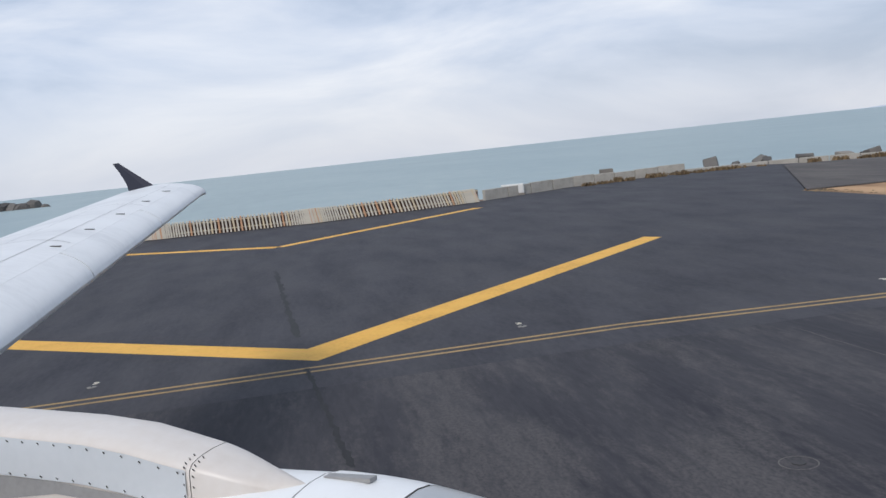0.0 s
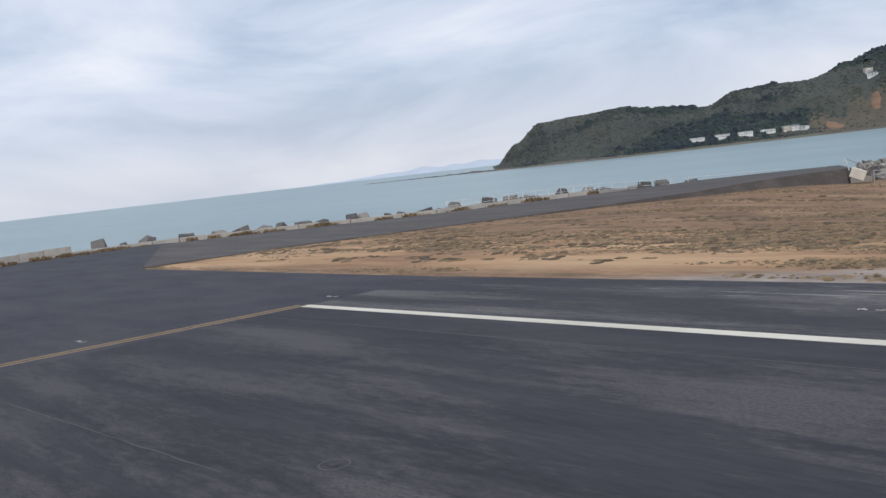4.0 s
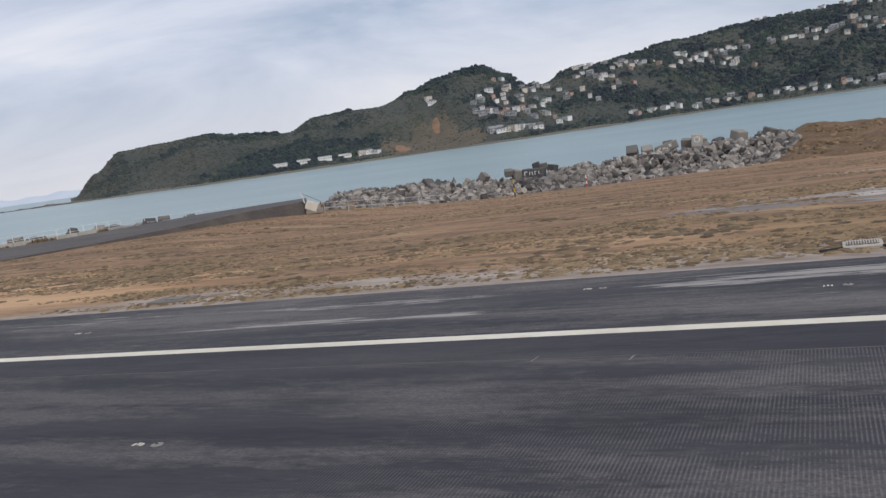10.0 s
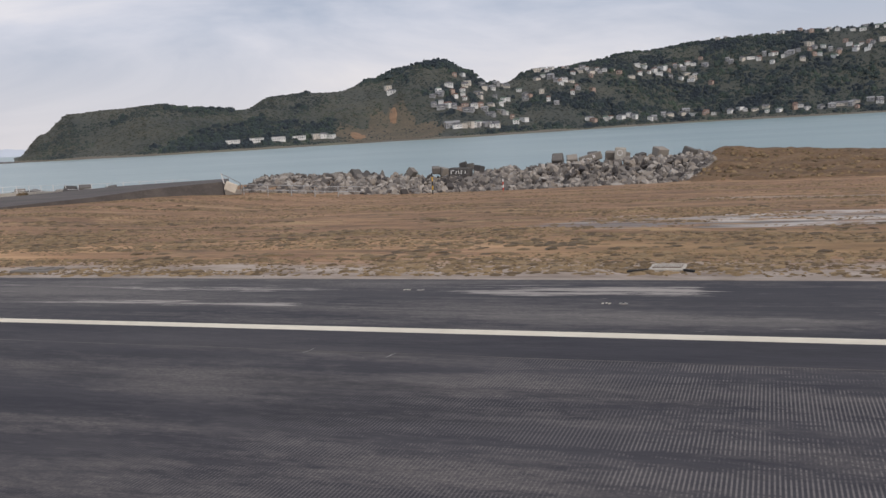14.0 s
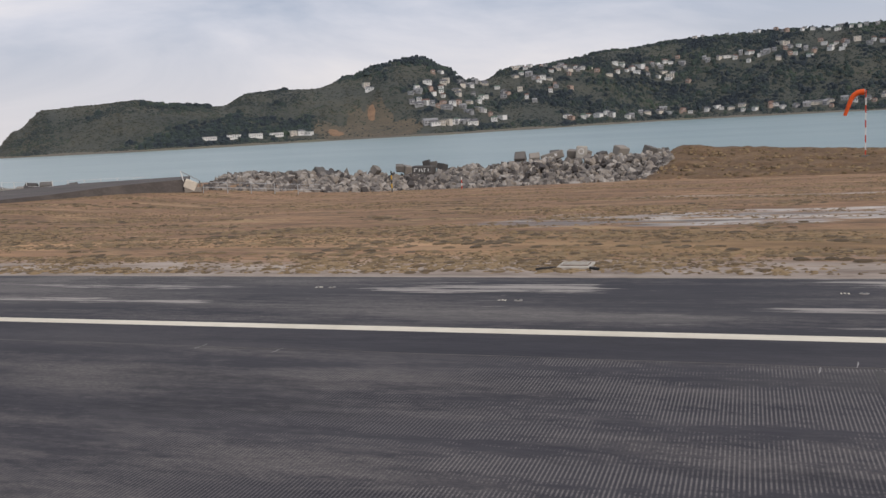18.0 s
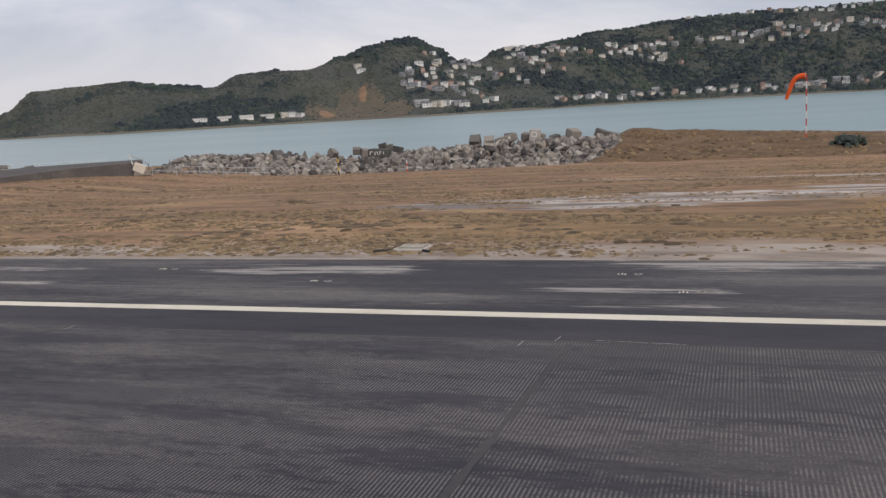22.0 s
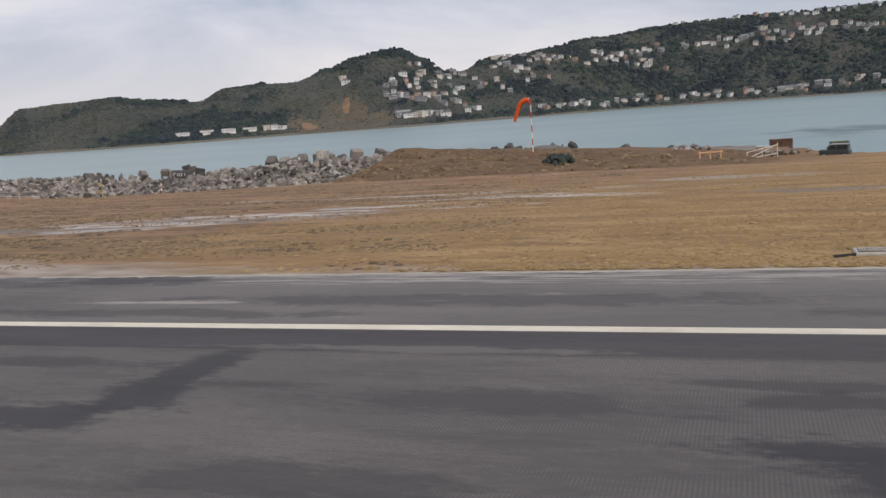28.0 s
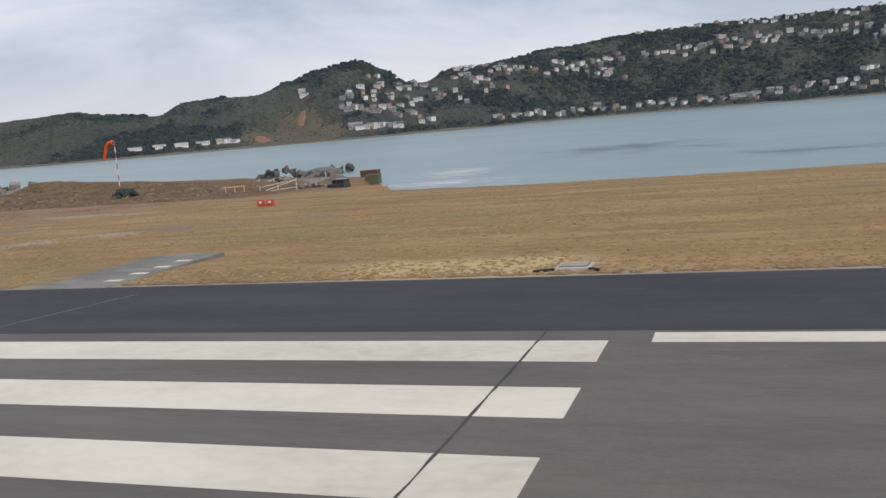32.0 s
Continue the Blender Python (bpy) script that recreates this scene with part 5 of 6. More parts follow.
scatter("shore_scrub", places, M["tuft"], tussock, "low dark scrub along the sea wall", "bush")
box_sign = thing("white_cabinet", (-115.6, 16.4, 0), "white service cabinet beside the sea wall", "cabinet", turn=70)
part("body", boxed((2.2, 0.6, 0.9), (0, 0, 0.65), bevel=0.04), M["white"], box_sign)
part("plinth", boxed((2.3, 0.7, 0.2), (0, 0, 0.1)), M["block"], box_sign)
part("door", boxed((1.0, 0.04, 0.7), (0.5, -0.31, 0.65)), M["white"], box_sign)
pier = thing("concrete_plinth", (-123, 27.8, -0.2), "dark concrete plinth on the sea wall", "plinth", turn=75)
part("base", boxed((3.4, 1.4, 0.6), (0, 0, 0.3), bevel=0.05), M["block"], pier)
part("top", boxed((1.4, 1.2, 0.9), (0.6, 0, 1.0), bevel=0.05), M["block"], pier)

fence = thing("slat_fence", (-110, -2.5, 0), "fence of upright boards in faded white, peach and yellow", "fence")
FENCE = [(0.0, (-114.0, -34.0)), (0.38, (-111.2, -16.4)), (0.68, (-108.4, -2.8)), (1.0, (-111.5, 12.2))]
SLATS = {c: mesh_of("slat", boxed((0.05, 0.15, 1.3), (0, 0, 0.68), bevel=0.008), M[c]) for c in ("slat_white", "slat_orange", "slat_pale")}
for i in range(212):
    p = along(FENCE, i / 211)
    ob = new("slat", SLATS["slat_white" if i % 2 else rng.choice(("slat_orange", "slat_pale", "slat_white", "slat_white", "slat_white"))])
    ob.parent = fence
    ob.matrix_world = pose(p.x, p.y, 0, 2 + 16 * smooth_step(0.45, 1.0, i / 211) + rng.uniform(-1.5, 1.5), 0, rng.uniform(-3, 3))
for i in range(12):
    a, b = along(FENCE, i / 12), along(FENCE, (i + 1) / 12)
    for z in (0.35, 1.05):
        placed("rail", tubed((a.x - 0.06, a.y, z), (b.x - 0.06, b.y, z), 0.04, seg=5), M["slat_pale"], fence)
    placed("post", boxed((0.09, 0.09, 1.3), (a.x - 0.12, a.y, 0.65)), M["block"], fence)
    back = part("backing", boxed((0.06, (b - a).length * 1.01, 1.15), (0, 0, 0.58)), M["rust"], fence, "dark brown backing board")
    back.matrix_world = pose((a.x + b.x) / 2 - 0.25, (a.y + b.y) / 2, 0, 0, 0, math.degrees(math.atan2(b.y - a.y, b.x - a.x)) - 90)

# ---- ramp end, rails ----
ramp_wall = thing("ramp_wall", (-55.2, 80.9, -0.45), "pale concrete end wall of the perimeter ramp", "wall", turn=20)
part("panel", boxed((1.25, 0.45, 0.9), (0.1, 0, 0.6), (0, 24, 0), bevel=0.04), M["slat_white"], ramp_wall)
part("footing", boxed((1.7, 0.5, 0.5), (0.3, 0.05, 0.05), bevel=0.04), M["block"], ramp_wall)
part("post", tubed((-0.6, 0, 1.0), (-0.85, 0, 2.1), 0.05), M["white"], ramp_wall)
part("post", tubed((1.1, 0, -0.2), (1.05, 0, 1.0), 0.05), M["block"], ramp_wall)
part("rail", tubed((-0.85, 0, 2.05), (1.05, 0, 0.98), 0.03), M["block"], ramp_wall)
hand = thing("pipe_railing", (-49, 79, -0.5), "grey pipe railing beside the boulders", "railing")
pts = [(-54.0, 81.5), (-51.8, 82.6), (-49.6, 83.6), (-47.4, 84.6), (-45.2, 85.6), (-43.0, 86.6)]
for (x0, y0), (x1, y1) in zip(pts, pts[1:]):
    z0, z1 = ground_z(x0, y0), ground_z(x1, y1)
    placed("post", tubed((x0, y0, z0 - 0.1), (x0, y0, z0 + 1.1), 0.04, seg=6), M["steel"], hand)
    for h in (0.55, 1.08):
        placed("rail", tubed((x0, y0, z0 + h), (x1, y1, z1 + h), 0.03, seg=6), M["steel"], hand)
marker = thing("marker_post", (-35.5, 88, -1.75), "yellow and black marker post before the boulders", "post")
for i in range(5):
    part("band", tubed((0, 0, 0.44 * i), (0, 0, 0.44 * (i + 1)), 0.07, seg=8), M[("black", "lamp_yellow")[i % 2]], marker)
marker = thing("marker_post", (-28.5, 90, -1.75), "small red and white marker post before the boulders", "post")
for i in range(4):
    part("band", tubed((0, 0, 0.3 * i), (0, 0, 0.3 * (i + 1)), 0.06, seg=8), M[("red", "white")[i % 2]], marker)

# ---- windsock ----
ws = thing("windsock", (11.55, 108.7, -1.0), "orange windsock drooping from a red and white banded pole", "windsock")
for i in range(9):
    part("pole_band", tubed((0, 0, 0.8 * i), (0, 0, 0.8 * (i + 1)), 0.07, seg=10), M[("red", "white")[i % 2]], ws)
part("base", boxed((0.7, 0.7, 0.3), (0, 0, 0.1)), M["block"], ws)
bm = bmesh.new()
rings = []
SOCK = [(-0.15, 7.0), (-0.5, 7.02), (-0.85, 6.95), (-1.15, 6.74), (-1.4, 6.4), (-1.58, 5.95), (-1.76, 5.45), (-1.94, 4.95), (-2.08, 4.55)]
for i, (cx, cz) in enumerate(SOCK):
    (ax, az_), (bx, bz) = SOCK[max(0, i - 1)], SOCK[min(len(SOCK) - 1, i + 1)]
    side = Vector((bz - az_, 0, ax - bx)).normalized()
    r = 0.33 - 0.16 * i / 8
    rings.append([bm.verts.new(Vector((cx, r * math.sin(a), cz)) + side * r * math.cos(a)) for a in [j * math.pi / 5 for j in range(10)]])
for p, q in zip(rings, rings[1:]):
    for j in range(10):
        bm.faces.new((p[j], p[(j + 1) % 10], q[(j + 1) % 10], q[j]))
part("sock", bm, M["orange"], ws, "orange fabric sock", smooth=True)
bm = bmesh.new()
for j in range(12):
    a, b = j * math.pi / 6, (j + 1) * math.pi / 6
    tube(bm, (-0.12, 0.34 * math.sin(a), 7.0 + 0.34 * math.cos(a)), (-0.12, 0.34 * math.sin(b), 7.0 + 0.34 * math.cos(b)), 0.025, seg=5)
part("hoop", bm, M["steel"], ws)

# ---- landing by the water: rocks, gate, crates, van, barriers ----
for i in range(46):
    if i < 32:
        k = rng.random()
        x, y, top = -28 + 15 * k, 215 + rng.gauss(0, 1.5), -5.0 + 2.1 * math.exp(-((k - 0.5) * 3.2) ** 2)
    elif i < 40:
        x, y, top = rng.uniform(-12, -6), 228 + rng.gauss(0, 1), -4.0
    else:
        x, y, top = 12.8 + rng.gauss(0, 1.4), 170 + rng.gauss(0, 1), -3.0
    s = rng.choice((1.2, 1.6, 2.2))
    ob = new("sea_rock", mesh_of("sea_rock", chunk(rng, (s * 1.3, s, s * 1.1)), M["dark_rock" if i < 40 else "rock"]))
    ob.matrix_world = pose(x, y, max(SEA + 0.2, top - rng.random() ** 2 * 1.6 - 0.4 * s), rng.uniform(-25, 25), rng.uniform(-25, 25), rng.uniform(0, 360))
    tagged(ob, "dark jagged rock of a small islet" if i < 40 else "tan broken rock on a low shelf", "rock", "rocks of the islet")
for at, size, turn in (((-12, 223, SEA + 0.4), (16, 8, 2.8), -40), ((4, 190, SEA + 0.2), (46, 9, 3.4), -60), ((24, 152, SEA + 0.5), (36, 9, 4.0), -60)):
    ob = new("rock_shelf", mesh_of("rock_shelf", rocky(rng, size, 0.07, 4), M["block"]))
    ob.matrix_world = pose(*at, 0, 0, turn)
    tagged(ob, "pale grey rock shelf just above the water", "rock", "rock shelves off the landing")
for i in range(26):
    s = rng.choice((0.5, 0.8, 1.1))
    ob = new("shore_rock", mesh_of("shore_rock", chunk(rng, (s * 1.3, s, s * 0.8)), M["rock"]))
    ob.matrix_world = pose(29 + rng.gauss(0, 2.2), 123 + rng.gauss(0, 2.0), ground_z(29, 120) - 0.2 + 0.5 * rng.random(), 0, 0, rng.uniform(0, 360))
    tagged(ob, "grey broken rock beside the boat ramp", "rock", "rocks by the boat ramp")
for i in range(34):
    s = rng.choice((0.4, 0.6, 0.9))
    x, y = 40.2 + rng.gauss(0, 1.3), 113.6 + rng.gauss(0, 1.0)
    ob = new("broken_stone", mesh_of("broken_stone", chunk(rng, (s * 1.3, s, s * 0.8)), M["rubble"]))
    ob.matrix_world = pose(x, y, ground_z(x, y) + 0.12 * s + 0.5 * rng.random() ** 2, 0, 0, rng.uniform(0, 360))
    tagged(ob, "tan broken stone beside the landing", "rock", "stones by the landing")
for x, y in ((80.9, 92.2), (81.5, 92.2), (82.2, 92.4), (83.0, 92.5)):
    post = thing("marker_pole", (x, y, land(x, y)), "slim white pole on the shore edge", "post", "white poles on the shore")
    h = 1.9 if x == 81.5 else 1.2
    part("pole", tubed((0, 0, -0.3), (0, 0, h), 0.035, seg=8), M["white"], post)
    part("cap", tubed((0, 0, h), (0, 0, h + 0.05), 0.05, seg=8), M["white"], post)
quay = thing("boat_ramp", (33, 121, -3.0), "pale concrete boat ramp among the rocks", "ramp")
part("deck", boxed((8, 8, 1.0), (0, 0, 0.5), (4, 0, 0), bevel=0.1), M["block"], quay)
part("kerb", boxed((8, 0.4, 0.4), (0, -3.8, 0.95), bevel=0.05), M["block"], quay)
gate = thing("pipe_gate", (37.7, 107, -2.3), "pale pipe gate with diagonal braces", "gate", turn=52)
for a, b in (((-2.3, 0, 0), (-2.3, 0, 1.2)), ((2.4, 0, 0), (2.4, 0, 2.0)), ((-2.3, 0, 0.25), (2.4, 0, 0.5)), ((-2.3, 0, 1.1), (2.4, 0, 1.7)), ((-2.3, 0, 0.25), (2.4, 0, 1.7)), ((0, 0, 0.35), (0, 0, 1.4))):
    part("tube", tubed(a, b, 0.05, seg=6), M["slat_white"], gate)
low = thing("timber_rail", (32.3, 105.2, -1.9), "low orange timber rail on the mound", "railing", turn=25)
for x in (-1.2, 0, 1.2):
    part("post", boxed((0.14, 0.14, 0.9), (x, 0, 0.45)), M["slat_orange"], low)
part("rail", boxed((2.8, 0.08, 0.16), (0, -0.1, 0.75)), M["slat_orange"], low)
M["olive"] = material("olive_painted_steel", [(0.09, 0.10, 0.06), (0.16, 0.16, 0.11)], 1.0, 0.8, 0.3, fine=0.4, bump_scale=8)
for x, y, m, w, what in ((40.2, 132.2, "rust", 3.2, "rusty brown"), (46.4, 118.6, "olive", 2.2, "faded olive")):
    crate = thing("storage_bin", (x, y, -2.85), "%s steel storage bin by the water" % what, "bin", "steel bins by the water", turn=6)
    part("body", boxed((w, 1.8, 1.7), (0, 0, 0.95), bevel=0.04), M[m], crate)
    for k in range(5):
        part("rib", boxed((0.1, 0.08, 1.6), (-w / 2 + 0.25 + k * (w - 0.5) / 4, -0.94, 0.95)), M[m], crate)
    part("rim", boxed((w + 0.1, 1.9, 0.12), (0, 0, 1.82)), M[m], crate)
van = thing("van", (45.3, 109.5, -2.75), "dark green utility vehicle parked on the grass", "car", turn=-18)
part("body", boxed((3.3, 1.6, 0.75), (0, 0, 0.72), bevel=0.12), M["dark_green"], van)
bm = boxed((2.3, 1.45, 0.7), (0.35, 0, 1.4), bevel=0.1)
for v in bm.verts:
    if v.co.z > 1.5 and v.co.x < 0:
        v.co.x += 0.35
part("cabin", bm, M["dark_green"], van)
for x in (-0.15, 0.65, 1.25):
    part("window", boxed((0.55, 0.04, 0.4), (x, -0.73, 1.45), bevel=0.015), M["glass"], van)
part("windscreen", boxed((0.04, 1.2, 0.45), (-0.72, 0, 1.42), (0, 25, 0)), M["glass"], van)
part("roof", boxed((2.1, 1.4, 0.06), (0.5, 0, 1.78), bevel=0.02), M["steel"], van)
for x in (-1.05, 1.1):
    for y in (-0.78, 0.78):
        wheel = part("wheel", tubed((x, y - 0.1, 0.36), (x, y + 0.1, 0.36), 0.36, seg=16), M["black"], van)
        part("rim", tubed((x, y * 1.14 - 0.02, 0.36), (x, y * 1.14 + 0.02, 0.36), 0.2, seg=12), M["steel"], wheel)
for i in range(2):
    bar = thing("safety_barrier", (53.8 + 0.95 * i, 74.5, -1.33), "red and white plastic safety barrier", "barrier", "red and white barriers")
    part("body", boxed((1.0, 0.4, 0.75), (0, 0, 0.42), bevel=0.06), M["red"], bar)
    part("panel", boxed((0.4, 0.42, 0.3), (0, 0, 0.5)), M["white"], bar)
    part("foot", boxed((1.1, 0.55, 0.1), (0, 0, 0.05)), M["red"], bar)
for o in bpy.data.objects:
    if o.parent is None and o.name.split(".")[0] in ("van", "pipe_gate", "storage_bin", "safety_barrier"):
        o.scale = {"van": (0.95, 0.9, 0.85), "pipe_gate": (1.1, 1.0, 0.8), "storage_bin": (0.88, 0.88, 0.75), "safety_barrier": (0.7, 0.7, 0.7)}[o.name.split(".")[0]]
scrub = [(15.4 + rng.gauss(0, 0.6), 104.8 + rng.gauss(0, 0.5), ground_z(15.3, 104.8) + 0.1 + 0.75 * rng.random() ** 1.5, rng.uniform(0.18, 0.42), rng.uniform(0.2, 0.5)) for _ in range(190)]
scatter("dark_bush", scrub, M["bush"], clump, "dark rounded bush on the earth mound", "bush")
post = thing("yellow_post", (25.4, 146.7, -4.6), "slim yellow marker post by the water", "post")
part("pole", tubed((0, 0, 0), (0, 0, 2.6), 0.1), M["slat_pale"], post)
part("cap", tubed((0, 0, 2.6), (0, 0, 2.7), 0.13), M["slat_pale"], post)

# ---- earth mound, reef, far rocks, weed ----
bm = bmesh.new()
g = []
for i in range(90):
    row = []
    for j in range(44):
        x, y = -13 + 0.62 * i, 96 + 0.56 * j
        edge_in = smooth_step(0, 6, i) * smooth_step(89, 80, i) * smooth_step(0, 5, j) * smooth_step(43, 36, j)
        lump = 0.32 * noise.noise((x * 0.35, y * 0.6, 4)) + 0.2 * noise.noise((x * 1.3, y * 1.8, 9))
        row.append(bm.verts.new((x, y, ground_z(x, y) - 0.15 + (0.3 + lump) * edge_in)))
    g.append(row)
for i in range(89):
    for j in range(43):
        bm.faces.new((g[i][j], g[i + 1][j], g[i + 1][j + 1], g[i][j + 1]))
tagged(part("earth_mound", bm, M["earth"], smooth=True), "low mound of rough brown earth by the shore", "mound", kind="structure")
places = []
while len(places) < 900:
    x, y = rng.uniform(-10, 36), rng.uniform(98, 115)
    if noise.noise((x * 0.3, y * 0.4, 17)) < rng.uniform(-0.4, 0.3):
        continue
    places.append((x, y, ground_z(x, y) + 0.1, rng.uniform(0.12, 0.42), rng.uniform(0.06, 0.24)))
scatter("mound_scrub", places, M["tuft"], clump, "sparse brown scrub on the earth mound", "bush")
for a0, a1, r0, r1, n_rocks, size in ((45.2, 53.5, 1270, 1500, 130, 5.0), (104.2, 107.6, 880, 930, 20, 9.0), (46, 49, 1350, 1450, 20, 6.0)):
    vs, fs = [], []
    for i in range(n_rocks):
        k = rng.random()
        az, r = a0 + (a1 - a0) * k, r0 + (r1 - r0) * k + rng.gauss(0, 8)
        q = rng.uniform(0.5, 1.3) * size * (1 - 0.6 * k if size < 9 else 1)
        clump(vs, fs, -math.sin(radians(az)) * r, math.cos(radians(az)) * r, SEA - 0.5, q * (1.5 if size < 9 else 0.9), q * (0.45 if size < 9 else 0.62))
    me = bpy.data.meshes.new("reef")
    me.from_pydata(vs, [], fs)
    me.materials.append(M["dark_rock"])
    tagged(new("reef", me), "low dark reef of rocks off the headland", "rock", kind="stuff")
M["weed"] = material("kelp_on_water", [(0.135, 0.19, 0.205), (0.165, 0.235, 0.245)], 0.3, 0.4, 0.2, (0.3, 1, 1), bump_scale=2)
M["foam"] = material("white_foam", [(0.6, 0.66, 0.68), (0.86, 0.88, 0.88)], 0.6, 0.8, 0.2, (0.3, 1, 1), fine=0.4, bump_scale=3)


def flecks(name, cx, cy, lx, ly, count, size, mat, label):
    """Long thin flecks scattered flat on the water."""
    vs, fs = [], []
    for _ in range(count):
        x, y = cx + rng.gauss(0, lx), cy + rng.gauss(0, ly)
        w, h = size * rng.uniform(0.5, 2.2), size * rng.uniform(0.06, 0.22)
        k = len(vs)
        z = SEA + 0.03 + 0.02 * rng.random()
        ring = [(math.cos(a) * w * rng.uniform(0.7, 1.2), math.sin(a) * h * rng.uniform(0.6, 1.3)) for a in [j * math.pi / 4 for j in range(8)]]
        vs += [(x + p, y + q, z) for p, q in ring]
        fs.append(tuple(range(k, k + 8)))
    me = bpy.data.meshes.new(name)
    me.from_pydata(vs, [], fs)
    me.materials.append(mat)
    tagged(new(name, me), label, "water", kind="stuff")


flecks("kelp", 64, 252, 10, 16, 110, 3.2, M["weed"], "dark kelp streaks on the bay water")
flecks("kelp", 109, 190, 7, 5, 40, 2.4, M["weed"], "dark kelp streaks on the bay water")
flecks("foam", 37, 186, 4, 8, 90, 2.2, M["foam"], "white foam breaking over shallow water")
flecks("foam", 43, 157, 5.5, 5.0, 130, 1.5, M["foam"], "white foam breaking over shallow water")
flecks("foam", -680, 1030, 60, 8, 26, 9.0, M["foam"], "white foam along the far shore")
# Pale blue of the distance haze is put into this land's base colour.
M["haze"] = material("haze_painted_land", [(0.50, 0.55, 0.62), (0.53, 0.58, 0.64)], 0.01, 1.0)
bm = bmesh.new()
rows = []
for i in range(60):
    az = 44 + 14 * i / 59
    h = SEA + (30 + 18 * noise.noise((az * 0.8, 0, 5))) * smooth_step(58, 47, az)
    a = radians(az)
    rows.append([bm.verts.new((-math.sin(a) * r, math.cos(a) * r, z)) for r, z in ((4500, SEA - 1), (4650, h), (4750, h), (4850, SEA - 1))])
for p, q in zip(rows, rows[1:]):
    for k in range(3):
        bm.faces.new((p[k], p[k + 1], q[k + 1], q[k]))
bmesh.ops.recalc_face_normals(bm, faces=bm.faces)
tagged(part("backdrop", bm, M["haze"], smooth=True), "land on the horizon beyond the headland, painted pale blue as haze", "hill", kind="structure")

# ---- pads, drains, lights ----
tagged(part("threshold_pad", slab([(55.2, 20.2), (61.0, 20.2), (61.0, 27.2), (60.1, 27.2), (60.0, 33.6), (56.4, 34.1), (55.4, 27.2)], -0.5, 0.003), M["concrete"]), "stained pale concrete pad beside the threshold", "pavement", kind="structure")
tagged(part("pavement_pad", slab([(71.2, 26.9), (74.7, 26.9), (74.6, 35.0), (71.3, 34.8)], -0.5, 0.01), M["pad"]), "grey concrete pad in the grass", "pavement", kind="structure")
marking("seal_band", rect(57.12, 58.18, -24.9, 19.6), M["seal"], "dark sealed asphalt band beside the threshold bar", 0.003)
marking("seal_band", rect(60.12, 61.1, -24.9, 20.1), M["seal"], "dark sealed asphalt band beyond the threshold bar", 0.003)
for i in range(4):
    marking("pad_mark", rect(73.6, 74.3, 28.2 + 1.5 * i, 28.55 + 1.5 * i), M["white_paint"], "short white dash on the concrete pad", 0.016)
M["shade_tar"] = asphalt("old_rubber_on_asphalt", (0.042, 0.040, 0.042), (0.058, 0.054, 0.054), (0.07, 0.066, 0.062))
M["tar"] = asphalt("black_tar_seal", (0.013, 0.013, 0.015), (0.024, 0.024, 0.026), (0.03, 0.03, 0.03))


def ragged(name, a, b, w, mat, label, steps=26, wander=0.05):
    """A thin wavering strip between two points."""
    a, b = Vector((*a, 0)), Vector((*b, 0))
    d = (b - a).normalized()
    n = Vector((-d.y, d.x, 0))
    bm = bmesh.new()
    rows = []
    for i in range(steps + 1):
        c = a.lerp(b, i / steps) + n * rng.gauss(0, wander)
        h = w / 2 * rng.uniform(0.5, 1.4)
        rows.append((bm.verts.new((c - n * h) + Vector((0, 0, 0.006))), bm.verts.new((c + n * h) + Vector((0, 0, 0.006)))))
    for p, q in zip(rows, rows[1:]):
        bm.faces.new((p[0], q[0], q[1], p[1]))
    bmesh.ops.recalc_face_normals(bm, faces=bm.faces)
    return tagged(part(name, bm, mat), label, "crack", kind="structure")


M["joint_grey"] = plain("dusty_joint_filler", (0.13, 0.12, 0.11), 0.9)
ragged("tar_crack", (-52.3, -4.15), (-44.5, -3.5), 0.12, M["tar"], "black tar-sealed crack in the asphalt", 40, 0.02)
ragged("tar_crack", (-75, -5.4), (-56.6, -4.35), 0.2, M["tar"], "black tar-sealed crack in the asphalt", 40, 0.03)
ragged("tar_crack", (50.75, 26.5), (50.5, 5), 0.07, M["shade_tar"], "black tar-sealed crack in the asphalt", 60, 0.018)
ragged("pale_joint", (61.1, 27.0), (61.16, 20.2), 0.11, M["pale_slab"], "pale broken joint between two pavings", 60, 0.012)
ragged("pale_joint", (61.14, 20.0), (61.08, 4.0), 0.035, M["pad"], "thin dusty joint across the runway", 60, 0.008)
ragged("bar_crack", (59.25, 19.9), (59.1, 2.0), 0.022, M["pad"], "fine crack along the threshold bar", 70, 0.012)
for k in range(5):
    ragged("bar_crack", (58.25, 18.85 - 1.6 * k), (59.15, 18.8 - 1.6 * k), 0.014, M["pad"], "fine cable cut across the threshold bar", 10, 0.004)
ragged("chalk_line", (3.19, 17.85), (4.96, 17.73), 0.026, M["chalk"], "thin white chalk line along the paving joint", 30, 0.006)
for x, y in ((1.69, 17.41), (2.37, 17.89), (-11.67, 17.68), (-9.59, 17.53)):
    ragged("chalk_tick", (x, y - 0.22), (x + 0.06, y + 0.2), 0.022, M["chalk"], "short white chalk tick on the runway", 6, 0.006)
ragged("paving_joint", (2.72, 17.5), (2.52, 9.5), 0.13, M["shade_tar"], "dark paving joint across the runway", wander=0.006)
ragged("pale_crack", (75.45, 19.9), (77.1, 25.6), 0.05, M["gravel"], "pale crack in fresh asphalt", 40, 0.02)
ragged("tyre_joint", (-50, 17.72), (57, 17.6), 0.03, M["joint_grey"], "thin pale paving joint along the runway", 90, 0.015)
ragged("tar_crack", (92.29, 20.1), (92.2, 10.0), 0.055, M["shade_tar"], "dark sealed crack across the threshold stripes", 30, 0.006)
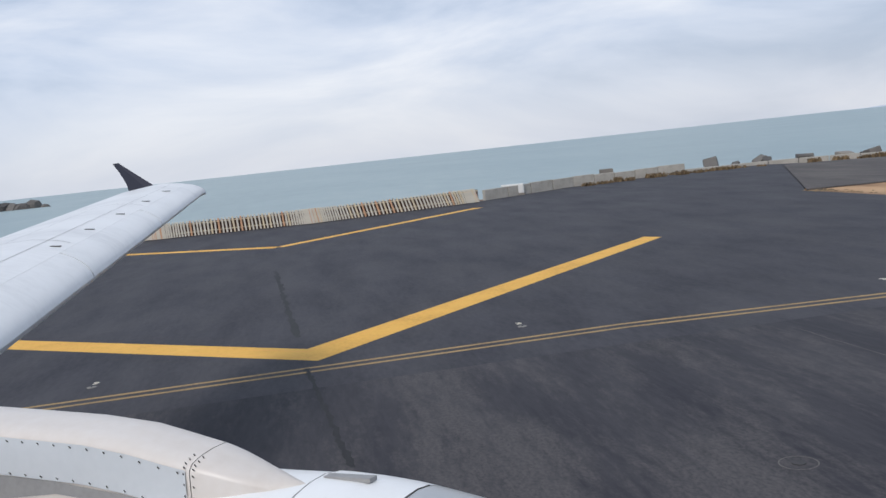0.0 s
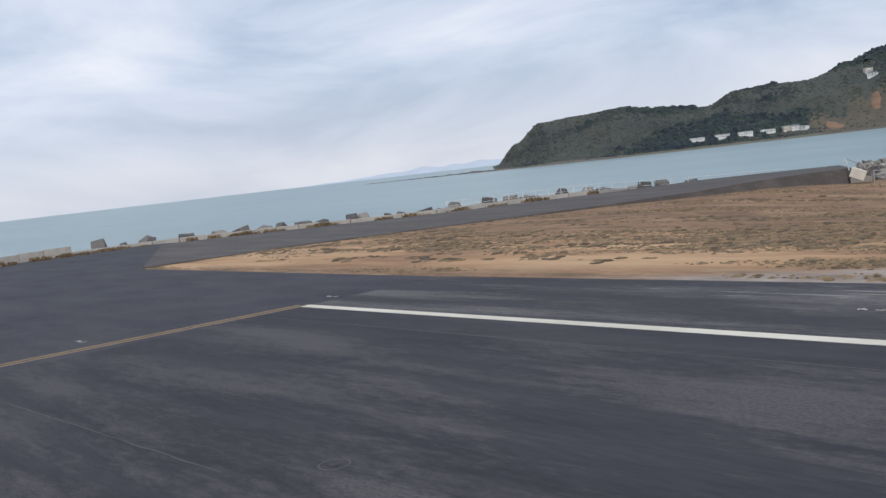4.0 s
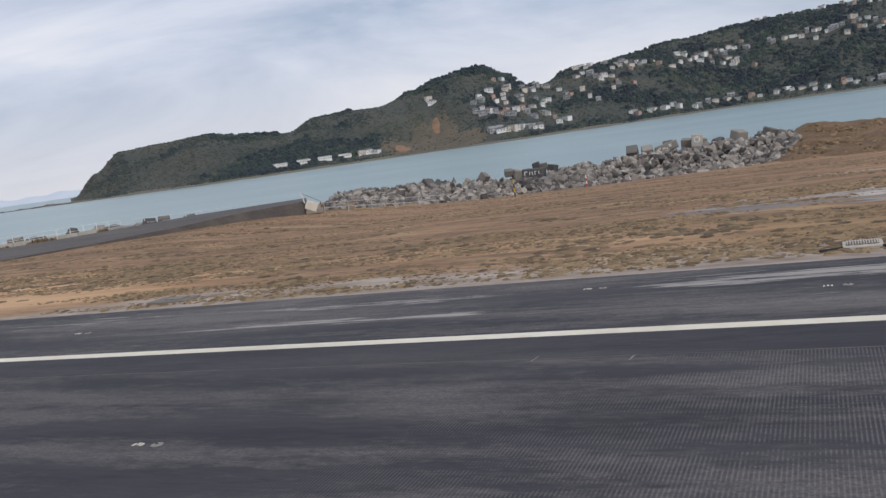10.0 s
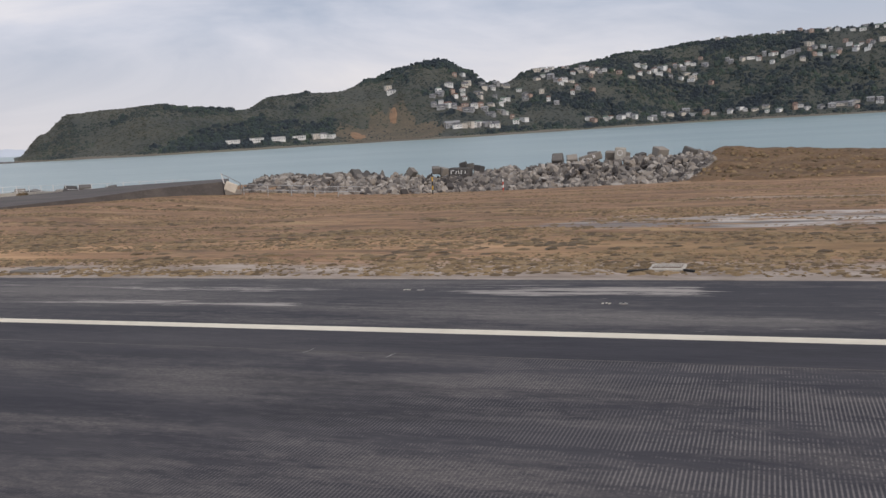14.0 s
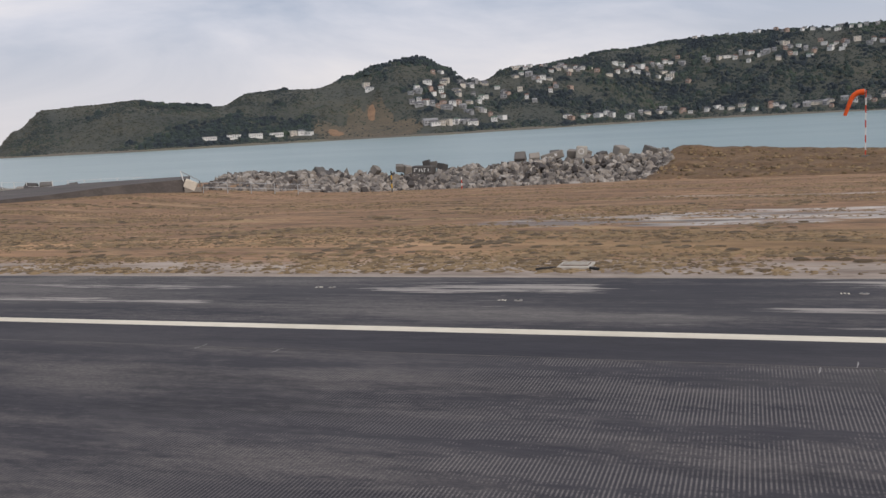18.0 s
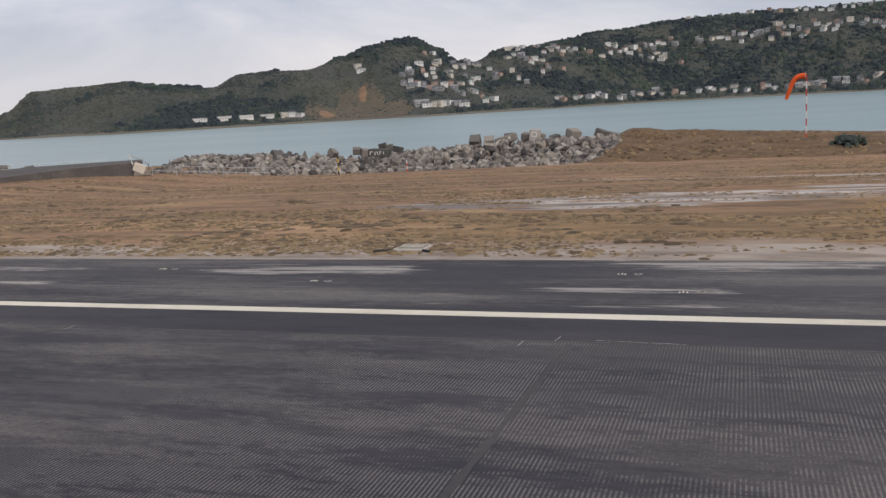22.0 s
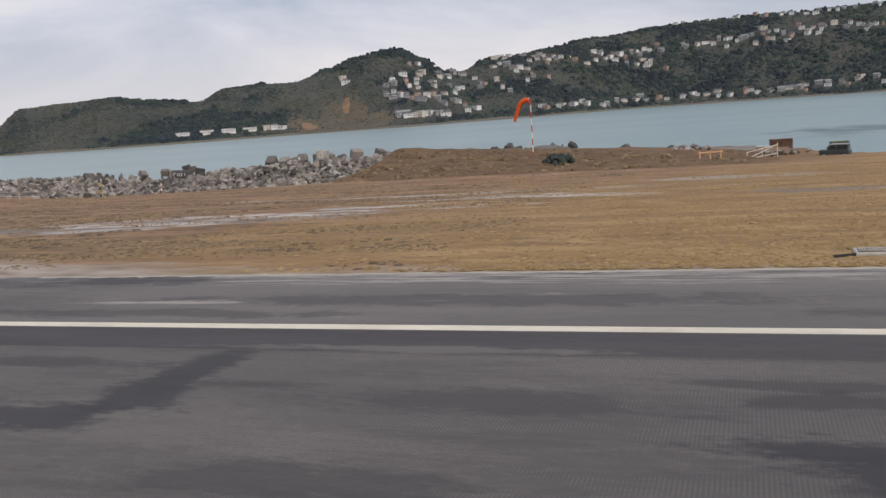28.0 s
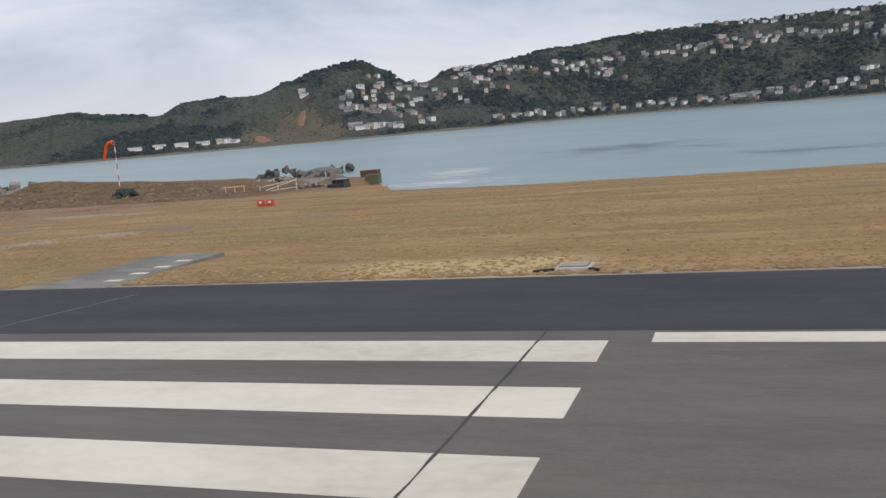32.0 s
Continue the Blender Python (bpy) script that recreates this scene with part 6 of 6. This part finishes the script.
ragged("pale_crack", (-49.5, 7.1), (-34, 7.5), 0.02, M["joint_grey"], "thin pale paving joint on the turning area", 40, 0.015)
ragged("dust_edge", (12, 26.98), (55, 26.95), 0.26, M["pale_slab"], "pale dusty edge where asphalt meets grass", 120, 0.05)


def drain(x, y, turn=0.0):
    root = thing("drain_cover", (x, y, 0.0), "pale concrete drain with a slotted cover in the gravel", "drain", "drain covers", turn=turn)
    part("surround", boxed((1.5, 1.3, 0.24), (0, 0, -0.04), bevel=0.03), M["pale_slab"], root)
    for k in range(12):
        part("bar", boxed((0.055, 0.8, 0.05), (-0.55 + 0.1 * k, 0, 0.10)), M["pale_slab"], root)
    part("pit", boxed((1.2, 0.84, 0.02), (0, 0, 0.085)), M["rust"], root)
    for x, w, t in ((-1.15, 0.95, 24), (0.95, 0.55, -32)):
        part("kerb", boxed((w, 0.12, 0.16), (x, -0.75, 0.0), (0, 0, t), bevel=0.02), M["black"], root)
    root.scale = (0.74, 0.8, 1.0)


drain(-5.0, 29.2)
drain(40.6, 29.5)
drain(91.4, 28.45)
root = thing("ground_slab", (-30.3, 28.8, 0.0), "pale concrete slab set in the gravel", "slab")
part("plate", boxed((1.9, 1.1, 0.2), (0, 0, -0.03), bevel=0.03), M["block"], root)
part("lid", boxed((0.8, 0.6, 0.05), (0.2, 0, 0.09), bevel=0.01), M["block"], root)


M["disc"] = plain("dull_cast_metal", (0.22, 0.205, 0.185), 0.7)


def inset_light(x, y, bars=3, turn=0.0, r=0.12):
    root = thing("inset_light", (x, y, 0.0), "round inset runway light with painted marks beside it", "runway light", "inset runway lights", turn=turn)
    part("ring", tubed((0, 0, -0.05), (0, 0, 0.012), r, seg=20), M["disc"], root)
    part("body", tubed((0, 0, 0.0), (0, 0, 0.022), r * 0.65, r * 0.55, seg=16), M["disc"], root)
    part("lens", boxed((0.06, 0.04, 0.012), (0, 0, 0.027)), M["glass"], root)
    for k in range(bars):
        part("mark_bar", boxed((0.045, 0.12, 0.008), (-0.36 - 0.09 * k, 0.04 * (k % 2), 0.004)), M["white_paint"], root)
    return root


for x, y in ((-53.8, 1.7), (-53.0, 12.2), (-50.8, 21.8), (-29.5, 23.3), (-11.9, 25.2), (-5.5, 23.5), (-17.4, 12.6), (-53.6, -9.5), (19.08, 15.83), (5.0, 22.6), (3.2, 24.9), (43.7, 15.85)):
    inset_light(x, y)
inset_light(12.47, 12.86, 1)
for k in range(24):
    y = 26.6 - 2.4 * k if k < 3 else 20.4 - 1.59 * (k - 3)
    root = inset_light(57.75 if k < 3 else 58.05, y, 0, r=0.18)
    # painted code, read from the far side towards the middle of the runway
    words = {6: "17RE2", 7: "15RE1", 8: "13RE2"}
    if k in words:
        code = bpy.data.curves.new("painted_code", "FONT")
        code.body, code.size, code.align_x, code.align_y, code.extrude = words[k], 0.24, "CENTER", "CENTER", 0.002
        code.materials.append(M["white_paint"])
        ob = new("painted_code", code)
        ob.parent = root
        ob.matrix_basis = pose(-0.37, -0.03, 0.009, 0, 0, -102)
    else:
        for j in range(5):
            part("mark_bar", boxed((0.16, 0.045, 0.008), (-0.33 - 0.02 * j, 0.2 - 0.1 * j, 0.004), (0, 0, -12)), M["white_paint"], root)
M["scuff"] = plain("scuffed_paint", (0.50, 0.46, 0.37), 0.85)
M["rubber_grey"] = plain("faint_rubber_mark", (0.062, 0.058, 0.058), 0.9)
for x, y, r, a0, a1 in ((66.4, 23.0, 1.5, 0.2, 5.2), (69.2, 22.6, 1.9, 1.2, 5.9), (69.4, 22.7, 1.6, 2.0, 5.0)):
    bm = bmesh.new()
    rows = []
    for j in range(37):
        a = a0 + (a1 - a0) * j / 36
        h = 0.05 * math.sin(math.pi * j / 36) + 0.008
        rows.append([bm.verts.new((x + (r + d) * math.cos(a), y + (r + d) * 0.85 * math.sin(a), 0.004)) for d in (-h, h)])
    for p, q in zip(rows, rows[1:]):
        bm.faces.new((p[0], p[1], q[1], q[0]))
    bmesh.ops.recalc_face_normals(bm, faces=bm.faces)
    tagged(part("tyre_mark", bm, M["rubber_grey"]), "faint curved tyre mark on the shoulder", "road marking", kind="structure")
for x, y, w in ((68.5, 17.6, 0.09), (70.2, 17.6, 0.07)):
    bm = bmesh.new()
    rows = []
    for j in range(13):
        k = j / 12
        rows.append([bm.verts.new((x + 0.5 * math.sin(k * 2.4) + d, y + 1.6 * k, 0.007)) for d in (-w * math.sin(math.pi * k) - 0.005, w * math.sin(math.pi * k) + 0.005)])
    for p, q in zip(rows, rows[1:]):
        bm.faces.new((p[0], p[1], q[1], q[0]))
    bmesh.ops.recalc_face_normals(bm, faces=bm.faces)
    tagged(part("tyre_mark", bm, M["scuff"]), "faint scuffed tyre mark over the white paint", "road marking", kind="structure")
for x, y in ((-41.7, 2.7), (-32.5, 8.8)):
    root = thing("ground_ring", (x, y, 0.0), "pale painted ring round a ground socket", "road marking")
    bm = bmesh.new()
    for j in range(24):
        a, b = j * math.pi / 12, (j + 1) * math.pi / 12
        f = [bm.verts.new((r * math.cos(t), r * math.sin(t), 0.005)) for r, t in ((0.26, a), (0.28, a), (0.28, b), (0.26, b))]
        bm.faces.new(f)
    part("ring", bm, M["joint_grey"], root)
    part("socket", tubed((0, 0, -0.02), (0, 0, 0.012), 0.1, seg=12), M["shade_tar"], root)


def edge_lamp(x, y):
    root = thing("edge_lamp", (x, y, 0.0), "yellow runway edge lamp on a round base plate", "runway light", "raised runway lamps")
    part("plate", tubed((0, 0, -0.02), (0, 0, 0.03), 0.17, seg=20), M["white"], root)
    part("stem", tubed((0, 0, 0.03), (0, 0, 0.18), 0.045, 0.038, seg=12), M["lamp_yellow"], root)
    part("collar", tubed((0, 0, 0.16), (0, 0, 0.20), 0.09, seg=14), M["lamp_yellow"], root)
    part("lens", tubed((0, 0, 0.20), (0, 0, 0.31), 0.06, 0.045, seg=12), M["joint_grey"], root)
    part("cap", tubed((0, 0, 0.31), (0, 0, 0.34), 0.055, 0.02, seg=12), M["steel"], root)
    for k in range(5):
        part("mark_bar", boxed((0.08, 0.2, 0.008), (-0.3 + 0.14 * k, -0.5, 0.004)), M["white_paint"], root)


edge_lamp(10.56, 22.45)
edge_lamp(73.72, 22.1)
root = thing("marker_light", (56.45, 33.75, 0.0), "small red marker light at the end of the pad", "runway light")
part("base", boxed((0.5, 0.4, 0.1), (0, 0, 0.05)), M["black"], root)
part("stem", tubed((0, 0, 0.1), (0, 0, 0.25), 0.05), M["red"], root)
part("lamp", tubed((0, 0, 0.25), (0, 0, 0.42), 0.09, 0.07), M["red"], root)
root = thing("timber_beam", (57.2, 34.15, 0.0), "pale timber beam lying in the grass", "beam", turn=-6)
part("beam", boxed((0.95, 0.18, 0.14), (0, 0, 0.07), bevel=0.02), M["slat_white"], root)

# ---- aircraft wing and engine ----
M["seam_grey"] = plain("grey_panel_seam", (0.36, 0.36, 0.36), 0.6)
plane = thing("airliner_wing", (-30.95, -4.2, 0.022), "white airliner wing with a dark winglet and a white engine", "aircraft", turn=57.42)
UPPER = [(0.0, 0.0), (0.004, 0.012), (0.012, 0.022), (0.024, 0.033), (0.04, 0.042), (0.063, 0.053), (0.09, 0.062), (0.125, 0.0715), (0.17, 0.079), (0.30, 0.09), (0.45, 0.088), (0.62, 0.07), (0.8, 0.043), (1.0, 0.012)]
LOWER = [(1.0, 0.0), (0.7, -0.012), (0.4, -0.03), (0.17, -0.036), (0.05, -0.027), (0.012, -0.016)]


def lead(y):
    return Vector((-8.27 - 0.471 * (y - 8), y, 3.57 + 0.136 * (y - 8)))


def chord(y):
    return lerp_table([(0.5, 6.2), (4.6, 4.2), (15.35, 2.1)], y) if y < 4.6 else 4.2 + (2.1 - 4.2) * (y - 4.6) / 10.75


def section(y, c0, c1):
    pts = [p for p in UPPER if c0 <= p[0] <= c1] + [p for p in LOWER if c0 <= p[0] <= c1]
    c, o = chord(y), lead(y)
    tw = radians(4.6)
    return [o + Vector((-c * (u * math.cos(tw)), 0, c * (w * 1.2 + u * math.sin(tw)))) for u, w in pts]


def loft(rings, closed=True, caps=True):
    bm = bmesh.new()
    vr = [[bm.verts.new(p) for p in r] for r in rings]
    k = len(vr[0])
    for p, q in zip(vr, vr[1:]):
        for j in range(k if closed else k - 1):
            bm.faces.new((p[j], p[(j + 1) % k], q[(j + 1) % k], q[j]))
    if caps:
        bm.faces.new(vr[0][::-1])
        bm.faces.new(vr[-1])
    bmesh.ops.recalc_face_normals(bm, faces=bm.faces)
    return bm


span = [0.5, 2, 4, 4.6, 6.5, 8.5, 10.5, 12.5, 14.5, 15.2]
part("wing_panel", loft([section(y, 0.165, 1.0) for y in span]), M["wing"], plane, smooth="edges")
for a, b in ((0.9, 3.95), (4.65, 8.9), (8.93, 12.2), (12.23, 15.2)):
    part("slat", loft([[p + Vector((0.008, 0, 0)) for p in section(y, 0.0, 0.17)] for y in (a, (a + b) / 2, b)]), M["wing"], plane, smooth="edges")
def skin(y, u):
    """A point just over the wing's upper face."""
    c, o, tw = chord(y), lead(y), radians(4.6)
    for (a, p), (b, q) in zip(UPPER, UPPER[1:]):
        if a <= u <= b:
            w = p + (q - p) * (u - a) / (b - a)
    return o + Vector((-c * u * math.cos(tw), 0, c * (w * 1.2 + u * math.sin(tw)) + 0.005))


for ends in (((4.8, 0.62), (12.6, 0.62)), ((2.0, 0.62), (4.4, 0.62)), ((4.8, 0.34), (15.0, 0.34)), ((6.4, 0.2), (6.4, 0.98)), ((8.5, 0.62), (8.5, 0.98)), ((10.5, 0.62), (10.5, 0.98)), ((12.6, 0.62), (12.6, 0.98)), ((12.6, 0.2), (12.6, 0.6)), ((9.5, 0.2), (9.5, 0.6))):
    (y0, u0), (y1, u1) = ends
    along_span = u0 == u1
    pts = []
    for i in range(13):
        k = i / 12
        y, u = y0 + (y1 - y0) * k, u0 + (u1 - u0) * k
        pts.append([skin(y, u - 0.002), skin(y, u + 0.002)] if along_span else [skin(y - 0.007, u), skin(y + 0.007, u)])
    part("panel_seam", loft(pts, closed=False, caps=False), M["seam_grey"], plane)
tip = [section(15.2, 0.0, 1.0)]
for y, k in ((15.4, 0.9), (15.52, 0.6), (15.56, 0.25)):
    base = section(15.2, 0.0, 1.0)
    mid_c = Vector((sum(p.x for p in base) / len(base) - 0.15, y, sum(p.z for p in base) / len(base)))
    tip.append([mid_c + Vector(((p.x - mid_c.x) * (0.55 + 0.45 * k), 0, (p.z - mid_c.z) * k)) for p in base])
part("tip_cap", loft(tip), M["wing"], plane, smooth="edges")
fin = []
for k in (0.0, 0.25, 0.5, 0.75, 1.0):
    x0 = -12.95 - 1.37 * k
    x1 = -13.85 - 0.65 * k ** 1.3
    z = 4.72 + 0.70 * k
    y = 15.45 + 0.3 * k
    th = 0.05 - 0.03 * k
    fin.append([Vector((x0, y, z)), Vector(((x0 * 2 + x1) / 3, y - th, z)), Vector((x1, y, z)), Vector(((x0 * 2 + x1) / 3, y + th, z))])
part("winglet", loft(fin), M["dark_fin"], plane, "dark navy swept winglet")
for y in (9.2, 10.4, 11.7, 13.0, 14.2):
    o, c = lead(y), chord(y)
    part("vent", boxed((0.15, 0.05, 0.012), (o.x - c * 0.24, y, o.z + c * (0.085 * 1.2 + 0.24 * math.sin(radians(4.6))) + 0.004), (0, 5, 25)), M["gap"], plane)

AX, AZ = 4.3, 1.62
# Grey of the shade painted under the side panel, and of the vent slot.
M["shade_slot_grey"] = plain("grey_shade_and_slot", (0.30, 0.29, 0.28), 0.5)


def turned_body(profile, seg=40, a0=0.0, a1=2 * math.pi):
    full = a1 - a0 > 6.28
    n = seg if full else seg + 1
    return loft([[Vector((x, AX + r * math.cos(a0 + (a1 - a0) * j / seg), AZ + r * math.sin(a0 + (a1 - a0) * j / seg))) for j in range(n)] for x, r in profile], closed=full, caps=False)


part("inlet_lip", turned_body([(-1.96, 0.86), (-1.56, 0.87), (-1.28, 0.90), (-1.15, 0.94), (-1.11, 0.975), (-1.15, 1.01), (-1.27, 1.055), (-1.5, 1.105), (-1.78, 1.155)]), M["lip"], plane, "bare metal inlet lip", smooth=True)
part("fan_cowl", turned_body([(-1.79, 1.157), (-1.95, 1.182), (-2.2, 1.208), (-2.47, 1.224)]), M["cowl"], plane, "white fan cowl", smooth=True)
part("rear_cowl", turned_body([(-2.48, 1.212), (-3.2, 1.215), (-3.9, 1.19), (-4.6, 1.10), (-5.4, 0.93), (-5.42, 0.86), (-4.4, 0.86)]), M["cowl"], plane, smooth=True)
part("inner_duct", turned_body([(-1.96, 0.86), (-2.3, 0.86), (-2.41, 0.05)]), M["black"], plane)
part("exhaust_cone", turned_body([(-4.6, 0.62), (-6.0, 0.42), (-6.6, 0.08)]), M["rust"], plane, smooth=True)
part("seam", turned_body([(-1.782, 1.160), (-1.79, 1.161)]), M["gap"], plane)
part("seam", turned_body([(-2.470, 1.226), (-2.478, 1.226)]), M["gap"], plane)
slot = loft([[Vector((x, AX + r * math.cos(a), AZ + r * math.sin(a))) for a, r in ((1.40, 1.229), (1.48, 1.229), (1.48, 1.2), (1.40, 1.2))] for x in (-2.09, -2.44)])
part("vent_slot", slot, M["shade_slot_grey"], plane, "dark rectangular vent slot")

CREST_Z = [(-8.2, 3.40), (-7.2, 3.40), (-6.5, 3.33), (-5.6, 3.28), (-4.4, 3.235), (-4.1, 3.215), (-3.8, 3.18), (-3.44, 3.10), (-3.18, 3.045), (-2.99, 2.985), (-2.79, 2.915), (-2.68, 2.88), (-2.5, 2.83)]
WIDTH = [(-8.2, 0.1), (-6.5, 0.3), (-5.6, 0.32), (-4.2, 0.31), (-3.5, 0.30), (-3.2, 0.28), (-2.95, 0.23), (-2.72, 0.14), (-2.5, 0.03)]


def straight(table, v):
    for (a, p), (b, q) in zip(table, table[1:]):
        if v <= b:
            return p + (q - p) * (v - a) / (b - a)
    return table[-1][1]


def pylon_ring(x):
    z, w = straight(CREST_Z, x), straight(WIDTH, x)
    y0 = AX
    low_z = 0.9 * smooth_step(-4.2, -5.4, x)
    return [Vector((x, y0 - w * a, z - b)) for a, b in ((-1.0, 0.6 + low_z), (-0.97, 0.2), (-0.85, 0.07), (-0.5, 0.01), (0, 0), (0.5, 0.01), (0.82, 0.03), (0.96, 0.07), (1.0, 0.20), (1.02, 0.35), (1.06, 0.72 + low_z))]


part("pylon_fairing", loft([pylon_ring(x) for x in (-8.2, -7.6, -7.0, -6.3, -5.6, -4.9, -4.3, -3.8, -3.5, -3.226)], closed=False, caps=False), M["cream"], plane, "cream pylon fairing", smooth=True)
part("pylon_nose", loft([pylon_ring(x) for x in (-3.22, -3.12, -3.02, -2.92, -2.82, -2.72, -2.61, -2.5)], closed=False, caps=False), M["cream"], plane, "cream pylon nose fairing", smooth=True)
panel = []
for x in (-5.5, -4.8, -4.1, -3.7, -3.4, -3.25):
    r = pylon_ring(x)
    off = Vector((0, -0.012, 0.004))
    panel.append([r[7] + off, r[8] + off, r[9] + off])
# Thin strip that paints the band of shade below the side panel.
ledge = []
for x in (-5.5, -4.4, -3.7, -3.25):
    r = pylon_ring(x)
    ledge.append([r[9] + Vector((0, -0.006, -0.005)), r[9].lerp(r[10], 0.22) + Vector((0, -0.008, 0))])
part("ledge", loft(ledge, closed=False, caps=False), M["shade_slot_grey"], plane, "strip of painted grey shade under the side panel")
part("side_panel", loft(panel, closed=False, caps=False), M["alloy"], plane, "grey alloy side panel", smooth=True)
BOLT = mesh_of("bolt", tubed((0, 0, -0.01), (0, -0.012, 0.006), 0.0042, seg=8), M["gap"])
for i in range(15):
    x = -3.3 - 0.15 * i
    r = pylon_ring(x)
    for q in (r[7].lerp(r[8], 0.15), r[8].lerp(r[9], 0.85)):
        ob = new("bolt", BOLT)
        ob.parent = plane
        ob.location = q + Vector((0, -0.016, 0.004))
for i in range(9):
    for x in (-3.19, -3.26):
        r = pylon_ring(x)
        d = i / 8 * 4.4
        q = r[5 + int(d)].lerp(r[6 + int(d)], d - int(d))
        ob = new("bolt", BOLT)
        ob.parent = plane
        ob.location = q + Vector((0, -0.008, 0.006))
# main wheel leg under the wing
part("gear_leg", tubed((-9.3, 2.0, 0.55), (-8.9, 2.1, 3.4), 0.13, seg=12), M["steel"], plane)
for y in (1.55, 2.45):
    wheel = part("wheel", tubed((-9.3, y - 0.2, 0.58), (-9.3, y + 0.2, 0.58), 0.58, seg=24), M["black"], plane)
    part("hub", tubed((-9.3, y - 0.21, 0.58), (-9.3, y + 0.21, 0.58), 0.25, seg=16), M["steel"], wheel)
